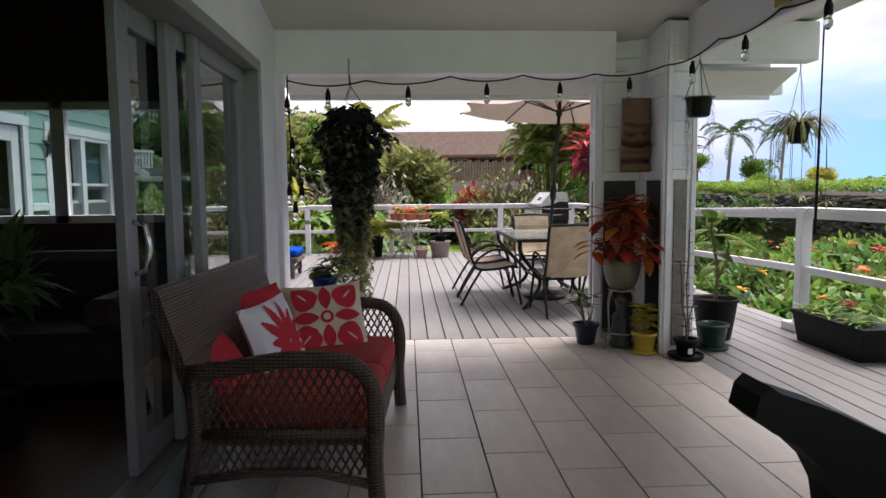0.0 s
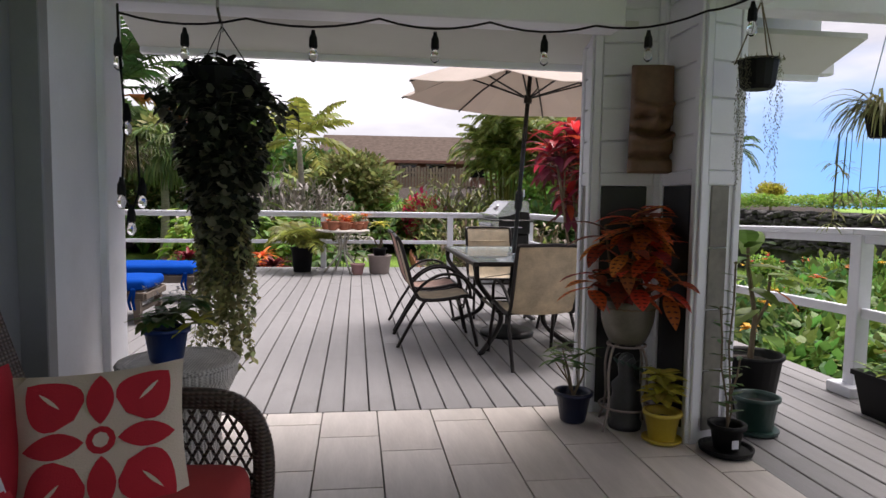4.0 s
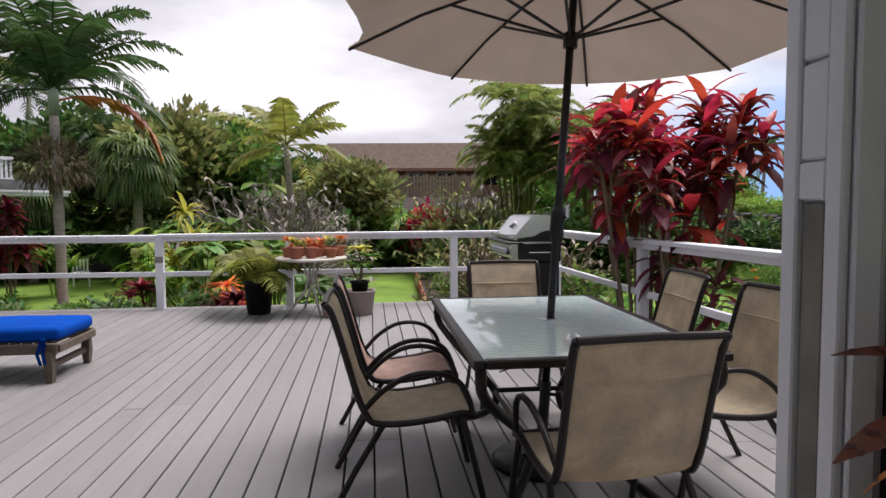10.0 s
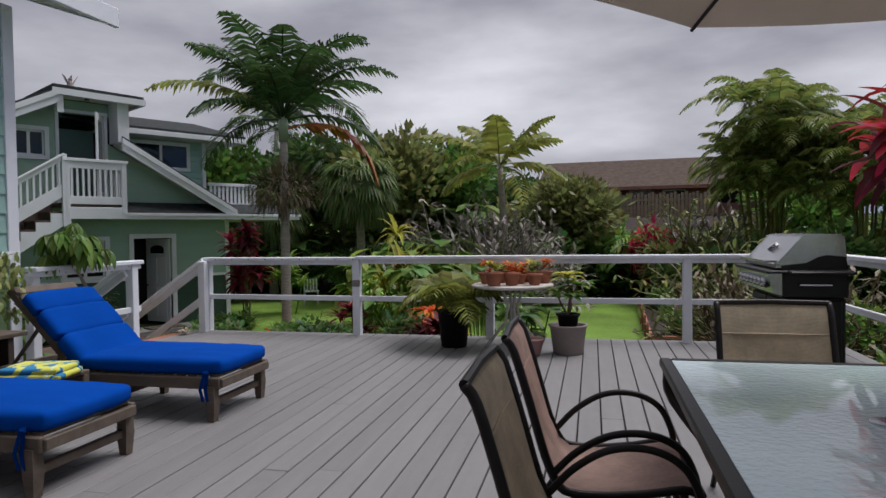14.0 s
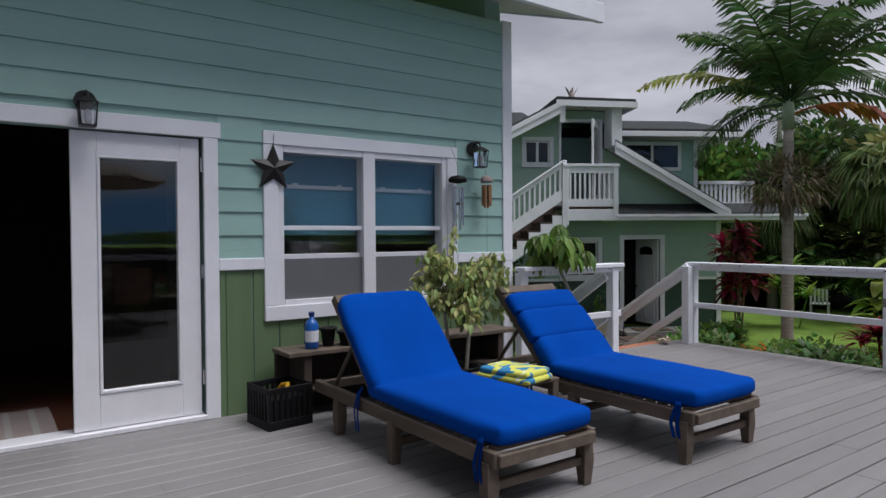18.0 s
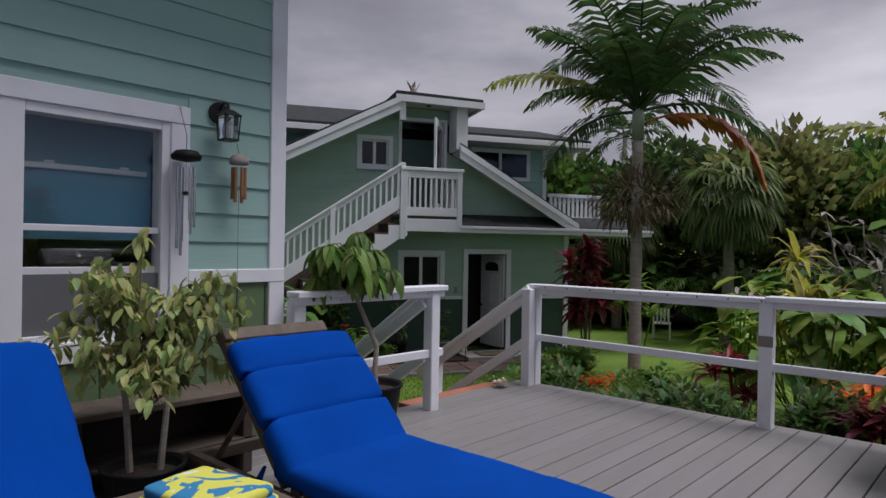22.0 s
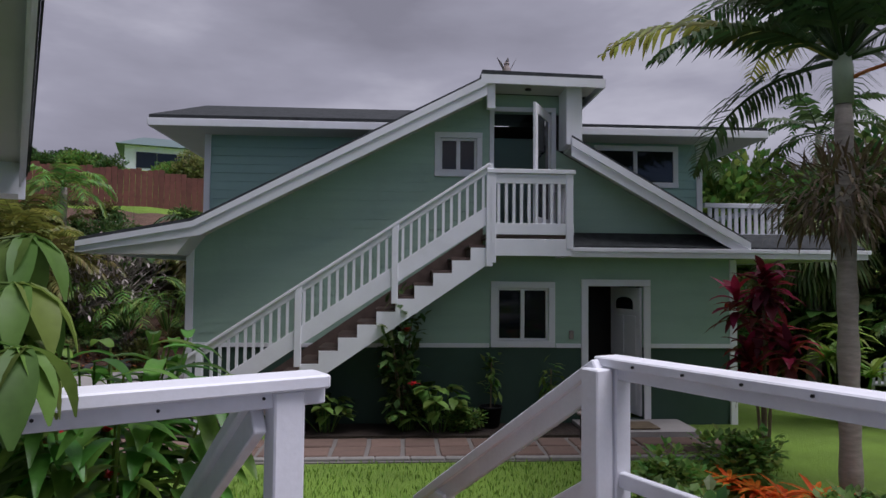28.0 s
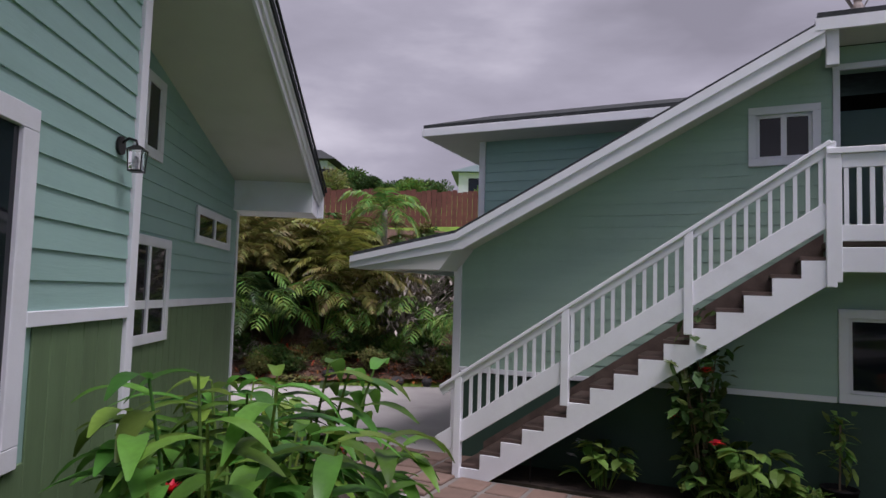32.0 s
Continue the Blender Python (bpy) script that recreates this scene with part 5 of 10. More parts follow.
def outdoor_stairs():
    s = thing("outdoor_stairs", "white outdoor stairs with brown treads climbing to a landing", "stairs", (*GH, 0), GA)
    s.matrix_basis = s.matrix_basis @ Matrix.Diagonal((1.005, 0.82, 1.01, 1))
    n, u0, u1, z0, z1 = 16, 0.50, 4.42, LAWN_Z, 1.93
    run, rise = (u1 - u0) / (n - 1), (z1 - z0) / n
    for i in range(n - 1):
        u, z = u0 + run * i, z0 + rise * (i + 1)
        part("tread", MB().box((u - 0.02, -1.02, z - 0.04), (u + run + 0.02, -0.12, z), 0.004), TREAD, s, "brown wooden tread")
        part("riser", MB().box((u, -1.0, z - rise), (u + 0.018, -0.14, z - 0.04)), TREAD, s)
    top = []
    for i in range(n - 1):
        ta = z0 + rise * (i + 1) - 0.04
        top += [(u0 + run * i, ta), (u0 + run * (i + 1), ta)]
    tz = z0 + rise * (n - 1) - 0.04
    part("stringer", MB().prism([(u0, z0), (u0 + 0.34, z0), (u1, tz + rise - 0.40), (u1, tz)] + top[::-1], -1.07, -1.03, axis=1), WHITE, s, "saw-tooth white stringer")
    part("wall_stringer", MB().prism([(u0, z0), (u0 + 0.34, z0), (u1, tz + rise - 0.40), (u1, z1 + 0.12), (u0, z0 + rise + 0.12)], -0.115, -0.075, axis=1), OLDWOOD, s, "weathered brown stringer against the wall")
    sl = (2.74 - 0.10) / (4.42 - 0.40)
    zt = lambda u: 0.13 + (u - 0.22) * sl
    for h, w, hh in ((0.0, 0.13, 0.04), (-0.06, 0.045, 0.10), (-0.70, 0.045, 0.22)):
        part("hand_rail", MB().beam((0.22, -1.05, zt(0.22) + h), (4.42, -1.05, zt(4.42) + h), w, hh, 0.005), WHITE, s)
    for k in range(34):
        u = 0.62 + k * 0.1125
        if u > 4.38:
            break
        part("baluster", MB().box((u - 0.019, -1.066, zt(u) - 0.66), (u + 0.019, -1.034, zt(u) - 0.02)), WHITE, s)
    for u, zb in ((0.46, LAWN_Z), (1.78, None), (3.10, None), (4.42, 1.45)):
        zb = zt(u) - 1.10 if zb is None else zb
        part("post", MB().box((u - 0.045, -1.11, zb), (u + 0.045, -1.0, zt(u)), 0.005), WHITE, s)
    # landing
    part("landing_floor", MB().box((4.40, -1.06, 1.86), (5.60, -0.01, 1.93), 0.004), TREAD, s)
    part("skirt_board", MB().box((4.40, -1.10, 1.60), (5.58, -1.06, 1.84), 0.004).box((5.56, -1.06, 1.60), (5.60, 0.0, 1.84), 0.004), WHITE, s)
    for lo, hi in (((4.38, -1.13, 2.76), (5.64, -1.0, 2.82)), ((4.40, -1.09, 2.62), (5.60, -1.04, 2.756)), ((4.40, -1.09, 1.90), (5.62, -1.04, 2.06)), ((5.55, -1.035, 2.62), (5.62, -0.02, 2.755)), ((5.53, -0.998, 2.76), (5.64, -0.02, 2.82)), ((5.56, -1.035, 1.92), (5.61, -0.02, 2.06))):
        part("landing_rail", MB().box(lo, hi, 0.004), WHITE, s)
    for k in range(10):
        u = 4.55 + k * 0.108
        part("baluster", MB().box((u - 0.02, -1.085, 2.04), (u + 0.02, -1.045, 2.64)), WHITE, s)
    for k in range(8):
        y = -0.95 + k * 0.118
        part("baluster", MB().box((5.565, y, 2.04), (5.605, y + 0.04, 2.64)), WHITE, s)
    for u in (4.46, 5.56):
        part("post", MB().box((u - 0.05, -1.11, 1.50 if u < 5 else 1.7), (u + 0.05, -1.0, 2.76), 0.005), WHITE, s)


outdoor_stairs()
# ---- plant building ----
def ball(r=1.0):
    while True:
        p = Vector((rnd(-1, 1), rnd(-1, 1), rnd(-1, 1)))
        if 0.02 < p.length < 1:
            return p * r


def foliage(seed, n, rx, ry, rz, leaf, width, shell=0.55, lumps=7, droop=0.35, cz=0.0, simple=False, up=0.25):
    """A crown of single leaves gathered in uneven lumps."""
    random.seed(seed)
    mb = MB()
    cs = []
    for _ in range(lumps):
        p = ball()
        cs.append((Vector((p.x * rx * 0.62, p.y * ry * 0.62, p.z * rz * 0.62 + cz)), rnd(0.32, 0.62)))
    for i in range(n):
        c, s = random.choice(cs)
        d = ball().normalized()
        r = s * (shell + (1 - shell) * random.random())
        p = c + Vector((d.x * rx * r, d.y * ry * r, d.z * rz * r))
        w = (d + Vector((rnd(-0.7, 0.7), rnd(-0.7, 0.7), rnd(-0.4, 0.6) + up))).normalized()
        k = rnd(0.65, 1.25)
        if simple:
            side = w.cross(ball().normalized())
            mb.blade(p, w, leaf * k, width * k, side.normalized() if side.length > 0.1 else Vector((1, 0, 0)))
        else:
            mb.leaf(p, w, leaf * k, width * k, droop, 2)
    return mb


def frond(mb, base, way, length, width, arch=0.9, n=22, stemr=0.012, stem=None, vee=0.5, ragged=0.0, fat=1.15):
    """A feather palm frond: a bent midrib with two rows of leaflets."""
    p, d = Vector(base), Vector(way).normalized()
    s = d.cross(Vector((0, 0, 1)))
    s = s.normalized() if s.length > 0.05 else Vector((1, 0, 0))
    step = length / n
    pts = [p.copy()]
    for i in range(n):
        u = i / n
        d = (d - Vector((0, 0, 1)) * arch * step * (0.35 + u * 1.0) / length * 1.6).normalized()
        p = p + d * step
        pts.append(p.copy())
        if u < 0.14:
            continue
        L = width * (math.sin(math.pi * (0.18 + 0.80 * u)) ** 0.7) * rnd(0.85, 1.1)
        upv = s.cross(d).normalized()
        for sg in (-1, 1):
            if random.random() < ragged:
                continue
            w = (s * sg * 0.85 + d * 0.55 + upv * vee * 0.3 - Vector((0, 0, 1)) * rnd(0.1, 0.45)).normalized()
            q = p + w * L * 0.5
            w2 = (w - Vector((0, 0, 0.5 + vee * 0.3))).normalized()
            side = (d * 0.9 + upv * 0.3).normalized() * (step * 0.62 * fat)
            o = len(mb.v)
            tip = q + w2 * L * 0.5
            mb.v += [tuple(p - side * 0.35), tuple(p + side * 0.35), tuple(q + side * 0.5), tuple(q - side * 0.5), tuple(tip)]
            mb.f += [(o, o + 1, o + 2, o + 3), (o + 3, o + 2, o + 4)]
    (stem or mb).tube(pts[::3] + [pts[-1]], [stemr * (1 - 0.85 * i / (len(pts[::3]))) for i in range(len(pts[::3]))] + [stemr * 0.1], 5)


def rosette(mb, at, n, length, width, up=0.5, droop=0.6, segs=4, spread=1.0, fold=0.2):
    for i in range(n):
        a = 2.399 * i + rnd(-0.25, 0.25)
        e = up * (1 - 0.75 * (i / n)) + rnd(-0.12, 0.12)
        w = Vector((math.cos(a) * spread, math.sin(a) * spread, e + 0.05))
        mb.leaf(Vector(at) + Vector((0, 0, 0.02 * (n - i) / n)), w, length * rnd(0.75, 1.15), width * rnd(0.8, 1.15), droop * rnd(0.6, 1.4), segs, fold)


def pot_profile(r0, r1, h, lip=0.02, wall=0.012):
    return [(r0 * 0.9, 0), (r0, 0.01), (r1, h - lip), (r1 + wall, h - lip), (r1 + wall * 1.1, h), (r1 - wall * 0.3, h), (r1 - wall, h - lip), (r1 * 0.9, h - 0.05), (0.01, h - 0.045)]


def pot(parent, r0, r1, h, material, name="pot", n=22, soil=True, z=0.0, label=""):
    p = part(name, MB().lathe(pot_profile(r0, r1, h), n, (0, 0, z)), material, parent, label, True)
    if soil:
        part("soil", MB().lathe([(r1 * 0.9, z + h - 0.05), (r1 * 0.55, z + h - 0.035), (0.01, z + h - 0.03)], 12), SOIL, parent)
    return p


def stems(mb, at, tops, r=0.012):
    for t in tops:
        a, b = Vector(at), Vector(t)
        m = (a + b) / 2 + Vector((rnd(-0.03, 0.03), rnd(-0.03, 0.03), 0))
        mb.tube([a, m, b], [r, r * 0.8, r * 0.55], 6)


def bend(pts, k=5):
    """Points along a smooth curve through pts."""
    p = [Vector(q) for q in pts]
    p = [p[0] * 2 - p[1]] + p + [p[-1] * 2 - p[-2]]
    out = []
    for a, b, c, d in zip(p, p[1:], p[2:], p[3:]):
        for i in range(k):
            t = i / k
            out.append((b * 2 + (c - a) * t + (a * 2 - b * 5 + c * 4 - d) * t * t + (b * 3 - a - c * 3 + d) * t ** 3) * 0.5)
    return out + [p[-2]]


# ---- lanai things ----
def love_seat():
    s = thing("wicker_loveseat", "brown wicker loveseat with dark red cushions", "sofa", (-0.46, 3.0, 0), -3.4)
    L, x0, x1 = 0.62, -0.38, 0.36
    # frame, seen from the seat: x forward, y along
    part("seat_frame", MB().box((x0 + 0.1, -L, 0.25), (x1, L, 0.31), 0.02).box((x1 - 0.035, -L, 0.16), (x1 + 0.005, L, 0.30), 0.012), WICKER, s)
    bk = MB().prism([(x0 + 0.13, 0.30), (x0 - 0.055, 0.865), (x0 - 0.075, 0.88), (x0 - 0.10, 0.865), (x0 + 0.085, 0.30)], -L - 0.02, L + 0.10, axis=1)
    part("backrest", bk, WICKER, s, "woven brown wicker back")
    for sg in (-1, 1):
        y = sg * (L + 0.015)
        top = [(x0 + 0.05, y, 0.55), (x0 + 0.25, y, 0.575), (0.05, y, 0.60), (0.25, y, 0.595), (0.335, y, 0.55), (0.375, y, 0.47), (0.385, y, 0.36), (0.375, y, 0.2), (0.385, y, 0.0)]
        part("arm_rail", MB().tube(bend(top, 4), 0.034, 12), WICKER, s, "", True)
        part("back_leg", MB().tube([(x0 + 0.06, y, 0.56), (x0 + 0.07, y, 0.3), (x0 - 0.0, y, 0.0)], [0.032, 0.03, 0.022], 9), WICKER, s, "", True)
        part("side_rail", MB().tube([(x0 + 0.08, y, 0.31), (0.37, y, 0.31)], 0.024, 8).tube([(x0 + 0.03, y, 0.12), (-0.1, y, 0.155), (0.15, y, 0.155), (0.375, y, 0.1)], 0.02, 8), WICKER, s, "", True)
        # open lattice above and below the side rail
        lat = MB()
        for z0, z1 in ((0.33, 0.565), (0.145, 0.295)):
            h = z1 - z0
            k = 0
            while True:
                a = x0 + 0.09 + k * 0.036 - h * 0.55
                if a > 0.36:
                    break
                for q in (0, 1):
                    p0, p1 = (a, z0), (a + h * 0.55, z1)
                    if q:
                        p0, p1 = (a + h * 0.55, z0), (a, z1)
                    f = lambda t: (p0[0] + (p1[0] - p0[0]) * t, y, p0[1] + (p1[1] - p0[1]) * t)
                    ts = [t / 6 for t in range(7) if x0 + 0.08 < f(t / 6)[0] < 0.365]
                    if len(ts) > 1:
                        lat.tube([f(ts[0]), f(ts[-1])], 0.0048, 4, False)
                k += 1
        part("lattice", lat, WICKER, s)
    cs = MB()
    for y0, y1 in ((-L + 0.03, 0.005), (0.012, L - 0.03)):
        cushion(cs, (x0 + 0.14, y0, 0.30), (0.37, y1, 0.415), 0.045)
    part("seat_cushion", cs, REDC, s, "dark red seat cushions", True)


def cushion(mb, lo, hi, r, puff=0.02, m=None, n=21, crease=0.005):
    """A stuffed cushion: rounded corners, soft edges, a swelling top and pulled creases."""
    (x0, y0, z0), (x1, y1, z1) = lo, hi
    v, idx = [], {}
    cx, cy, hx, hy, zc, hh = (x0 + x1) / 2, (y0 + y1) / 2, (x1 - x0) / 2, (y1 - y0) / 2, (z0 + z1) / 2, (z1 - z0) / 2
    at = lambda i: math.sin(math.pi / 2 * (2 * i / (n - 1) - 1))
    for k, top in enumerate((False, True)):
        for i in range(n):
            for j in range(n):
                u, w = at(i), at(j)
                c = (abs(u) * abs(w)) ** 7 * r * 0.55
                x = cx + u * hx - math.copysign(c, u) + 0.006 * noise.noise((w * 4, u * 2, x0)) * abs(u) ** 6
                y = cy + w * hy - math.copysign(c, w) + 0.006 * noise.noise((u * 6, w * 2, y0)) * abs(w) ** 6
                d = min((1 - abs(u)) * hx, (1 - abs(w)) * hy, r) / r
                h = math.sqrt(max(0.0, 1 - (1 - d) ** 2))
                pu = puff * ((1 - u * u) * (1 - w * w)) ** 0.45
                cr = crease * (noise.noise((x * 3.0, y * 11.0, k * 5.0 + x0)) + 0.8 * noise.noise((x * 12.0, y * 5.0, k * 3.0 + y0))) * (0.35 + 0.65 * max(abs(u), abs(w)) ** 3)
                z = zc + (1 if top else -1) * (hh * (0.30 + 0.70 * h) + pu) + cr * h
                idx[k, i, j] = len(v)
                v.append((x, y, z))
    f = []
    for i in range(n - 1):
        for j in range(n - 1):
            f.append((idx[1, i, j], idx[1, i + 1, j], idx[1, i + 1, j + 1], idx[1, i, j + 1]))
            f.append((idx[0, i, j], idx[0, i, j + 1], idx[0, i + 1, j + 1], idx[0, i + 1, j]))
    for i in range(n - 1):
        f.append((idx[0, i, 0], idx[0, i + 1, 0], idx[1, i + 1, 0], idx[1, i, 0]))
        f.append((idx[0, i + 1, n - 1], idx[0, i, n - 1], idx[1, i, n - 1], idx[1, i + 1, n - 1]))
        f.append((idx[0, 0, i + 1], idx[0, 0, i], idx[1, 0, i], idx[1, 0, i + 1]))
        f.append((idx[0, n - 1, i], idx[0, n - 1, i + 1], idx[1, n - 1, i + 1], idx[1, n - 1, i]))
    mb.add(v, f, m)


def pillow_mesh(w, t, n=13):
    """A square pillow in its own x-y plane, pinched to its corners."""
    mb, v, idx, f = MB(), [], {}, []
    for k in (0, 1):
        for i in range(n):
            for j in range(n):
                u, q = 2 * i / (n - 1) - 1, 2 * j / (n - 1) - 1
                e = 1 - 0.07 * (1 - q * q) * abs(u) ** 3
                g = 1 - 0.07 * (1 - u * u) * abs(q) ** 3
                h = ((1 - u ** 4) * (1 - q ** 4)) ** 0.5 * t * (0.85 + 0.15 * noise.noise((u * 1.5, q * 1.5, w * 7)))
                idx[k, i, j] = len(v)
                v.append((u * w / 2 * e, q * w / 2 * g, h if k else -h))
    for i in range(n - 1):
        for j in range(n - 1):
            f.append((idx[1, i, j], idx[1, i + 1, j], idx[1, i + 1, j + 1], idx[1, i, j + 1]))
            f.append((idx[0, i, j], idx[0, i, j + 1], idx[0, i + 1, j + 1], idx[0, i + 1, j]))
    return mb.add(v, f)


def pillow_h(x, y, w, t):
    u, q = 2 * x / w, 2 * y / w
    return max(0.0, (1 - min(1, abs(u)) ** 4) * (1 - min(1, abs(q)) ** 4)) ** 0.5 * t * (0.85 + 0.15 * noise.noise((u * 1.5, q * 1.5, w * 7))) + 0.0035


def applique(outline, w, t, n=3):
    """A cloth shape sewn on a pillow: rings of the outline, laid on the swelling face."""
    mb = MB()
    cx = sum(p[0] for p in outline) / len(outline)
    cy = sum(p[1] for p in outline) / len(outline)
    k = len(outline)
    v = []
    for r in range(n + 1):
        s = 1 - r / n
        for x, y in outline:
            a, b = cx + (x - cx) * s, cy + (y - cy) * s
            v.append((a, b, pillow_h(a, b, w, t)))
    f = [(r * k + i, r * k + (i + 1) % k, (r + 1) * k + (i + 1) % k, (r + 1) * k + i) for r in range(n) for i in range(k)]
    return mb.add(v, f)


def petal(ang, r0, r1, wid, heart=False, n=11):
    out = []
    for i in range(n):
        u = i / (n - 1)
        out.append((r0 + (r1 - r0) * u, wid * math.sin(math.pi * u ** (0.65 if heart else 1.0)) ** 0.8))
    for i in range(n - 2, 0, -1):
        u = i / (n - 1)
        out.append((r0 + (r1 - r0) * u, -wid * math.sin(math.pi * u ** (0.65 if heart else 1.0)) ** 0.8))
    c, s = math.cos(ang), math.sin(ang)
    return [(x * c - y * s, x * s + y * c) for x, y in out]


def pillows():
    base = pose(-0.47, 2.99, 0, 0, 0, -3.6)

    def place(name, label, material, w, t, m):
        p = tagged(new(name), label, "pillow", "pillows on the loveseat")
        p.empty_display_size = 0.05
        p.matrix_basis = base @ m
        part("cover", pillow_mesh(w, t), material, p, "", True)
        return p
    def facing(x, y, z, normal, turn):
        """A pose in the room whose z looks along normal, turned about it; given in world places."""
        n = Vector(normal).normalized()
        s = Vector((0, 0, 1)).cross(n).normalized()
        m = Matrix((s, n.cross(s), n)).transposed().to_4x4()
        m.translation = (x, y, z)
        return base.inverted() @ m @ Matrix.Rotation(radians(turn), 4, "Z")
    p = place("flower_pillow", "cream throw pillow with a red quilted flower", CREAM, 0.43, 0.06, facing(-0.43, 3.40, 0.548, (0.20, -0.82, 0.52), 3))
    for i in range(8):
        r0, r1, wd = ((0.040, 0.180, 0.034), (0.088, 0.245, 0.070))[i % 2]
        part("petal", applique(petal(math.pi / 4 * i, r0, r1, wd, i % 2 == 1), 0.43, 0.06), REDF, p)
        if i % 2:
            part("petal_slit", applique([(x, y) for x, y in petal(math.pi / 4 * i, 0.135, 0.205, 0.005)], 0.43, 0.0645), CREAM, p)
    part("flower_heart", applique([(0.036 * math.cos(a * math.pi / 6), 0.036 * math.sin(a * math.pi / 6)) for a in range(12)], 0.43, 0.06), REDF, p)
    part("flower_eye", applique([(0.02 * math.cos(a * math.pi / 4), 0.02 * math.sin(a * math.pi / 4)) for a in range(8)], 0.43, 0.0645), CREAM, p)
    p = place("leaf_pillow", "white throw pillow with a red appliqued leaf", PALE, 0.40, 0.055, facing(-0.62, 2.98, 0.538, (0.90, -0.34, 0.34), 4))
    for a, r, wd in ((86, 0.205, 0.021), (112, 0.225, 0.024), (140, 0.215, 0.025), (170, 0.15, 0.023), (200, 0.14, 0.022), (232, 0.17, 0.03), (262, 0.135, 0.026), (295, 0.145, 0.024), (330, 0.13, 0.02), (5, 0.125, 0.024), (38, 0.14, 0.024), (62, 0.17, 0.024)):
        lobes = petal(radians(a), 0.006, r, wd, False, 15)
        c, s = math.cos(radians(a)), math.sin(radians(a))
        cut = [(x * (1 + (0.07 if k % 2 else -0.03) * min(1, math.hypot(x, y) * 9)), y * (1 + (0.07 if k % 2 else -0.03) * min(1, math.hypot(x, y) * 9))) for k, (x, y) in enumerate(lobes)]
        part("petal", applique([(max(-0.185, min(0.185, x + 0.045)), max(-0.185, min(0.185, y - 0.03))) for x, y in cut], 0.40, 0.055), REDF, p)
    place("red_pillow", "plain red throw pillow", REDF, 0.33, 0.07, facing(-0.80, 2.70, 0.465, (0.80, -0.30, 0.55), 8))
    place("red_pillow", "plain red throw pillow", REDF, 0.40, 0.06, facing(-0.72, 3.30, 0.56, (0.75, -0.45, 0.5), 4))


love_seat()
pillows()


def black_chair():
    c = thing("black_chair", "black padded chair with a curved backrest", "chair", (0.86, 0.42, 0), 0)
    part("seat", MB().box((-0.24, -0.24, 0.43), (0.24, 0.24, 0.50), 0.03), BLACKP, c)
    side = [(-0.464, 0.985), (-0.458, 1.010), (-0.447, 1.021), (-0.435, 1.013), (-0.37, 0.990), (-0.29, 0.952), (-0.20, 0.905), (-0.12, 0.84), (-0.12, 0.62), (-0.22, 0.46), (-0.31, 0.46), (-0.33, 0.70), (-0.355, 0.85), (-0.362, 0.89), (-0.378, 0.92), (-0.41, 0.95), (-0.445, 0.97)]
    for y in (0.15, -0.27):
        part("arm_panel", MB().prism(side, y, y + 0.06, axis=1), BLACKP, c, "curved black padded arm")
    part("backrest", MB().box((-0.02, -0.20, 0.5), (0.05, 0.14, 0.98), 0.03), BLACKP, c, "black padded backrest")
    for x in (-0.2, 0.2):
        for y in (-0.2, 0.2):
            part("leg", MB().tube([(x, y, 0.44), (x * 1.15, y * 1.15, 0.0)], [0.018, 0.014], 8), BLACKM, c)


black_chair()


def string_lights():
    s = thing("string_lights", "black string lights with clear bulbs along the beams", "string lights", (0, 0, 0))
    anchors = [(-0.86, 4.86, 2.060), (-0.28, 4.86, 2.060), (0.35, 4.86, 2.090), (0.9, 4.86, 2.100), (1.45, 4.86, 2.110), (1.88, 4.55, 2.12), (2.04, 4.1, 2.2), (2.04, 3.4, 2.2), (2.04, 2.6, 2.2), (2.04, 1.6, 2.25), (2.04, 0.4, 2.3)]
    line, drops = [], []
    for a, b in zip(anchors, anchors[1:]):
        a, b = Vector(a), Vector(b)
        for i in range(6):
            u = i / 6
            line.append(a.lerp(b, u) - Vector((0, 0, 0.16 * u * (1 - u))))
        drops.append(a.lerp(b, 0.5) - Vector((0, 0, 0.055)))
    line.append(Vector(anchors[-1]))
    part("cable", MB().tube(line, 0.006, 5), BLACKP, s)
    # the slack end hangs down the corner post
    hang = [Vector((-0.86, 4.86, 2.1)), Vector((-0.865, 4.88, 1.9)), Vector((-0.85, 4.9, 1.6)), Vector((-0.87, 4.9, 1.25)), Vector((-0.83, 4.9, 1.12)), Vector((-0.79, 4.9, 1.25)), Vector((-0.80, 4.9, 1.5))]
    part("cable", MB().tube(hang, 0.006, 5), BLACKP, s)
    drops += [p + Vector((0.0, 0, 0.05)) for p in hang[1:-1]]
    for p in drops:
        d = Vector((rnd(-0.01, 0.01), rnd(-0.01, 0.01), 0))
        so = part("socket", MB().lathe([(0.008, 0.0), (0.012, -0.02), (0.019, -0.035), (0.021, -0.075), (0.019, -0.085)][::-1], 10, p + d), BLACKP, s)
        part("bulb", MB().lathe([(0.012, -0.085), (0.018, -0.1), (0.023, -0.118), (0.02, -0.14), (0.006, -0.152)][::-1], 10, p + d), BULB, so, "clear bulb", True)


string_lights()


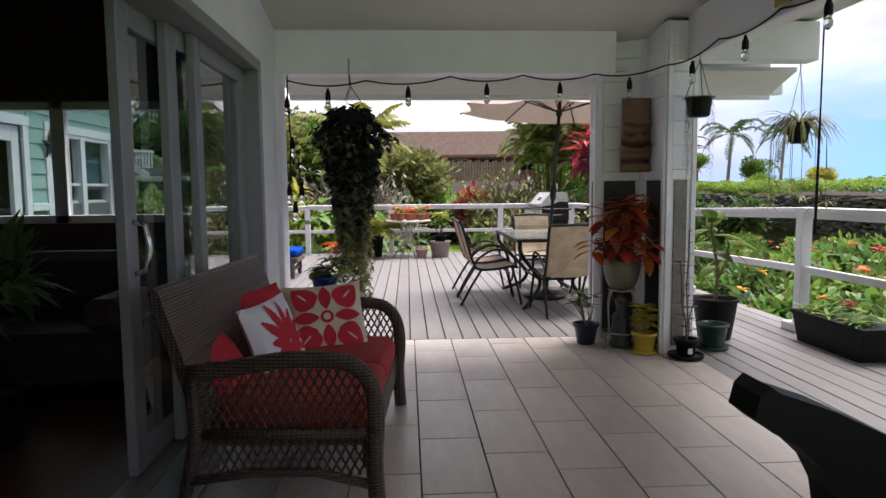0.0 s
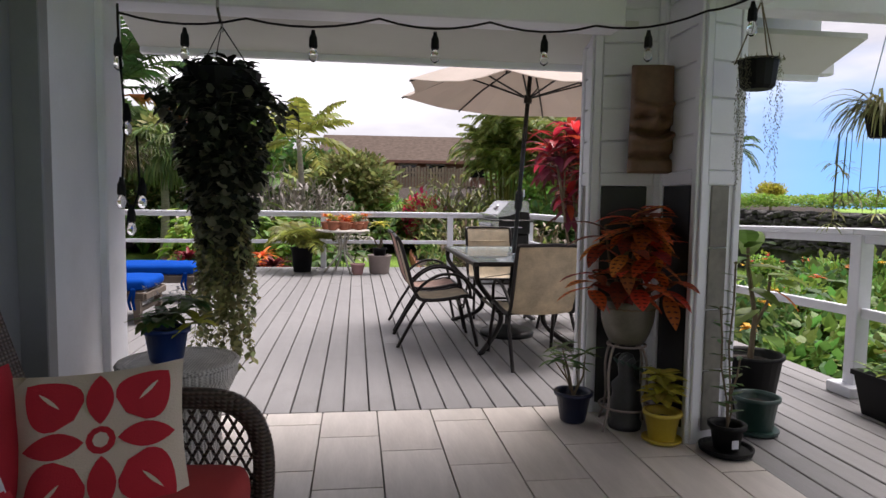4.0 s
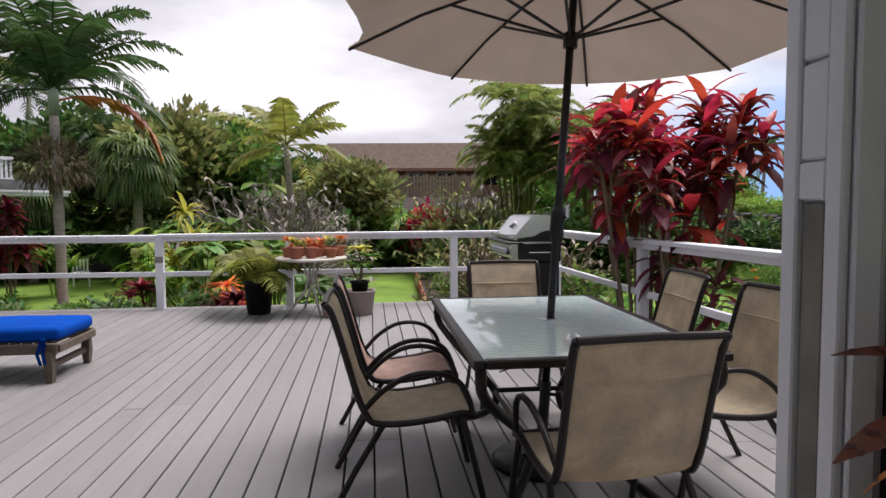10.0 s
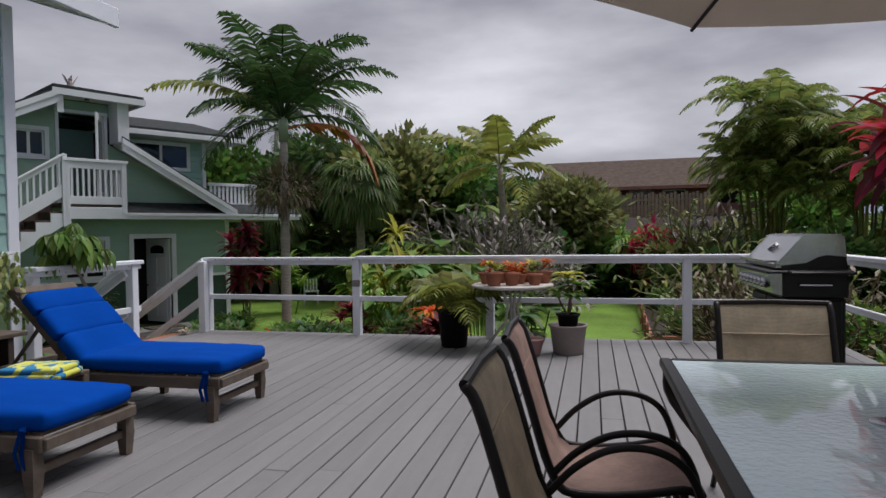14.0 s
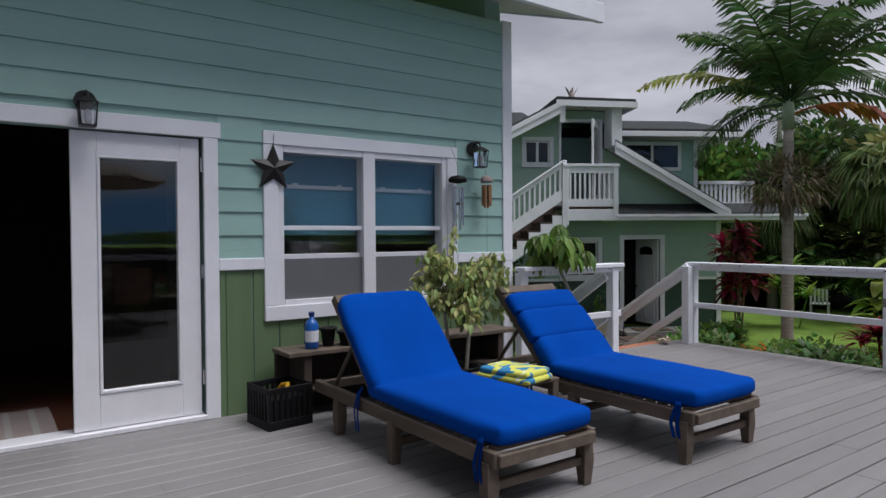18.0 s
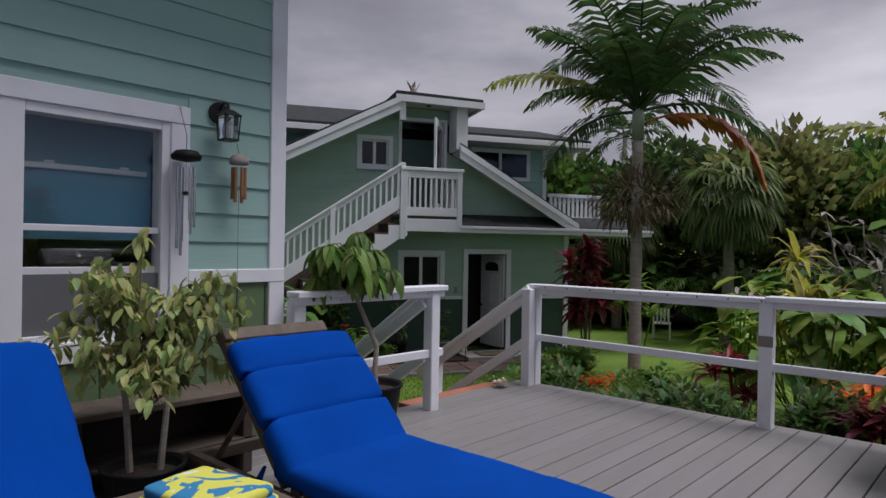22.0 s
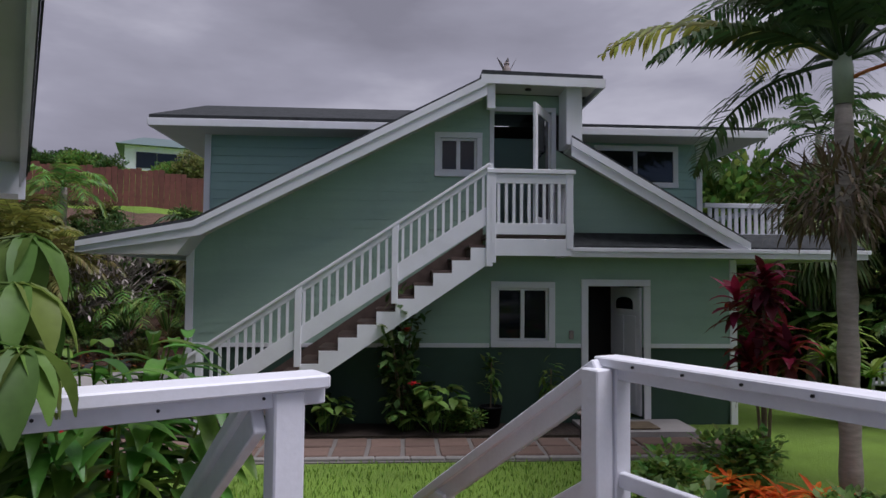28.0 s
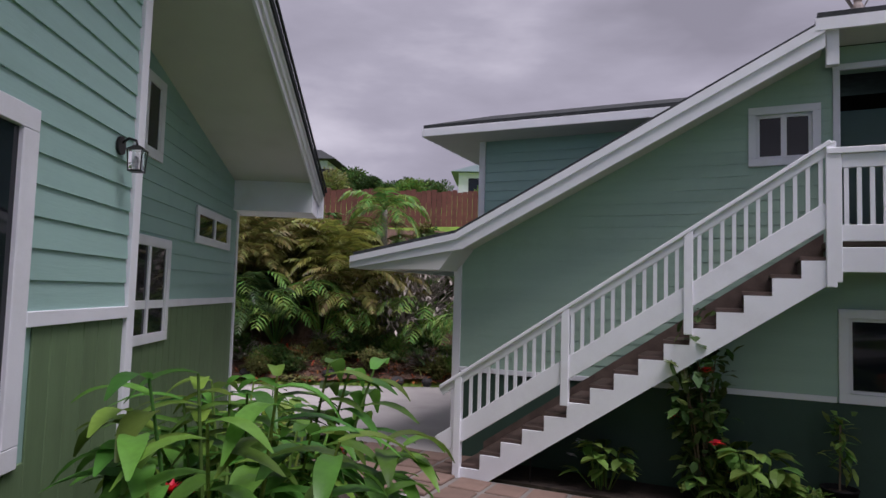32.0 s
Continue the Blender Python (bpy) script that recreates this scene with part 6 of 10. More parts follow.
def hanging_ivy():
    h = thing("hanging_ivy", "large dark ivy spilling from a hanging basket", "hanging plant", (-0.40, 4.90, -0.06))
    part("hook", MB().tube([(0.0, -0.03, 2.26), (0.0, -0.09, 2.27), (0.0, -0.1, 2.15), (0, -0.04, 2.1), (0, 0, 2.11), (0.0, 0, 2.06)], 0.008, 6), CHROME, h)
    for a in (0, 2.1, 4.2):
        part("wire", MB().tube([(0, 0, 2.09), (0.15 * math.cos(a), 0.15 * math.sin(a), 1.86)], 0.003, 4), BLACKM, h)
    part("basket", MB().lathe([(0.08, 1.68), (0.15, 1.72), (0.18, 1.84), (0.185, 1.87), (0.17, 1.87), (0.02, 1.85)], 16), BLACKP, h)
    random.seed(11)
    mb, tr, dk = MB(), MB(), MB()
    for i in range(3600):
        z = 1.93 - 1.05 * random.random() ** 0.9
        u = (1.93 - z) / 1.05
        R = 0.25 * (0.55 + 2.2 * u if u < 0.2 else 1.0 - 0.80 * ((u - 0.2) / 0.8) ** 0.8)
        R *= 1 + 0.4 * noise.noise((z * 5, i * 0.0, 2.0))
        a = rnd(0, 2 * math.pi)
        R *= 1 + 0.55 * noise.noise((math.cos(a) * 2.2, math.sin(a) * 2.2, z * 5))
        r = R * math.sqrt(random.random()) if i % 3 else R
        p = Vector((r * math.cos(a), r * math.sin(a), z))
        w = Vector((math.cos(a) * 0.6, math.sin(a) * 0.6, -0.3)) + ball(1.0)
        # the shade-coloured twin grows likelier towards the top
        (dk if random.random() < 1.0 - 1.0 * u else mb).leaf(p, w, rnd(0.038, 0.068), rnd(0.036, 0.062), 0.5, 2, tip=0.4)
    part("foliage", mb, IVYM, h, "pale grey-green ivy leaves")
    part("foliage", dk, IVYD, h, "ivy leaves darkened for shade, thickest near the top")
    for i in range(70):
        a, r = rnd(0, 6.28), rnd(0.03, 0.19)
        x, y, z = r * math.cos(a) * 0.8, r * math.sin(a) * 0.8, rnd(0.95, 1.2)
        zb = rnd(0.40, 0.85)
        pts = []
        while z > zb:
            pts.append((x, y, z))
            tr.leaf((x, y, z), (rnd(-1, 1), rnd(-1, 1), -0.3), rnd(0.026, 0.046), rnd(0.024, 0.036), 0.5, 2)
            x += rnd(-0.012, 0.012)
            y += rnd(-0.012, 0.012)
            z -= 0.022
        if len(pts) > 2:
            tr.tube(pts, 0.0018, 3, False)
    part("trailing_vine", tr, VARIEG, h, "pale trailing vines")


hanging_ivy()


def string_basket():
    h = thing("hanging_basket", "small hanging basket of trailing string succulents", "hanging plant", (2.05, 4.39, 0))
    part("hook", MB().tube([(0, 0, 2.18), (0, 0, 2.12)], 0.006, 6), CHROME, h)
    for a in (0.3, 2.4, 4.5):
        part("wire", MB().tube([(0, 0, 2.13), (0.1 * math.cos(a), 0.1 * math.sin(a), 1.86)], 0.0035, 4), STEM, h)
    part("basket", MB().lathe([(0.06, 1.735), (0.075, 1.75), (0.085, 1.85), (0.09, 1.87), (0.08, 1.87), (0.01, 1.84)], 14), BLACKP, h)
    random.seed(5)
    mb = MB()
    for i in range(34):
        a = rnd(-0.6, 0.6) + (3.14 if i % 3 else 0.0)
        x, y, z = 0.088 * math.cos(a), 0.088 * math.sin(a), 1.87
        zb = rnd(1.30, 1.78) if i % 4 else rnd(1.25, 1.4)
        while z > zb:
            mb.leaf((x, y, z), (rnd(-1, 1), rnd(-1, 1), -0.4), 0.014, 0.011, 0.3, 1)
            z -= rnd(0.011, 0.02)
            x += rnd(-0.005, 0.005)
            y += rnd(-0.005, 0.005)
    for i in range(260):
        a, r = rnd(0, 6.28), 0.11 * math.sqrt(random.random())
        mb.leaf((r * math.cos(a), r * math.sin(a), 1.86), (rnd(-1, 1), rnd(-1, 1), 0.6), 0.025, 0.014, 0.3, 1)
    part("foliage", mb, IVYM, h)


string_basket()


def spider_plant():
    h = thing("hanging_spider_plant", "pale spider plant arching from a hanging pot", "hanging plant", (2.96, 4.70, 0))
    part("hook", MB().tube([(0, 0, 2.17), (0, 0, 2.12)], 0.007, 6), CHROME, h)
    for a in (0.3, 2.4, 4.5):
        part("wire", MB().tube([(0, 0, 2.12), (0.07 * math.cos(a), 0.07 * math.sin(a), 1.72)], 0.003, 4), CHROME, h)
    part("pot", MB().lathe([(0.05, 1.57), (0.06, 1.58), (0.085, 1.70), (0.09, 1.72), (0.08, 1.72), (0.01, 1.70)], 14), BLACKP, h)
    random.seed(8)
    mb, m2 = MB(), MB()
    for i in range(130):
        a = rnd(0, 6.28)
        mb.leaf((0.03 * math.cos(a), 0.03 * math.sin(a), 1.71), (math.cos(a), math.sin(a), rnd(0.3, 2.2)), rnd(0.20, 0.37), 0.014, rnd(1.6, 3.4), 6, 0.3)
    for k in range(13):
        a = rnd(0, 6.28)
        x, y = 0.17 * math.cos(a), 0.22 * math.sin(a)
        zb = rnd(1.05, 1.45)
        mb.tube([(0, 0, 1.72), (x * 0.6, y * 0.6, 1.75), (x, y, 1.6), (x * 1.05, y * 1.05, zb)], 0.0022, 4)
        rosette(mb, (x * 1.05, y * 1.05, zb), 9, 0.11, 0.012, 0.4, 1.2, 3)
    part("foliage", mb, VARIEG, h, "green and cream striped leaves")


spider_plant()


def rope():
    r = thing("hanging_rope", "thin black pole hanging from the eave", "pole", (2.24, 3.33, 0))
    part("line", MB().tube([(0.0, 0.0, 2.50), (0.0, 0.0, 1.6)], 0.005, 6), BLACKP, r)
    part("grip", MB().tube([(0.0, 0.0, 1.6), (-0.003, 0.0, 0.98)], [0.006, 0.008], 8), BLACKP, r)


def wood_sign():
    s = thing("wooden_sign", "small yellow wooden sign hanging from the beam", "sign", (2.03, 3.35, 2.30))
    part("board", MB().box((-0.006, -0.09, -0.09), (0.006, 0.09, 0.09), 0.004), CREAMPAINT, s)
    part("mark", MB().box((-0.009, -0.045, -0.01), (-0.0062, 0.03, 0.006)), STEM, s)


rope()
wood_sign()


def carved_mask():
    """The carved wooden wall mask on the column's chamfer, a plain relief."""
    d = Vector((1.0, -0.12, 0)).normalized()
    n = Vector((d.y, -d.x, 0))
    m = Matrix((d, Vector((0, 0, 1)), n)).transposed().to_4x4()
    m.translation = Vector((1.797, 4.925, 1.655))
    mb, nx, ny = MB(), 25, 61
    v, f = [], []
    for j in range(ny):
        for i in range(nx):
            u, w = 2 * i / (nx - 1) - 1, 2 * j / (ny - 1) - 1
            x, y = u * 0.115 * (1 - 0.05 * w), w * 0.285
            h = 0.06 * math.sqrt(max(0, 1 - u * u * 0.8))
            brow = math.exp(-((w - 0.16 - 0.12 * abs(u)) / 0.05) ** 2)
            eye = math.exp(-((w - 0.05) / 0.05) ** 2) * math.exp(-((abs(u) - 0.5) / 0.25) ** 2)
            nose = math.exp(-((w - 0.0) / 0.16) ** 2) * math.exp(-(u / 0.22) ** 2)
            mouth = math.exp(-((w + 0.30 - 0.16 * u * u) / 0.045) ** 2)
            lip = math.exp(-((w + 0.42 - 0.16 * u * u) / 0.05) ** 2)
            chin = math.exp(-((w + 0.68) / 0.05) ** 2)
            h += 0.040 * brow - 0.062 * eye + 0.055 * nose - 0.066 * mouth + 0.042 * lip - 0.05 * chin
            if j in (0, ny - 1) or i in (0, nx - 1):
                h = 0.0
            v.append((x, y, h))
    for j in range(ny - 1):
        for i in range(nx - 1):
            a = j * nx + i
            f.append((a, a + 1, a + nx + 1, a + nx))
    mb.add(v, f).box((-0.11, -0.28, -0.012), (0.11, 0.28, 0.002))
    ob = part("carved_mask", mb, CARVED, None, "", True)
    tagged(ob, "tall brown carved wooden mask across the column corner", "carving")
    ob.matrix_basis = m


carved_mask()


def croton():
    c = thing("croton_plant", "orange and dark croton in a khaki pot on a wire stand", "potted plant", (1.69, 4.89, 0))
    for k in range(4):
        a = 0.5 + k * math.pi / 2
        ca, sa = math.cos(a), math.sin(a)
        part("stand_leg", MB().tube(bend([(0.17 * ca, 0.17 * sa, 0.0), (0.13 * ca, 0.13 * sa, 0.14), (0.14 * ca, 0.14 * sa, 0.32), (0.11 * ca, 0.11 * sa, 0.44), (0.06 * ca, 0.06 * sa, 0.46)], 4), 0.007, 6), GREYPOT, c, "pale bent wire", True)
    for r, z in ((0.135, 0.12), (0.10, 0.452)):
        part("stand_ring", MB().tube([(r * math.cos(k * 0.2618), r * math.sin(k * 0.2618), z) for k in range(25)], 0.006, 6), GREYPOT, c, "", True)
    lf = MB()
    for k in range(7):
        for sg in (-1, 1):
            lf.leaf((-0.13 + 0.035 * k, -0.15, 0.42 - 0.014 * k), (0.4, -0.25 * sg, 0.5 * sg), 0.045, 0.034, 0.2, 3)
    part("leaf_ornament", lf, GREENPOT, c, "grey-green metal leaf on the stand")
    part("pot", MB().lathe([(0.075, 0.46), (0.09, 0.465), (0.118, 0.52), (0.136, 0.58), (0.143, 0.65), (0.146, 0.66), (0.146, 0.69), (0.140, 0.695), (0.134, 0.69), (0.128, 0.65), (0.01, 0.65)], 32), CERAM, c, "khaki ceramic pot", True)
    part("rope_band", MB().tube([(0.145 * math.cos(k * 0.1309), 0.145 * math.sin(k * 0.1309), 0.655 + 0.004 * (k % 2)) for k in range(49)], 0.005, 6), STEM, c)
    random.seed(21)
    sm, a1, a2, vn = MB(), MB(), MB(), MB()
    tops = [(rnd(-0.22, 0.16), rnd(-0.24, 0.06), rnd(0.90, 1.20)) for _ in range(10)] + [(-0.24, -0.1, 0.86), (0.12, -0.2, 0.84), (-0.05, -0.22, 0.88)]
    stems(sm, (0, 0, 0.65), tops, 0.010)
    part("stem", sm, STEM, c)
    for t in tops:
        for i in range(9):
            a = 2.399 * i + rnd(-0.5, 0.5)
            u = i / 9
            p = Vector(t) - Vector((0, 0, 0.13 * u))
            w = Vector((math.cos(a), math.sin(a) - 0.15, rnd(0.0, 0.6) - 0.8 * u)).normalized()
            L, W = rnd(0.15, 0.23), rnd(0.070, 0.100)
            side = w.cross(Vector((0, 0, 1))).normalized()
            up = side.cross(w)
            dr = rnd(0.3, 0.9)
            lit = random.random() < 0.62
            (a1 if lit else a2).leaf(p, w, L, W, dr, 6, 0.16, tip=0.05)
            # dark markings follow the blade as it droops
            d, q, step = w.copy(), p.copy(), L / 6
            for k in range(6):
                d = (d - Vector((0, 0, 1)) * dr / 6).normalized()
                q = q + d * step
                if k < 5:
                    n = side.cross(d).normalized()
                    hw = W * 0.5 * math.sin(math.pi * min(1, 0.12 + (k + 1) / 6 * 0.9)) ** 0.8
                    for sg in (-1, 1):
                        for h in (0.0013, -0.0013):
                            vn.blade(q + n * h + side * sg * 0.003, (side * sg + d * 0.35 + n * 0.16).normalized(), hw * 0.80, step * 0.42, d)
    part("foliage", a1, CROTON, c, "orange croton leaves", True)
    part("foliage", a2, CROTOND, c, "dark red croton leaves", True)
    tagged(part("leaf_mark", vn, CROTV, c), kind="stuff")
    st = part("stone_figurine", MB().lathe([(0.085, 0.0), (0.09, 0.03), (0.075, 0.05), (0.085, 0.11), (0.07, 0.19), (0.078, 0.24), (0.04, 0.28), (0.045, 0.32), (0.05, 0.36), (0.03, 0.40), (0.004, 0.41)], 18), STATUE, None, "", True)
    tagged(st, "small dark stone figurine under the plant stand", "figurine")
    st.matrix_basis = pose(1.69, 4.88, 0.0)


croton()


def small_pots():
    c = thing("potted_plant", "small dark plant in a navy pot", "potted plant", (1.44, 5.00, 0))
    pot(c, 0.07, 0.095, 0.17, NAVYPOT)
    random.seed(3)
    f, s = MB(), MB()
    tops = [(rnd(-0.09, 0.09), rnd(-0.09, 0.09), rnd(0.28, 0.42)) for _ in range(6)]
    stems(s, (0, 0, 0.14), tops, 0.006)
    for t in tops:
        rosette(f, t, 7, 0.11, 0.035, 0.4, 0.7, 3)
    part("stem", s, STEM, c)
    part("foliage", f, LEAFD, c)
    c = thing("potted_plant", "yellow croton in a yellow glazed pot", "potted plant", (1.795, 4.66, 0))
    pot(c, 0.065, 0.085, 0.16, YELPOT)
    part("saucer", MB().lathe([(0.08, 0), (0.10, 0.012), (0.10, 0.022), (0.08, 0.018), (0.01, 0.018)], 20), YELPOT, c)
    f = MB()
    for i in range(7):
        rosette(f, (rnd(-0.08, 0.08), rnd(-0.10, 0.06), rnd(0.20, 0.36)), 9, 0.115, 0.06, 0.6, 0.7, 4)
    part("foliage", f, LEAFY, c)
    c = thing("potted_plant", "tall zigzag plant in a black pot on a saucer", "potted plant", (2.04, 4.48, 0))
    pot(c, 0.06, 0.078, 0.13, BLACKP, z=0.02)
    part("saucer", MB().lathe([(0.10, 0), (0.125, 0.015), (0.13, 0.035), (0.12, 0.035), (0.11, 0.02), (0.01, 0.02)], 20), BLACKP, c)
    part("plant_label", MB().box((-0.02, -0.085, 0.05), (0.012, -0.08, 0.09)), PALE, c)
    s, f = MB(), MB()
    for dx, dy, h in ((0.0, 0.0, 0.82), (-0.05, 0.03, 0.6), (0.06, 0.02, 0.34)):
        pts = [(dx * u + 0.01 * math.sin(9 * u), dy * u, 0.12 + h * u) for u in (0, 0.25, 0.5, 0.75, 1)]
        s.tube(pts, 0.005, 5)
        k = 0
        z = 0.2
        while z < 0.12 + h:
            u = (z - 0.12) / h
            a = 2.2 * k
            f.leaf((dx * u, dy * u, z), (math.cos(a), math.sin(a), 0.35), 0.075, 0.032, 0.3, 2)
            k += 1
            z += 0.028
    part("stem", s, STEM, c)
    part("foliage", f, LEAFD, c)
    c = thing("potted_plant", "dark green glazed pot on the deck", "potted plant", (2.36, 4.74, 0))
    pot(c, 0.085, 0.11, 0.2, GREENPOT)
    part("saucer", MB().lathe([(0.10, 0), (0.12, 0.012), (0.12, 0.026), (0.01, 0.02)], 20), GREENPOT, c)
    c = thing("potted_fig", "fiddle leaf plant in a large black nursery pot", "potted plant", (2.55, 5.10, 0))
    pot(c, 0.13, 0.175, 0.34, BLACKP)
    random.seed(31)
    s, f, o = MB(), MB(), MB()
    s.tube([(0, 0, 0.3), (0.02, 0, 0.55), (-0.03, 0.02, 0.85), (-0.05, 0.0, 1.0)], [0.018, 0.015, 0.012, 0.008], 8)
    s.tube([(0, 0, 0.45), (0.08, -0.02, 0.65), (0.1, 0, 0.8)], 0.009, 6)
    for p, w, L, W in (((-0.05, 0, 0.98), (-0.5, -0.6, 0.8), 0.22, 0.13), ((-0.05, 0, 0.96), (0.1, -0.8, 0.5), 0.22, 0.13), ((-0.05, 0, 0.92), (0.6, 0.5, 1.0), 0.24, 0.14), ((-0.04, 0, 0.90), (-0.9, -0.2, 0.1), 0.22, 0.13), ((-0.04, 0, 0.72), (0.4, -0.8, 0.0), 0.22, 0.14), ((-0.04, 0, 0.85), (0.9, -0.5, 0.2), 0.28, 0.17), ((-0.03, 0, 0.78), (-0.8, 0.5, 0.2), 0.25, 0.16),
                      ((0.1, 0, 0.8), (1.0, -0.2, 0.1), 0.24, 0.15), ((0.1, 0, 0.76), (0.2, -1, 0.3), 0.22, 0.14), ((0.02, 0, 0.6), (-0.9, -0.3, -0.1), 0.22, 0.14), ((0, 0, 0.45), (0.8, 0.2, 0.0), 0.26, 0.2)):
        f.leaf(p, w, L, W, 0.7, 5, 0.18)
    o.leaf((0.09, 0, 0.72), (1, -0.3, -0.1), 0.22, 0.08, 1.0, 4)
    part("stem", s, STEM, c)
    part("foliage", f, LEAFM, c)
    part("dry_leaf", o, FLOWO, c, "orange dying leaf")
    # planter box beside the rail
    c = thing("planter_box", "long black plastic planter with green herbs", "planter", (3.31, 4.60, 0))
    tr = MB()
    for z0, z1, k0, k1 in ((0.0, 0.22, 0.86, 0.99), (0.22, 0.25, 1.04, 1.04)):
        v = [(sx * 0.15 * k, sy * 0.42 * k, z) for z, k in ((z0, k0), (z1, k1)) for sx, sy in ((-1, -1), (1, -1), (1, 1), (-1, 1))]
        tr.add(v, [(0, 1, 5, 4), (1, 2, 6, 5), (2, 3, 7, 6), (3, 0, 4, 7), (3, 2, 1, 0)] + ([(4, 5, 6, 7)] if z0 else []))
    part("box", tr, BLACKP, c)
    f, g = MB(), MB()
    for i in range(20):
        rosette(g if i % 4 == 0 else f, (rnd(-0.1, 0.1), rnd(-0.36, 0.36), 0.25), 9, rnd(0.08, 0.15), 0.03, 0.7, 0.6, 3)
    part("foliage", f, LEAFM, c)
    part("foliage", g, LEAFL, c)
    # side table with a blue pot
    t = thing("wicker_side_table", "round pale wicker side table", "table", (-0.53, 4.54, 0))
    part("table_body", MB().lathe([(0.17, 0.0), (0.19, 0.03), (0.17, 0.2), (0.20, 0.33), (0.235, 0.40), (0.25, 0.435), (0.25, 0.475), (0.235, 0.495), (0.19, 0.485), (0.01, 0.485)], 32), WICKERW, t, "", True)
    part("rim", MB().tube([(0.245 * math.cos(a / 24 * 6.2832), 0.245 * math.sin(a / 24 * 6.2832), 0.485) for a in range(25)], 0.014, 6), WICKERW, t, "", True)
    c = thing("blue_potted_plant", "leafy plant with white flowers in a blue pot", "potted plant", (-0.58, 4.54, 0.492))
    pot(c, 0.07, 0.09, 0.15, BLUEPOT)
    f, w, y = MB(), MB(), MB()
    for i in range(9):
        rosette(f, (rnd(-0.1, 0.1), rnd(-0.1, 0.1), rnd(0.14, 0.26)), 9, 0.10, 0.055, 0.5, 0.9, 3)
    for i in range(10):
        rosette(w, (rnd(-0.1, 0.1), rnd(-0.1, 0.1), rnd(0.25, 0.31)), 5, 0.02, 0.014, 0.5, 0.2, 2)
    rosette(y, (0.13, 0.0, 0.16), 10, 0.13, 0.05, 0.7, 0.8, 3)
    part("foliage", f, LEAFD, c)
    part("flower", w, PALE, c)
    part("foliage", y, LEAFY, c)
    # things inside the room; the sofa's near-black carries the dimness
    c = thing("room_sofa", "dark sofa inside the living room", "sofa", (-2.7, 4.15, 0))
    part("seat", MB().box((-1.0, -0.4, 0.1), (1.0, 0.4, 0.42), 0.05), DARKIN, c)
    part("backrest", MB().box((-1.0, 0.22, 0.42), (1.0, 0.45, 0.85), 0.06), DARKIN, c)
    part("arm", MB().box((0.8, -0.4, 0.42), (1.02, 0.22, 0.62), 0.05), TEAKD, c)
    c = thing("room_plant", "dark houseplant inside the living room", "potted plant", (-2.0, 3.1, 0))
    pot(c, 0.1, 0.14, 0.3, BLACKP)
    part("stem", MB().tube([(0, 0, 0.28), (0.02, 0, 0.7)], 0.015, 6), STEM, c)
    part("foliage", foliage(9, 160, 0.32, 0.32, 0.25, 0.18, 0.06, cz=0.85), LEAFD, c)


small_pots()


# ---- dining set ----
def dining_chair(label, sling, at, rz, group="chairs round the patio table"):
    """A sling chair: x forward, y across."""
    c = thing("dining_chair", label, "chair", at, rz, group)
    W = 0.247
    prof = [(-0.30, 0.90), (-0.27, 0.855), (-0.22, 0.69), (-0.17, 0.51), (-0.13, 0.42), (-0.09, 0.39), (0.02, 0.385), (0.16, 0.40), (0.27, 0.42), (0.33, 0.405)]
    for sg in (-1, 1):
        y = sg * W
        part("side_rail", MB().tube(bend([(x, y, z) for x, z in prof], 3), 0.015, 8), BRONZE, c, "", True)
        part("arm", MB().tube(bend([(-0.145, y, 0.45), (-0.06, y * 1.05, 0.535), (0.05, y * 1.09, 0.595), (0.17, y * 1.09, 0.60), (0.26, y * 1.06, 0.555), (0.305, y * 1.02, 0.47), (0.315, y, 0.40)]), 0.0125, 8), BRONZE, c, "", True)
        part("front_leg", MB().tube([(0.27, y, 0.41), (0.325, y * 1.05, 0.2), (0.37, y * 1.08, 0.0)], 0.014, 8), BRONZE, c)
        part("back_leg", MB().tube([(-0.06, y, 0.39), (-0.18, y * 1.04, 0.2), (-0.29, y * 1.08, 0.0)], 0.014, 8), BRONZE, c)
    part("cross_bar", MB().tube([(-0.30, -W, 0.90), (-0.305, 0, 0.905), (-0.30, W, 0.90)], 0.0135, 8), BRONZE, c)
    part("cross_bar", MB().tube([(0.33, -W, 0.405), (0.33, W, 0.405)], 0.012, 8), BRONZE, c)
    part("cross_bar", MB().tube([(0.24, -W, 0.345), (0.24, W, 0.345)], 0.010, 8), BRONZE, c)
    n = len(prof)
    cl = MB()
    v = []
    for k, (x, z) in enumerate(prof):
        for j in range(7):
            u = j / 6 * 2 - 1
            sag = 0.018 * (1 - u * u) * (1 if 1 < k < n - 1 else 0.3)
            nx, nz = (0.9, 0.25) if k < 4 else (0.1, 1.0)
            v.append((x - sag * nx * (1 if k < 4 else 0.2), u * (W - 0.008), z - sag * (nz if k >= 4 else 0.2) + 0.004))
    m = len(v)
    v += [(x - 0.003, y, z - 0.004) for x, y, z in v]
    f = [(a * 7 + j, a * 7 + j + 1, (a + 1) * 7 + j + 1, (a + 1) * 7 + j) for a in range(n - 1) for j in range(6)]
    f += [tuple(m + i for i in q[::-1]) for q in f]
    part("sling", cl.add(v, f), sling, c, "stretched sling seat and back", True)
    part("sling_seam", MB().tube([(-0.243, -W + 0.02, 0.76), (-0.25, 0, 0.76), (-0.243, W - 0.02, 0.76)], 0.004, 4), sling, c)
    return c


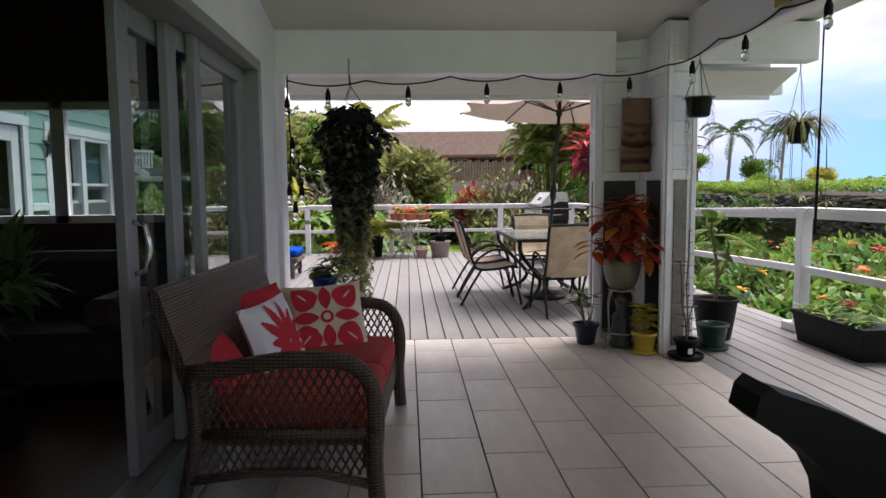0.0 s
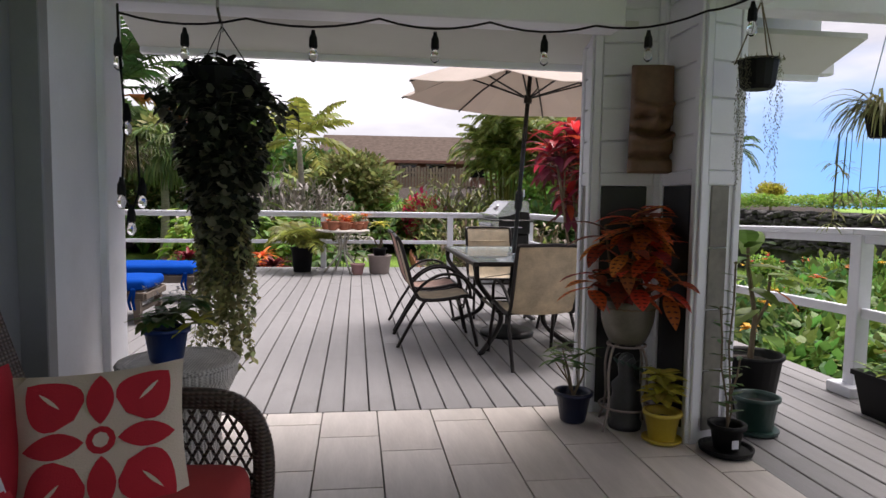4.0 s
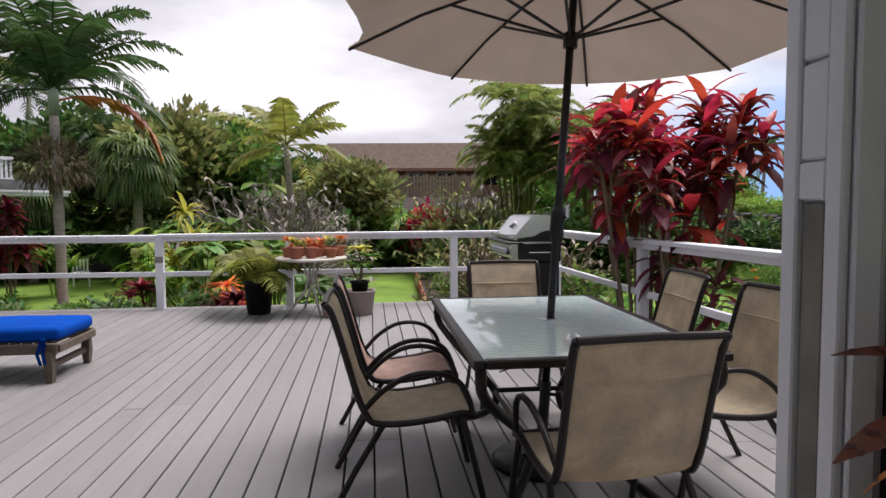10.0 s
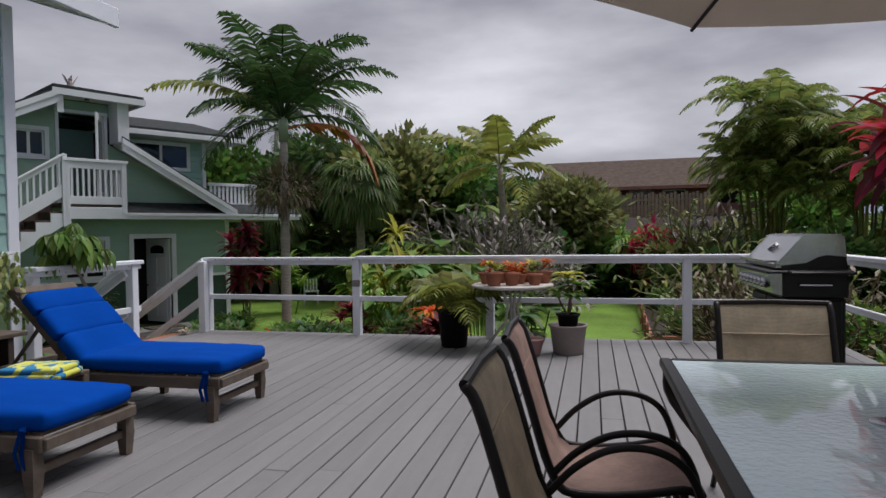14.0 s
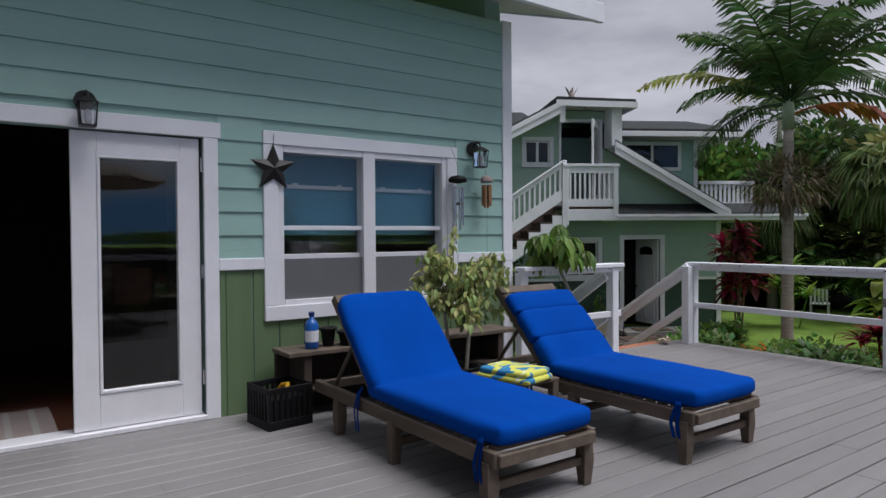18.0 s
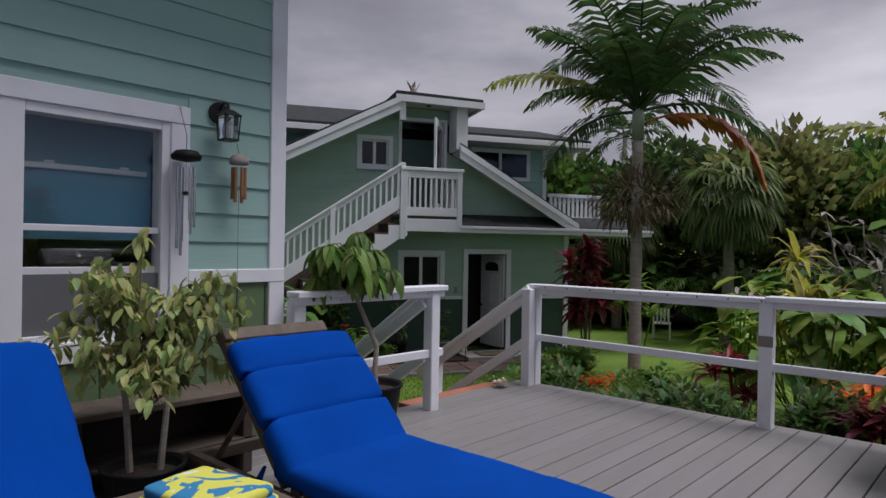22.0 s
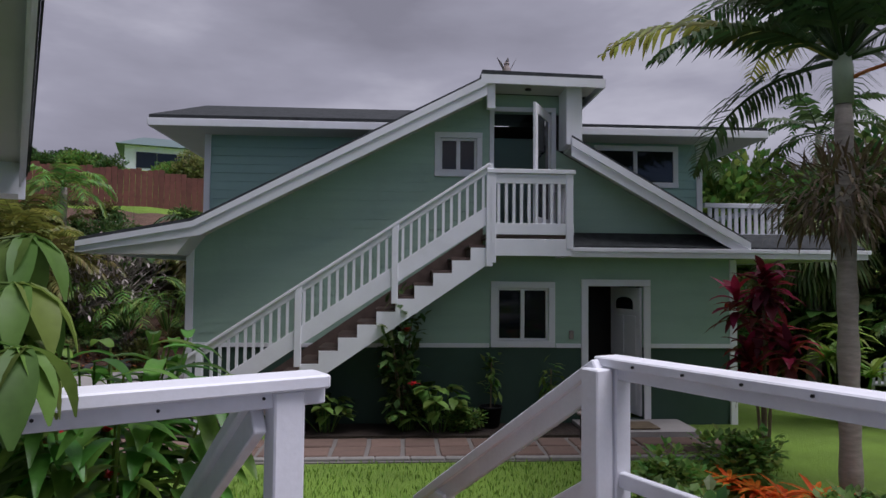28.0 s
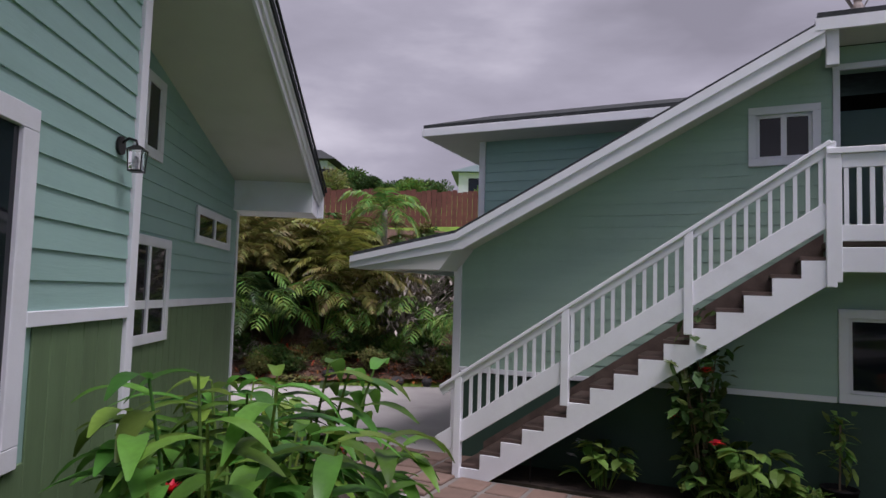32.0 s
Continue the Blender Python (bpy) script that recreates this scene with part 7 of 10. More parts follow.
A = "bronze metal patio chair with a tan sling seat"
dining_chair(A, SLING, (0.87, 7.10, 0), 0)
dining_chair("bronze metal patio chair with a faded rose sling seat", SLINGR, (0.87, 7.78, 0), 2)
dining_chair(A, SLING, (1.59, 6.31, 0), 94)
dining_chair(A, SLING, (1.70, 8.42, 0), -90)
dining_chair(A, SLING, (2.33, 7.80, 0), 178)
dining_chair(A, SLING, (2.38, 6.98, 0), 184)


def patio_table():
    t = thing("patio_table", "bronze framed patio table with a rippled glass top", "table", (1.63, 7.28, 0), 0)
    a, b, z = 0.50, 0.83, 0.74
    for s in (-1, 1):
        part("table_frame", MB().box((s * a - 0.022 * (s + 1), -b, z - 0.035), (s * a + 0.022 * (1 - s), b, z), 0.006), BRONZE, t)
        part("table_frame", MB().box((-a + 0.044, s * b - 0.022 * (s + 1), z - 0.035), (a - 0.044, s * b + 0.022 * (1 - s), z), 0.006), BRONZE, t)
    g = MB()
    n = 60
    hole = 0.028
    g.box((-a + 0.043, -b + 0.043, z - 0.010), (a - 0.043, b - 0.043, z - 0.002), 0.001)
    gl = part("glass_top", g, TABGLASS, t, "frosted rippled glass")
    part("hole_ring", MB().lathe([(0.024, z - 0.003), (0.045, z - 0.003), (0.045, z + 0.004), (0.024, z + 0.006)], 18), CHROME, t)
    for sx in (-1, 1):
        for sy in (-1, 1):
            part("leg", MB().tube(bend([(sx * (a - 0.03), sy * (b - 0.04), z - 0.03), (sx * (a - 0.05), sy * (b - 0.06), 0.58), (sx * 0.26, sy * 0.48, 0.36), (sx * 0.18, sy * 0.40, 0.24), (sx * 0.24, sy * 0.48, 0.12), (sx * 0.42, sy * 0.74, 0.0)], 4), 0.022, 8), BRONZE, t, "", True)
    part("brace", MB().tube([(-0.19, -0.41, 0.27), (0.19, -0.41, 0.27)], 0.014, 6).tube([(-0.19, 0.41, 0.27), (0.19, 0.41, 0.27)], 0.014, 6).tube([(-0.19, -0.41, 0.27), (-0.19, 0.41, 0.27)], 0.014, 6).tube([(0.19, -0.41, 0.27), (0.19, 0.41, 0.27)], 0.014, 6), BRONZE, t)
    part("pole_ring", MB().tube([(0.03 * math.cos(k / 10 * 6.2832), 0.03 * math.sin(k / 10 * 6.2832), 0.55) for k in range(11)], 0.005, 5).tube([(-0.3, -0.3, 0.56), (-0.03, 0, 0.55)], 0.004, 5).tube([(0.3, 0.3, 0.56), (0.03, 0, 0.55)], 0.004, 5), BRONZE, t)
    return gl


def ripple(m):
    """Uneven relief of cast glass."""
    nt = m.node_tree
    n, b, tc = nt.nodes.new("ShaderNodeTexNoise"), nt.nodes.new("ShaderNodeBump"), nt.nodes.new("ShaderNodeTexCoord")
    n.inputs["Scale"].default_value, n.inputs["Detail"].default_value = 48, 3
    b.inputs["Strength"].default_value, b.inputs["Distance"].default_value = 0.8, 0.006
    nt.links.new(tc.outputs["Object"], n.inputs["Vector"])
    nt.links.new(n.outputs["Fac"], b.inputs["Height"])
    nt.links.new(b.outputs["Normal"], nt.nodes["Principled BSDF"].inputs["Normal"])


ripple(TABGLASS)
patio_table()


def umbrella():
    u = thing("patio_umbrella", "open beige patio umbrella on a black tilting pole", "umbrella", (1.60, 7.30, 0))
    lean = 0.07
    at = lambda z: Vector((lean * z, 0, z))
    part("base", MB().lathe([(0.24, 0.0), (0.245, 0.03), (0.22, 0.05), (0.06, 0.065), (0.045, 0.09), (0.03, 0.1)], 28), BLACKM, u, "round black base", True)
    part("base_tube", MB().tube([at(0.06), at(0.42)], 0.028, 12), BLACKM, u)
    part("knob", MB().tube([at(0.36) + Vector((0.02, -0.02, 0)), at(0.36) + Vector((0.06, -0.05, 0))], 0.009, 8).tube([at(0.36) + Vector((0.06, -0.05, -0.02)), at(0.36) + Vector((0.06, -0.05, 0.02))], 0.012, 8), BLACKM, u)
    part("pole", MB().tube([at(0.3), at(2.46)], 0.020, 12), BLACKM, u, "", True)
    part("tilt_joint", MB().tube([at(1.12), at(1.15), at(1.27), at(1.3)], [0.026, 0.036, 0.036, 0.026], 12), BLACKM, u)
    part("crank", MB().tube([at(1.24) + Vector((0.03, -0.02, 0)), at(1.25) + Vector((0.02, -0.1, 0.0)), at(1.30) + Vector((0.0, -0.15, 0.01))], 0.009, 6), CHROME, u)
    part("runner", MB().tube([at(2.07), at(2.14)], 0.036, 12), BLACKM, u)
    R, zr, za = 1.18, 2.12, 2.46
    top = at(za)
    M = Matrix.Rotation(radians(2.0), 4, "Y")
    ctr = at(zr)
    tip = lambda k, r=R, z=zr: ctr + (M @ Vector((r * math.cos(radians(22.5 + 45 * k)), r * math.sin(radians(22.5 + 45 * k)), z - zr)))
    v, f = [], []
    nr, na = 7, 4
    for layer in (0.0, 0.006):
        for k in range(8):
            for j in range(na):
                for r in range(nr):
                    s = (r + 1) / nr
                    a, b = tip(k), tip(k + 1)
                    w = j / na
                    e = a.lerp(b, w)
                    sag = 0.035 * math.sin(math.pi * w)
                    e = e.lerp(ctr, 0.075 * math.sin(math.pi * w))
                    p = top.lerp(e, s) + Vector((0, 0, 0.05 * math.sin(math.pi * s) - sag * s + layer))
                    v.append(p)
        v.append(top + Vector((0, 0, layer)))
    per = 8 * na * nr + 1
    for l in (0, 1):
        o = l * per
        for c in range(8 * na):
            c2 = (c + 1) % (8 * na)
            q = [(o + per - 1, o + c * nr, o + c2 * nr)]
            q += [(o + c * nr + r, o + c * nr + r + 1, o + c2 * nr + r + 1, o + c2 * nr + r) for r in range(nr - 1)]
            f += q if l else [x[::-1] for x in q]
    can = part("canopy", MB().add(v, f), CANOPY, u, "beige cloth canopy")
    for k in range(8):
        mid = [top.lerp(tip(k), s) + Vector((0, 0, 0.05 * math.sin(math.pi * s) - 0.012)) for s in (0.0, 0.33, 0.66, 1.0)]
        rb = part("rib", MB().tube(mid, 0.008, 6), BLACKM, u)
        part("strut", MB().tube([at(2.11), mid[0].lerp(mid[-1], 0.52) + Vector((0, 0, 0.04))], 0.008, 6), BLACKM, rb)
    part("finial", MB().lathe([(0.02, 2.45), (0.03, 2.47), (0.01, 2.52)], 10, (lean * 2.46, 0, 0)), BLACKM, u)


umbrella()


def gas_grill():
    g = thing("gas_grill", "wide stainless and black gas grill with a closed lid", "grill", (2.50, 11.24, 0), 1)
    # front faces -x, length along y
    part("cart", MB().box((-0.20, -0.45, 0.10), (0.22, 0.45, 0.72), 0.012), BLACKM, g, "black cabinet")
    for y in (-0.45, -0.003):
        dr = part("cabinet_door", MB().box((-0.222, y + 0.012, 0.13), (-0.202, y + 0.44, 0.70), 0.006), BLACKM, g)
        part("door_handle", MB().tube([(-0.222, y + 0.22 - 0.12, 0.64), (-0.25, y + 0.22 - 0.12, 0.64), (-0.25, y + 0.22 + 0.12, 0.64), (-0.222, y + 0.22 + 0.12, 0.64)], 0.007, 6), CHROME, dr)
    part("side_panel", MB().box((-0.17, -0.468, 0.14), (0.19, -0.451, 0.70), 0.008), BLACKM, g)
    for x in (-0.16, 0.18):
        for y in (-0.38, 0.38):
            w = part("caster", MB().tube([(x, y - 0.015, 0.045), (x, y + 0.015, 0.045)], 0.045, 14), BLACKP, g)
            part("fork", MB().box((x - 0.015, y - 0.022, 0.04), (x + 0.015, y + 0.022, 0.10), 0.004), CHROME, w)
    part("firebox", MB().box((-0.24, -0.48, 0.72), (0.23, 0.48, 0.925), 0.01), BLACKM, g)
    part("control_panel", MB().prism([(-0.30, 0.755), (-0.242, 0.74), (-0.242, 0.91), (-0.345, 0.905)], -0.51, 0.51, axis=1), STEEL, g, "steel control panel")
    for i in range(7):
        y = -0.40 + i * 0.115
        k = part("knob", MB().tube([(-0.318, y, 0.83), (-0.365, y, 0.84)], [0.034, 0.028], 16), STEEL, g, "", True)
        part("bezel", MB().tube([(-0.312, y, 0.829), (-0.326, y, 0.832)], 0.042, 16), BLACKM, k)
    part("top_ledge", MB().box((-0.35, -0.52, 0.907), (0.25, 0.52, 0.93), 0.006), BLACKM, g)
    lid = [(-0.27, 0.945), (-0.27, 0.975), (-0.25, 1.0), (-0.09, 1.185), (-0.06, 1.20), (0.17, 1.20), (0.20, 1.185), (0.215, 1.03), (0.215, 0.945)]
    l = part("lid", MB().prism(lid, -0.44, 0.44, axis=1), STEEL, g, "stainless lid")
    part("lid_end", MB().prism([(x * 1.01, z + 0.002) for x, z in lid], -0.465, -0.44, axis=1), STEEL, l)
    part("lid_end", MB().prism([(x * 1.01, z + 0.002) for x, z in lid], 0.44, 0.465, axis=1), STEEL, l)
    part("lid_handle", MB().tube([(-0.25, -0.38, 1.0), (-0.335, -0.38, 0.995), (-0.335, 0.38, 0.995), (-0.25, 0.38, 1.0)], 0.013, 8), CHROME, l)
    for y in (-0.462, 0.462):
        part("lid_base", MB().prism([(-0.235, 0.932), (-0.235, 0.965), (-0.06, 0.985), (0.02, 1.03), (0.08, 1.045), (0.21, 1.03), (0.225, 0.932)], y - 0.012, y + 0.012, axis=1), BLACKM, l, "black lower lid end")
    part("gauge", MB().tube([(-0.165, 0, 1.09), (-0.185, 0, 1.112)], 0.045, 16), CHROME, l)
    part("badge", MB().box((-0.175, -0.20, 1.072), (-0.16, -0.12, 1.095), 0.003), STEEL, l)
    part("side_shelf", MB().box((-0.20, -0.58, 0.90), (0.25, -0.525, 0.925), 0.008), BLACKM, g, "folded black side shelf")
    part("towel_bar", MB().tube([(-0.12, -0.478, 0.83), (-0.12, -0.515, 0.82), (0.10, -0.515, 0.82), (0.10, -0.478, 0.83)], 0.008, 6), CHROME, g)


gas_grill()


# ---- loungers and what stands by the wall ----
def lounger(at, rz, label, slip=0.05, seam=False):
    """A teak chaise: x from head (0) to foot (1.95)."""
    l = thing("sun_lounger", label, "sun lounger", at, rz, "sun loungers on the deck")
    W = 0.32
    for sg in (-1, 1):
        part("side_rail", MB().box((0.0, sg * W - 0.02, 0.22), (1.92, sg * W + 0.02, 0.30), 0.006), TEAK, l)
        for x, w in ((0.34, 0.055), (1.02, 0.05), (1.86, 0.055)):
            part("leg", MB().add([(x - w / 2 + a * w, sg * W - 0.03 + b * 0.06, 0.24) for a in (0, 1) for b in (0, 1)] + [(x - w * 0.6 + a * w * 1.2, sg * W - 0.035 + b * 0.07, 0.12) for a in (0, 1) for b in (0, 1)] + [(x - w * 0.4 + a * w * 0.8, sg * W - 0.026 + b * 0.052, 0.0) for a in (0, 1) for b in (0, 1)],
                               [(0, 1, 3, 2), (0, 4, 5, 1), (1, 5, 7, 3), (3, 7, 6, 2), (2, 6, 4, 0), (4, 8, 9, 5), (5, 9, 11, 7), (7, 11, 10, 6), (6, 10, 8, 4), (8, 10, 11, 9)]), TEAK, l)
    for x in (0.0, 1.02, 1.90):
        part("cross_rail", MB().box((x, -W, 0.23), (x + 0.04, W, 0.29), 0.005), TEAK, l)
    for x in (1.85, 1.02):
        part("stretcher", MB().box((x - 0.02, -W, 0.10), (x + 0.02, W, 0.145), 0.005), TEAK, l)
    for i in range(13):
        x = 0.80 + i * 0.086
        part("slat", MB().box((x, -W + 0.015, 0.295), (x + 0.066, W - 0.015, 0.315), 0.004), TEAK, l)
    # raised back
    hinge = (0.74, 0.30)
    ang = radians(46)
    m = Matrix.Translation((hinge[0], 0, hinge[1])) @ Matrix.Rotation(ang, 4, "Y") @ Matrix.Translation((0, 0, 0))
    # the back runs from the hinge towards -x, rising
    for sg in (-1, 1):
        part("back_rail", MB().box((-0.80, sg * 0.27 - 0.02, -0.03), (0.0, sg * 0.27 + 0.02, 0.025), 0.005, m), TEAK, l)
        part("prop", MB().tube([m @ Vector((-0.45, sg * 0.24, -0.03)), Vector((0.12, sg * 0.24, 0.27))], 0.014, 6), TEAK, l)
    for i in range(9):
        x = -0.79 + i * 0.088
        part("slat", MB().box((x, -0.29, 0.025), (x + 0.066, 0.29, 0.042), 0.004, m), TEAK, l)
    cu = MB()
    cushion(cu, (0.66, -0.335, 0.316), (1.94, 0.335, 0.412), 0.055, 0.016, n=27, crease=0.008)
    seat = part("seat_cushion", cu, BLUEC, l, "bright blue seat pad", True)
    cu = MB()
    if seam:
        for lo, hi, top in ((-0.80 + slip, -0.47, 0.130), (-0.50, -0.22, 0.140), (-0.25, 0.05, 0.150)):
            cu = MB()
            cushion(cu, (lo, -0.335, 0.043), (hi, 0.335, top), 0.05, 0.012, m, crease=0.010)
            part("back_cushion", cu, BLUEC, l, "bright blue back pad", True)
    else:
        cushion(cu, (-0.80 + slip, -0.335, 0.043), (0.05, 0.335, 0.142), 0.055, 0.018, m, n=27, crease=0.008)
        part("back_cushion", cu, BLUEC, l, "bright blue back pad", True)
    for x, sg, h in ((0.62, -1, 0.24), (1.80, -1, 0.20)):
        tie = MB()
        for k in (0, 1):
            pts = [(x, sg * 0.30, 0.36), (x + 0.02 + 0.02 * k, sg * 0.345, 0.33), (x - 0.01 + 0.04 * k, sg * 0.355, 0.22), (x + 0.01 + 0.03 * k, sg * 0.352, 0.34 - h)]
            for a, b in zip(pts, pts[1:]):
                tie.add([(a[0] - 0.014, a[1], a[2]), (a[0] + 0.014, a[1] - 0.004, a[2]), (b[0] + 0.014, b[1] - 0.004, b[2]), (b[0] - 0.014, b[1], b[2])], [(0, 1, 2, 3), (3, 2, 1, 0)])
        part("tie", tie, BLUEC, l)
    return l


LB = "weathered teak sun lounger with a bright blue cushion"
lounger((-3.64, 8.27, 0), 0, LB, 0.07)
lounger((-3.50, 9.58, 0), 0, "weathered teak sun lounger, blue cushion slipped down its back", 0.13, True)


def wall_things():
    t = thing("teak_side_table", "low weathered teak table between the loungers", "table", (-2.78, 8.95, 0), 0)
    for i in range(5):
        part("slat", MB().box((-0.24 + i * 0.097, -0.24, 0.315), (-0.24 + i * 0.097 + 0.09, 0.24, 0.34), 0.004), TEAK, t)
    for x in (-0.21, 0.21):
        for y in (-0.21, 0.21):
            part("leg", MB().box((x - 0.028, y - 0.028, 0), (x + 0.028, y + 0.028, 0.315), 0.006), TEAK, t)
    for y in (-0.22, 0.22):
        part("apron", MB().box((-0.22, y - 0.012, 0.25), (0.22, y + 0.012, 0.315), 0.004), TEAK, t)
    # folded beach towel
    tw = thing("beach_towel", "folded yellow and blue patterned beach towel", "towel", (-2.70, 8.93, 0.342), 12)
    for k, (z0, z1, s) in enumerate(((0.0, 0.036, 1.08), (0.034, 0.075, 1.0))):
        mb = MB()
        cushion(mb, (-0.2 * s, -0.14 * s, z0), (0.2 * s, 0.14 * s, z1), 0.02, 0.004, n=15, crease=0.006)
        part("fold", mb, TOWEL, tw, "", True)
    # bench of boards under the window with jugs
    b = thing("wooden_bench", "weathered plank bench against the wall", "bench", (-3.93, 8.85, 0))
    for i in range(2):
        part("plank", MB().box((-0.16 + i * 0.165, -1.05, 0.44), (-0.005 + i * 0.165, 1.05, 0.475), 0.005), TEAK, b)
    # legs, shelf and an added board are darkened for the shade under the planks
    for y in (-0.9, 0.0, 0.9):
        part("leg", MB().box((-0.14, y - 0.03, 0), (0.14, y + 0.03, 0.44), 0.005), TEAKD, b)
    part("shade_board", MB().box((-0.15, -1.04, 0.0), (-0.13, 1.04, 0.435), 0.004), TEAKD, b)
    part("shelf", MB().box((-0.128, -0.95, 0.18), (0.14, 0.95, 0.205), 0.004), TEAKD, b)
    j = thing("blue_bottle", "blue plastic pump bottle on the bench", "bottle", (-3.88, 8.02, 0.477))
    part("body", MB().lathe([(0.045, 0.0), (0.05, 0.01), (0.05, 0.17), (0.035, 0.2), (0.018, 0.215), (0.018, 0.235)], 14), BOTTLE, j, "", True)
    part("bottle_label", MB().lathe([(0.0505, 0.05), (0.0507, 0.051), (0.0507, 0.13), (0.0505, 0.131)], 14), PALE, j)
    part("cap", MB().lathe([(0.02, 0.235), (0.022, 0.24), (0.022, 0.262), (0.012, 0.268)], 12), BLUEPOT, j)
    for k, (x, y, r, h) in enumerate(((-3.9, 8.16, 0.055, 0.14), (-3.86, 8.30, 0.07, 0.11), (-3.95, 8.42, 0.06, 0.12))):
        c = thing("black_pot", "small empty black nursery pot", "flower pot", (x, y, 0.477), 0, "black pots on the bench")
        pot(c, r * 0.75, r, h, BLACKP)
    # crate with tools
    c = thing("black_crate", "black plastic milk crate with garden tools", "crate", (-3.80, 7.74, 0), 6)
    s, h = 0.165, 0.28
    for k in range(4):
        M4 = Matrix.Rotation(k * math.pi / 2, 4, "Z")
        side = part("side_frame", MB().box((-s, -s, 0.012), (s - 0.014, -s + 0.012, 0.06), 0.003, M4), BLACKP, c)
        part("rim", MB().box((-s, -s, h - 0.04), (s - 0.014, -s + 0.014, h), 0.003, M4), BLACKP, side)
        for i in range(8):
            x = -s + i * (2 * s - 0.034) / 7
            part("slat", MB().box((x, -s + 0.001, 0.06), (x + 0.02, -s + 0.011, h - 0.04), 0, M4), BLACKP, side)
    part("crate_floor", MB().box((-s, -s, 0.0), (s, s, 0.012)), BLACKP, c)
    part("liner", MB().box((-s + 0.014, -s + 0.014, 0.012), (s - 0.014, s - 0.014, 0.2), 0.01), BLACKP, c)
    part("tool_handle", MB().tube([(-0.05, 0.0, 0.2), (0.0, 0.02, 0.26), (0.06, 0.03, 0.275), (0.1, 0.0, 0.23)], 0.016, 8), FLOWY, c, "yellow tool handle")
    # wall lamps
    for at, rz, ax in (((HX + 0.022, 6.62, 2.13), 0, "x"), ((HX + 0.022, 9.75, 2.05), 0, "x"), ((-8.0, HY + 0.002, 2.22), 90, "y")):
        l = thing("wall_lantern", "black wall lantern with clear glass", "wall lamp", at, rz, "lanterns on the house wall")
        part("back_plate", MB().tube([(0, 0, 0.03), (0.018, 0, 0.03)], 0.065, 20), BLACKM, l)
        part("arm", MB().tube([(0.015, 0, 0.05), (0.06, 0, 0.085), (0.11, 0, 0.07), (0.12, 0, 0.03)], 0.009, 8), BLACKM, l)
        part("roof_cap", MB().add([(0.12 + x * 0.06, y * 0.06, 0.0) for x, y in ((-1, -1), (1, -1), (1, 1), (-1, 1))] + [(0.12 + x * 0.02, y * 0.02, 0.035) for x, y in ((-1, -1), (1, -1), (1, 1), (-1, 1))], [(0, 1, 5, 4), (1, 2, 6, 5), (2, 3, 7, 6), (3, 0, 4, 7), (4, 5, 6, 7), (3, 2, 1, 0)]), BLACKM, l)
        cage = MB()
        for x in (-1, 1):
            for y in (-1, 1):
                cage.beam((0.12 + x * 0.05, y * 0.05, 0.0), (0.12 + x * 0.042, y * 0.042, -0.14), 0.007, 0.007)
        cage.box((0.12 - 0.046, -0.046, -0.15), (0.12 + 0.046, 0.046, -0.138), 0.002)
        part("cage", cage, BLACKM, l)
        part("glass", MB().box((0.12 - 0.041, -0.041, -0.137), (0.12 + 0.041, 0.041, -0.002)), BULB, l)
        part("bulb", MB().lathe([(0.012, -0.137), (0.022, -0.11), (0.024, -0.08), (0.014, -0.05), (0.004, -0.04)], 10, (0.12, 0, 0)), PALE, l)
    # star
    st = thing("metal_star", "black metal star hanging on the window trim", "wall decoration", (HX + 0.045, 7.85, 1.80))
    v = [(0.035, 0, 0)]
    for k in range(10):
        r = 0.185 if k % 2 == 0 else 0.080
        a = math.pi / 2 + k * math.pi / 5
        v.append((0.0, r * math.cos(a), r * math.sin(a)))
    f = [(0, 1 + k, 1 + (k + 1) % 10) for k in range(10)] + [tuple(range(1, 11))[::-1]]
    part("star_body", MB().add(v, f), BLACKM, st)
    part("hanger", MB().tube([(0.005, 0, 0.16), (0.005, 0.004, 0.25)], 0.003, 4), BLACKM, st)
    # wind chimes
    w = thing("metal_wind_chime", "wind chime with silver tubes on a dark disc", "wind chime", (HX + 0.13, 9.50, 1.78))
    part("string", MB().tube([(-0.09, 0, 0.30), (0, 0, 0.12), (0.0, 0.0, 0.03)], 0.002, 4), BLACKM, w)
    part("disc", MB().lathe([(0.02, -0.03), (0.078, -0.018), (0.085, 0.005), (0.06, 0.032), (0.005, 0.042)], 18), BLACKP, w, "", True)
    for k in range(6):
        a = k * math.pi / 3
        L = 0.30 + 0.04 * k
        part("chime_tube", MB().tube([(0.045 * math.cos(a), 0.045 * math.sin(a), -0.06), (0.045 * math.cos(a), 0.045 * math.sin(a), -0.06 - L)], 0.0085, 8), CHROME, w)
    part("clapper", MB().tube([(0, 0, -0.01), (0, 0, -0.2)], 0.0015, 4).lathe([(0.01, -0.22), (0.025, -0.21), (0.025, -0.2), (0.01, -0.195)], 10), BLACKM, w)
    w = thing("bamboo_wind_chime", "small bamboo wind chime under a coconut shell", "wind chime", (HX + 0.13, 9.83, 1.80))
    part("string", MB().tube([(-0.02, -0.02, 0.16), (0, 0, 0.03)], 0.002, 4).tube([(0, 0, -0.05), (0, 0, -0.75)], 0.0015, 4), STEM, w)
    part("shell", MB().lathe([(0.055, -0.03), (0.058, -0.01), (0.045, 0.02), (0.015, 0.035), (0.003, 0.037)], 16), GREYPOT, w, "", True)
    for k in range(6):
        a = k * math.pi / 3
        L = 0.17 + 0.02 * (k % 3)
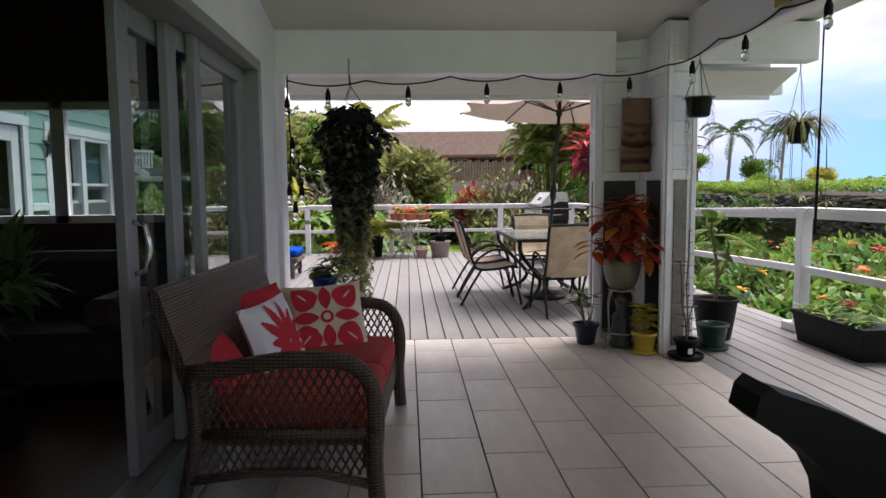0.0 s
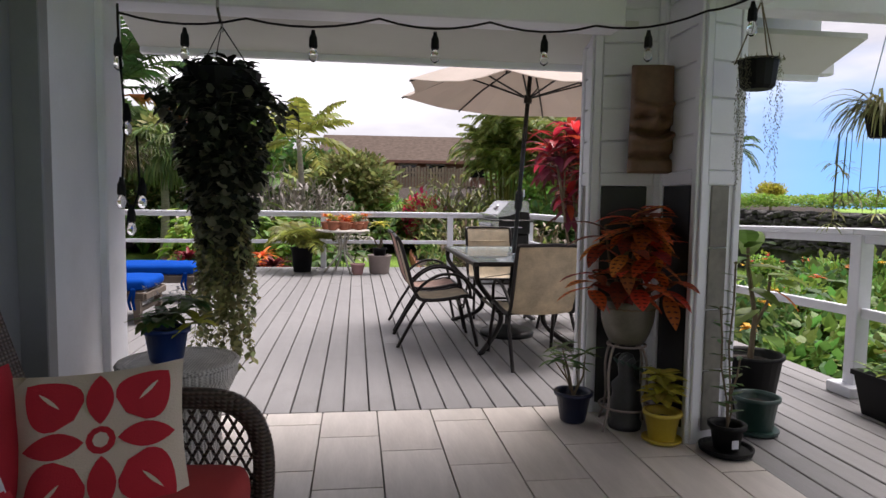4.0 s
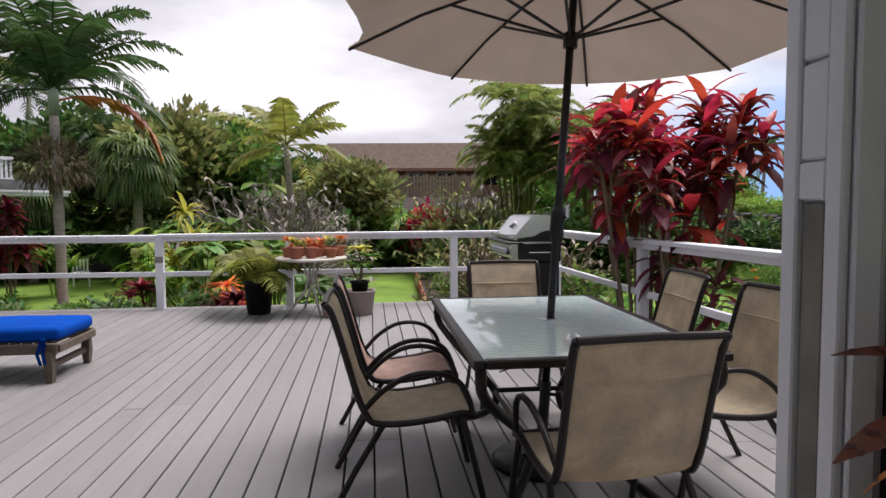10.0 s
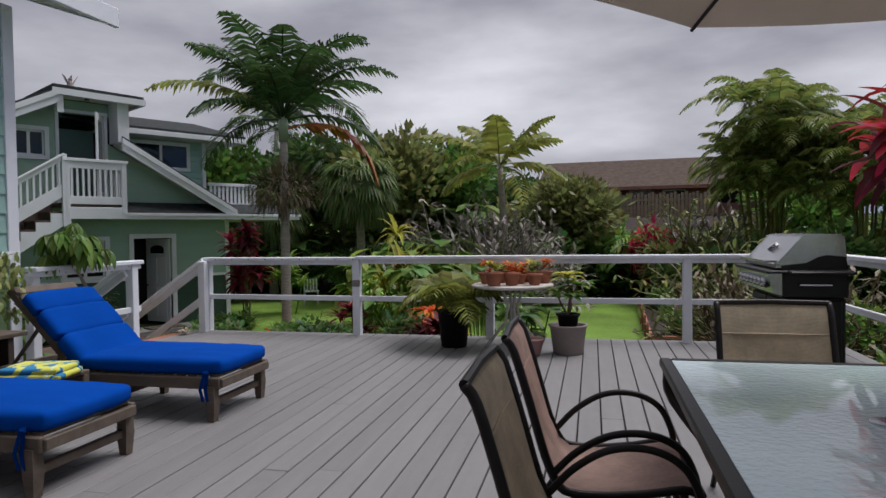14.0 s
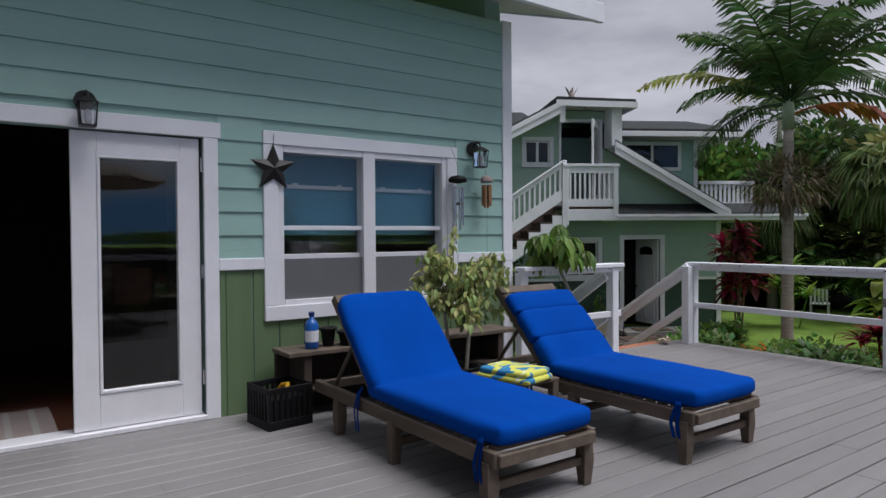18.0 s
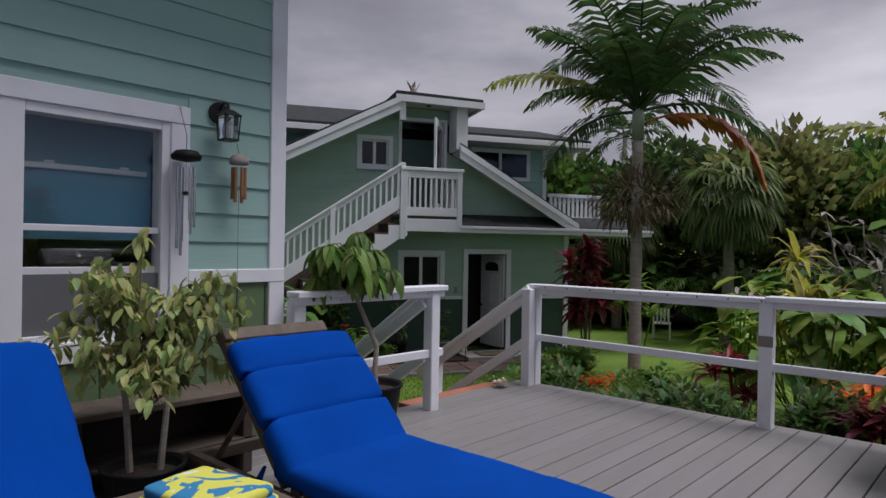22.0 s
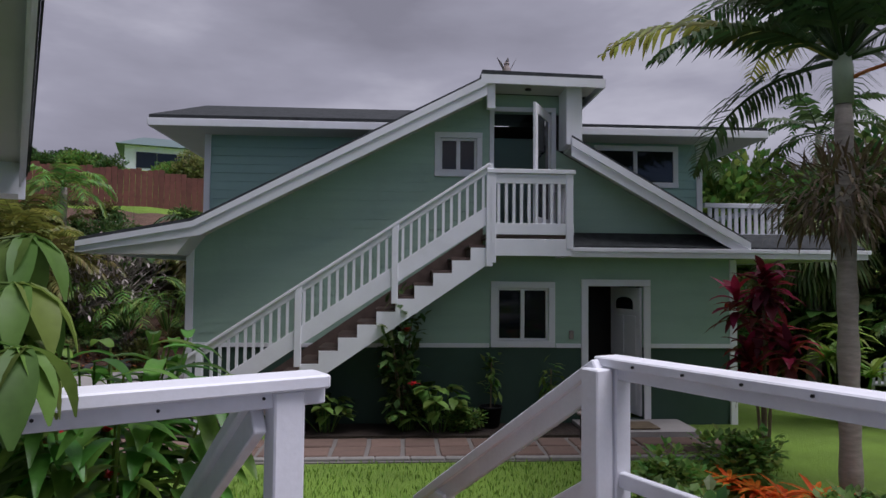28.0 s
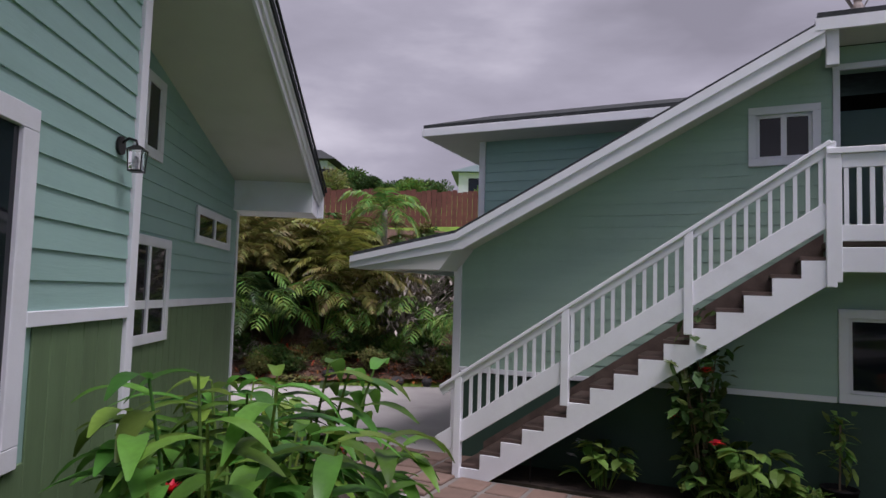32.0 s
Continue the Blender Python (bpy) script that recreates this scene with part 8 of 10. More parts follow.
        part("chime_tube", MB().tube([(0.036 * math.cos(a), 0.036 * math.sin(a), -0.05), (0.036 * math.cos(a), 0.036 * math.sin(a), -0.05 - L)], 0.011, 8), BAMBOO, w)
    # ficus
    random.seed(77)
    c = thing("potted_ficus", "small variegated ficus tree behind the loungers", "potted plant", (-3.45, 9.02, 0))
    pot(c, 0.13, 0.17, 0.30, BLACKP)
    f = MB()
    for dx in (-0.05, 0.06):
        part("trunk", MB().tube([(dx * 0.5, dx, 0.25), (dx * 0.8, dx * 1.3, 0.55), (dx * 1.1, dx * 1.9, 0.84)], [0.016, 0.014, 0.010], 7), BARK, c)
    for i in range(46):
        a, q = rnd(0, 6.2832), math.sqrt(random.random())
        z = rnd(0.86, 1.36) - 0.24 * q
        t = Vector((0.34 * q * math.cos(a), 0.50 * q * math.sin(a), z))
        b = Vector((0.0, rnd(-0.08, 0.1), rnd(0.55, 0.84)))
        mid = b.lerp(t, 0.6) + Vector((0, 0, 0.10))
        part("branch", MB().tube([tuple(b), tuple(mid), tuple(t)], [0.006, 0.004, 0.0015], 5, False), STEM, c)
        for k in range(27):
            u = rnd(0.25, 1.05)
            p = (b.lerp(mid, u * 1.6) if u < 0.62 else mid.lerp(t, (u - 0.62) / 0.38)) + ball(0.05)
            f.leaf(p, (rnd(-1, 1), rnd(-1, 1), rnd(-1.4, 0.1)), rnd(0.055, 0.09), rnd(0.026, 0.042), 0.9, 3)
    part("foliage", f, FICUSL, c, "pale green leaves")
    # umbrella tree in a black pot at the corner of the deck
    c = thing("umbrella_tree", "young umbrella tree with drooping leaves in a black pot", "potted plant", (-3.92, 10.78, 0))
    pot(c, 0.165, 0.215, 0.34, BLACKP)
    part("trunk", MB().tube([(0.03, 0.02, 0.28), (0.04, 0.0, 0.42), (0.035, 0.02, 0.60), (-0.03, -0.03, 0.78), (-0.11, -0.10, 1.02), (-0.13, -0.12, 1.26)], [0.024, 0.019, 0.018, 0.017, 0.014, 0.009], 9), BARK, c)
    st2, f = MB(), MB()
    random.seed(42)
    hub = Vector((-0.12, -0.11, 0))
    for i in range(19):
        a = 2.399 * i
        z0 = rnd(0.86, 1.26)
        L = rnd(0.18, 0.34) * (1.0 if i > 4 else 0.35)
        e = hub + Vector((L * math.cos(a), L * math.sin(a), z0 + rnd(0.02, 0.20) + (0.1 if i <= 4 else 0)))
        st2.tube([tuple(hub + Vector((0, 0, z0))), tuple((hub + Vector((0, 0, z0)) + e) / 2 + Vector((0, 0, 0.05))), tuple(e)], 0.004, 5)
        for k in range(9):
            b = k * 6.2832 / 9 + rnd(-0.2, 0.2)
            f.leaf(e, (math.cos(b), math.sin(b), rnd(-0.5, 0.0)), rnd(0.18, 0.25), rnd(0.065, 0.085), 2.3, 5, 0.3)
    part("leaf_stalk", st2, SHEFF, c)
    part("foliage", f, SHEFF, c, "drooping green leaflets", True)


def towel_material():
    m = principled("towel_cloth", (0.45, 0.50, 0.06), 0.95, var=0.1, bump=0.6, bscale=300)
    nt = m.node_tree
    N, L = nt.nodes.new, nt.links.new
    n, r, tc = N("ShaderNodeTexNoise"), N("ShaderNodeValToRGB"), N("ShaderNodeTexCoord")
    n.inputs["Scale"].default_value, n.inputs["Distortion"].default_value = 5.5, 1.6
    e = r.color_ramp.elements
    r.color_ramp.interpolation = "CONSTANT"
    e[0].color, e[1].position, e[1].color = (0.03, 0.20, 0.40, 1), 0.44, (0.62, 0.62, 0.10, 1)
    x = r.color_ramp.elements.new(0.62)
    x.color = (0.62, 0.72, 0.66, 1)
    L(tc.outputs["Object"], n.inputs["Vector"])
    L(n.outputs["Fac"], r.inputs["Fac"])
    L(r.outputs["Color"], nt.nodes["Principled BSDF"].inputs["Base Color"])
    return m


TOWEL = towel_material()
BOTTLE = principled("bottle_plastic", (0.01, 0.09, 0.36), 0.3, var=0.1, bump=0)
BAMBOO = principled("bamboo", (0.30, 0.15, 0.07), 0.55, var=0.25, bump=0.2)
wall_things()


# ---- plants and table by the far rail ----
def rail_things():
    t = thing("garden_table", "small round pale metal garden table", "table", (0.03, 12.30, 0))
    part("tabletop", MB().lathe([(0.42, 0.655), (0.435, 0.665), (0.435, 0.685), (0.42, 0.692), (0.01, 0.692)], 32), CREAMW, t, "", True)
    for a in (0.4, 1.97, 3.54, 5.11):
        c, s = math.cos(a), math.sin(a)
        part("leg", MB().tube([(0.12 * c, 0.12 * s, 0.655), (0.05 * c, 0.05 * s, 0.45), (0.08 * c, 0.08 * s, 0.28), (0.32 * c, 0.32 * s, 0.0)], 0.016, 8), CREAMW, t, "", True)
    random.seed(91)
    for i in range(9):
        a, r = i * 2.4, 0.08 + 0.29 * math.sqrt(i / 9)
        x, y = 0.03 + r * math.cos(a), 12.30 + r * math.sin(a)
        c = thing("succulent_pot", "little terracotta pot of orange and green succulents", "potted plant", (x, y, 0.694), 0, "succulent pots on the garden table")
        k = rnd(1.15, 1.7)
        pot(c, 0.04 * k, 0.055 * k, 0.085 * k, TERRA, n=14)
        f = MB()
        for q in range(4):
            rosette(f, (rnd(-0.04, 0.04), rnd(-0.04, 0.04), 0.08 * k + rnd(0, 0.09)), 10, rnd(0.07, 0.12), 0.034, 1.0, 0.6, 3)
        part("foliage", f, (FLOWO, LEAFO, CROTON, LEAFY)[i % 4], c)
    c = thing("potted_palm", "yellow-green palm in a black nursery pot", "potted plant", (-0.62, 12.32, 0))
    pot(c, 0.14, 0.175, 0.40, BLACKP)
    f, s = MB(), MB()
    for i in range(20):
        a = 2.399 * i
        frond(f, (0.02 * math.cos(a), 0.02 * math.sin(a), 0.36), (math.cos(a) * 0.8, math.sin(a) * 0.8, rnd(0.7, 1.8)), rnd(0.55, 0.82), 0.27, 1.5, 18, 0.006, s, fat=1.9)
    part("frond", f, PALMY, c)
    part("stalk", s, PALMY, c)
    c = thing("potted_plumeria", "leafy plant in a black pot set in a grey planter", "potted plant", (0.62, 12.08, 0))
    pot(c, 0.15, 0.185, 0.30, GREYPOT)
    pot(c, 0.09, 0.11, 0.14, BLACKP, "inner_pot", z=0.27)
    s, f, g = MB(), MB(), MB()
    tops = [(0.0, 0, 0.78), (0.1, 0.05, 0.68), (-0.12, 0.02, 0.62), (0.03, -0.1, 0.58)]
    stems(s, (0, 0, 0.38), tops, 0.013)
    for i, t2 in enumerate(tops):
        rosette(f if i else g, t2, 13, 0.2, 0.07, 0.8, 0.8, 4)
    part("stem", s, STEM, c)
    part("foliage", f, LEAFM, c)
    part("foliage", g, LEAFY, c)
    c = thing("pink_pot", "small pink flower pot on the deck", "flower pot", (0.27, 11.95, 0))
    pot(c, 0.08, 0.11, 0.17, PINKPOT)
    c = thing("shell_cluster", "pile of white shells on the stair edge", "decoration", (-4.18, 12.62, -0.015))
    mb = MB()
    for i in range(26):
        p = ball(0.06)
        rosette(mb, (p.x, p.y, 0.02 + abs(p.z)), 5, 0.04, 0.02, 0.8, 0.2, 2)
    part("shells", mb, CREAM, c)


CREAMW = principled("pale_metal_paint", (0.50, 0.46, 0.42), 0.5, var=0.1, bump=0.1, dirt=0.2)
rail_things()


# tall red ti plants rising beside the rail
def ti_plant(at, tops, label, seed, mats=(TIRED, TIDARK), L=0.42, W=0.085, n=26, heads=1):
    random.seed(seed)
    t = thing("ti_plant", label, "plant", at)
    s, f, g = MB(), MB(), MB()
    for p in tops:
        b = (p[0] * 0.25, p[1] * 0.25, 0.0)
        s.tube([b, (p[0] * 0.5, p[1] * 0.5, p[2] * 0.45), (p[0] * 0.85, p[1] * 0.85, p[2] * 0.8), p], [0.022, 0.02, 0.017, 0.013], 8)
        for hd in range(heads):
            tilt = ball(0.55) if hd else ball(0.2)
            o = Vector(p) + (Vector((rnd(-0.3, 0.3), rnd(-0.3, 0.3), rnd(-0.55, 0.12))) if hd else Vector((0, 0, 0)))
            if hd:
                s.tube([tuple(Vector(p) * 0.72), tuple((Vector(p) * 0.8 + o) / 1.8), tuple(o)], [0.013, 0.011, 0.008], 6)
            for i in range(n):
                a = 2.399 * i + rnd(-0.4, 0.4)
                u = i / n
                q = o - Vector((0, 0, 0.34 * u))
                w = Vector((math.cos(a), math.sin(a), 1.5 - 2.1 * u + rnd(-0.4, 0.4))) + tilt
                (f if (u < 0.7 and random.random() < 0.72) else g).leaf(q, w, L * rnd(0.6, 1.25), W * rnd(0.7, 1.2), rnd(0.4, 1.7), 5, 0.3, tip=0.10)
    part("stem", s, STEM, t)
    part("foliage", f, mats[0], t, "glossy red leaves", True)
    part("foliage", g, mats[1], t, "dark wine-red leaves", True)


ti_plant((3.45, 10.25, LAWN_Z), [(-0.62, -0.25, 3.05), (-0.3, 0.1, 3.2), (0.1, 0.25, 3.3), (0.45, -0.2, 3.15), (-0.05, -0.3, 2.9), (0.62, 0.15, 3.2), (0.25, -0.45, 2.7)], "tall red ti plant beside the deck rail", 1, L=0.37, W=0.118, n=17, heads=3)
ti_plant((3.58, 9.75, LAWN_Z), [(-0.2, 0.1, 2.75), (0.3, 0.2, 3.0), (0.5, -0.1, 3.1), (-0.35, -0.15, 2.55)], "tall red ti plant beside the deck rail", 2, L=0.36, W=0.115, n=17, heads=2)
ti_plant((3.55, 10.6, LAWN_Z), [(-0.4, 0.3, 2.9), (0.2, 0.5, 3.05), (0.5, 0.3, 2.9), (-0.15, -0.1, 2.5)], "tall red ti plant beside the deck rail", 5, (TIRED, TIDARK), L=0.37, W=0.115, n=17, heads=2)
ti_plant((3.56, 10.0, LAWN_Z), [(-0.12, -0.05, 1.9), (0.3, 0.3, 1.75), (0.2, -0.5, 1.6)], "short dark ti plant beside the deck rail", 3, (TIDARK, TIDARK), 0.32, 0.09, 18)
ti_plant((-6.9, 18.95, LAWN_Z), [(0.0, 0.0, 2.35), (-0.14, 0.1, 1.95), (0.2, -0.1, 1.6), (-0.2, 0.0, 1.3)], "dark red ti plant near the guest house", 4, (TIPINK, TIDARK), 0.40, 0.125, 26, 2)
# ---- garden ----
def gz(x, y):
    return ground_z(x, y)


SHRUBS = {}


def shrub_mesh(kind, k):
    """One of a few grown forms of each kind of shrub, about 1 m across."""
    key = (kind, k)
    if key in SHRUBS:
        return SHRUBS[key]
    random.seed(hash_seed(kind, k))
    mb = MB()
    if kind == "leafy":
        mb = foliage(hash_seed(kind, k), 1150, 0.55, 0.55, 0.5, 0.10, 0.070, cz=0.5, lumps=9)
    elif kind == "fine":
        mb = foliage(hash_seed(kind, k), 2400, 0.55, 0.55, 0.5, 0.06, 0.026, cz=0.5, lumps=10, simple=True)
    elif kind == "broad":
        for i in range(26):
            a, r = rnd(0, 6.28), rnd(0.02, 0.3)
            h = rnd(0.35, 0.95)
            e = Vector((r * 1.5 * math.cos(a), r * 1.5 * math.sin(a), h))
            mb.tube([(0.1 * math.cos(a), 0.1 * math.sin(a), 0), tuple(e)], 0.008, 4, False)
            for q in range(3):
                b = a + rnd(-1.2, 1.2)
                mb.leaf(e, (math.cos(b), math.sin(b), rnd(-0.1, 0.7)), rnd(0.22, 0.36), rnd(0.13, 0.2), 0.9, 3)
    elif kind == "cut":
        for i in range(30):
            a = rnd(0, 6.28)
            e = Vector((rnd(0.2, 0.6) * math.cos(a), rnd(0.2, 0.6) * math.sin(a), rnd(0.3, 0.85)))
            mb.tube([(0, 0, 0), tuple(e * 0.6 + Vector((0, 0, 0.15))), tuple(e)], 0.008, 4, False)
            frond(mb, e, (math.cos(a), math.sin(a), 0.2), 0.42, 0.22, 1.3, 9, 0.005)
    elif kind == "spear":
        for c in range(5):
            x, y, h = rnd(-0.3, 0.3), rnd(-0.3, 0.3), rnd(0.2, 0.75)
            mb.tube([(x * 0.5, y * 0.5, 0), (x, y, h)], 0.013, 5, False)
            rosette(mb, (x, y, h), 18, 0.34, 0.075, 1.3, 0.9, 3)
    elif kind == "rosette":
        for c in range(5):
            rosette(mb, (rnd(-0.35, 0.35), rnd(-0.35, 0.35), rnd(0.02, 0.2)), 20, 0.34, 0.055, 0.9, 0.8, 3)
    elif kind == "ginger":
        for c in range(16):
            a, r = rnd(0, 6.28), rnd(0.05, 0.3)
            h = rnd(0.75, 1.15)
            t = Vector((r * 2.2 * math.cos(a), r * 2.2 * math.sin(a), h))
            b = Vector((r * math.cos(a), r * math.sin(a), 0))
            mb.tube([tuple(b), tuple(b.lerp(t, 0.5) + Vector((0, 0, 0.06))), tuple(t)], 0.010, 5, False)
            for q in range(9):
                u = 0.3 + 0.7 * q / 8
                w = Vector((math.cos(a + 1.57 * (1 if q % 2 else -1)), math.sin(a + 1.57 * (1 if q % 2 else -1)), 0.6)) + Vector((math.cos(a), math.sin(a), 0)) * 0.6
                mb.leaf(b.lerp(t, u), w, rnd(0.26, 0.38), rnd(0.055, 0.08), 1.1, 4)
    elif kind == "twig":
        for i in range(120):
            a = rnd(0, 6.28)
            p = Vector((rnd(-0.12, 0.12), rnd(-0.12, 0.12), rnd(0, 0.35)))
            d = Vector((math.cos(a), math.sin(a), rnd(0.4, 1.6))).normalized()
            pts = [p.copy()]
            for q in range(5):
                d = (d + ball(0.45)).normalized()
                p = p + d * 0.16
                pts.append(p.copy())
            mb.tube(pts, [0.012, 0.01, 0.008, 0.006, 0.004, 0.002], 4, False)
            for q in range(4):
                mb.leaf(pts[-1 - q % 2], ball(), 0.09, 0.03, 0.5, 2)
    elif kind == "reed":
        for i in range(150):
            a = rnd(0, 6.28)
            mb.leaf((rnd(-0.25, 0.25), rnd(-0.25, 0.25), 0), (math.cos(a), math.sin(a), rnd(1.2, 4)), rnd(0.5, 1.0), 0.022, rnd(0.7, 1.8), 4)
    SHRUBS[key] = mb
    return mb


def hash_seed(kind, k):
    return sum(ord(c) for c in kind) * 7 + k


MESHES = {}


def shrub(kind, material, at, size, label, k=0, tall=1.0, name="shrub", flowers=None):
    key = (kind, k, material.name)
    if key not in MESHES:
        MESHES[key] = shrub_mesh(kind, k).mesh(name, material)
    ob = new(name, MESHES[key])
    z = at[2] if len(at) > 2 else gz(at[0], at[1])
    random.seed(int(abs(at[0] * 131 + at[1] * 577)) + k)
    ob.matrix_basis = pose(at[0], at[1], z - 0.02, rnd(-5, 5), rnd(-5, 5), rnd(0, 360)) @ Matrix.Diagonal((size, size, size * tall, 1))
    tagged(ob, label, "shrub", "garden shrubs")
    if flowers:
        f = MB()
        for i in range(flowers[1]):
            d = ball().normalized()
            p = Vector((d.x * 0.52, d.y * 0.52, 0.55 + abs(d.z) * 0.48))
            rosette(f, p, 7, 0.085 / size ** 0.5, 0.06 / size ** 0.5, 0.5, 0.4, 2)
        part("flower", f, flowers[0], ob)
    return ob


LAB = {"leafy": "rounded leafy green garden shrub", "fine": "fine-leaved green garden shrub", "broad": "broad-leaved tropical garden plant", "cut": "philodendron with deeply cut green leaves", "spear": "upright ti plant with spear-shaped leaves",
       "rosette": "spreading rosette plant in the bed", "ginger": "clump of ginger with long arching leaves", "twig": "bare grey twiggy shrub", "reed": "clump of narrow arching leaves"}


KINDS = {"broad": "broadleaf_plant", "cut": "philodendron", "spear": "spear_plant", "rosette": "rosette_plant", "ginger": "ginger_plant", "reed": "reed_clump", "twig": "bare_shrub"}


def plant(kind, material, x, y, size, k=0, tall=1.0, tone="", flowers=None):
    shrub(kind, material, (x, y), size, (tone + " " if tone else "") + LAB[kind], k, tall, KINDS.get(kind, "shrub"), flowers)


# the bed beyond the far rail
random.seed(500)
for x, y, kind, m, s, tl, tone in (
        (-4.5, 13.9, "fine", LEAFD, 1.22, 0.75, "dark"), (-3.9, 13.95, "leafy", LEAFM, 1.08, 0.8, ""), (-3.2, 14.0, "leafy", LEAFD, 1.22, 0.8, "dark"), (-2.6, 13.95, "fine", LEAFD, 1.08, 0.8, "dark"), (-2.0, 13.9, "reed", LEAFO, 0.8, 0.8, "olive"),
        (-1.5, 15.2, "spear", TIWINE, 1.0, 1.0, "wine red"), (-1.05, 13.8, "broad", CROTON, 0.75, 0.9, "orange"), (-0.6, 14.2, "broad", LEAFM, 0.8, 1.0, ""), (-0.1, 13.9, "broad", CROTOND, 0.8, 0.9, "dark orange"), (0.3, 14.1, "spear", TIWINE, 0.9, 1.0, "dark red"),
        (-0.1, 14.8, "broad", LEAFD, 1.2, 1.0, "dark"), (-1.3, 14.8, "spear", TIDARK, 1.3, 1.0, "dark red"), (-2.1, 15.1, "leafy", LEAFD, 1.1, 1.0, "dark"), (-3.1, 14.7, "fine", LEAFO, 1.0, 0.8, "olive"), (-3.9, 14.6, "leafy", LEAFD, 0.9, 0.8, "dark"),
        (-4.9, 14.7, "leafy", LEAFD, 1.1, 0.9, "dark"), (-5.5, 14.3, "fine", LEAFM, 1.0, 0.8, ""), (2.75, 14.1, "twig", NEST, 1.7, 1.1, "brown"), (3.3, 14.0, "twig", NEST, 1.8, 1.0, "brown"), (3.8, 13.6, "leafy", LEAFM, 1.3, 1.0, ""),
        (3.0, 14.8, "twig", LEAFO, 1.9, 1.1, "olive"), (3.4, 14.9, "leafy", LEAFO, 1.4, 1.1, "olive"), (-5.2, 14.0, "leafy", LEAFD, 0.8, 0.8, "dark"), (-4.4, 15.8, "fine", LEAFM, 0.8, 0.8, ""), (-3.7, 15.7, "rosette", CROTOND, 0.9, 1.2, "dark orange"), (-2.3, 13.9, "rosette", LEAFO, 0.6, 1.2, "olive"), (-0.8, 13.6, "rosette", CROTON, 0.6, 1.2, "orange"), (-1.6, 13.6, "reed", LEAFL, 0.5, 0.9, "light"),
        (-3.3, 15.5, "leafy", LEAFD, 1.0, 0.8, "dark"), (-1.8, 16.0, "spear", CROTON, 1.2, 1.0, "orange")):
    plant(kind, m, x, y, s, int(abs(x * 10)) % 2, tl, tone)
for i in range(16):
    x, y = -4.2 + 0.3 * i + rnd(-0.1, 0.1), 13.2 + rnd(0, 0.25)
    kind, m, tone = (("leafy", LEAFD, "dark"), ("rosette", CROTOND, "dark orange"), ("leafy", LEAFD, "dark"), ("fine", LEAFM, ""))[i % 4]
    if x < 0.4:
        plant(kind, m, x, y + 0.3, rnd(0.35, 0.5), i % 2, 0.9, tone)

# east bed
EASTMIX = (("leafy", LEAFM, "", (FLOWO, 2)), ("cut", LEAFM, "", None), ("leafy", LEAFD, "dark", None), ("fine", LEAFM, "", (FLOWY, 3)), ("leafy", LEAFD, "dark", (FLOWO, 2)), ("leafy", LEAFM, "", (FLOWR, 2)), ("fine", LEAFD, "dark", (FLOWR, 2)),
           ("fine", LEAFL, "light", None), ("broad", LEAFD, "dark", None), ("leafy", LEAFM, "", (FLOWO, 3)), ("leafy", LEAFD, "dark", None))
for i in range(58):
    x, y = rnd(4.0, 9.2), -3.4 + 16.4 * (i * 0.618 % 1.0)
    kind, m, tone, fl = EASTMIX[i % 11]
    plant(kind, m, x, y, rnd(1.1, 1.5) if x > 4.7 else rnd(0.95, 1.25), i % 2, rnd(0.8, 1.05), tone, fl)
for y in (3.2, 5.6, 6.4, 8.2, 9.0, 11.2, 12.2):
    plant(("fine", "leafy", "leafy")[int(y * 10) % 3], (LEAFM, LEAFD)[int(y * 10) % 2], 3.98, y, 1.1, int(y) % 2, 1.0, "", (FLOWY, 2) if y > 6 else None)
for x, y in ((4.25, 7.3), (4.4, 8.3), (4.3, 9.3), (5.1, 8.8), (4.5, 11.0)):
    plant("leafy", LEAFD, x, y, 1.25, int(y) % 2, 1.0, "dark", (FLOWY, 2))
for x, y in ((5.4, 5.6), (6.6, 5.0), (5.2, 10.8)):
    plant("cut", LEAFL, x, y, 1.4, 1, 1.0, "light")
for x, y in ((4.6, 6.6), (5.6, 8.0), (7.6, 9.5)):
    plant("leafy", LEAFM, x, y, 1.4, 1, 1.0, "", (FLOWO, 3))
plant("leafy", LEAFM, 3.9, 5.2, 1.05, 0, 1.0)
plant("leafy", LEAFM, 4.5, 4.2, 1.5, 0, 1.15, "", (FLOWR, 7))
plant("leafy", LEAFM, 5.0, 5.6, 1.6, 1, 1.1, "", (FLOWR, 6))

# in front of the guest house
plant("broad", LEAFM, *ghp(2.15, 0.5)[:2], 0.72, 0, 0.9, "", (PALE, 2))
plant("broad", LEAFM, *ghp(3.3, 0.45)[:2], 0.72, 1, 0.9, "", (FLOWR, 1))
plant("broad", LEAFM, *ghp(3.75, 0.5)[:2], 0.86, 0, 0.95)
plant("leafy", LEAFM, *ghp(4.1, 0.5)[:2], 0.6, 1, 0.8)


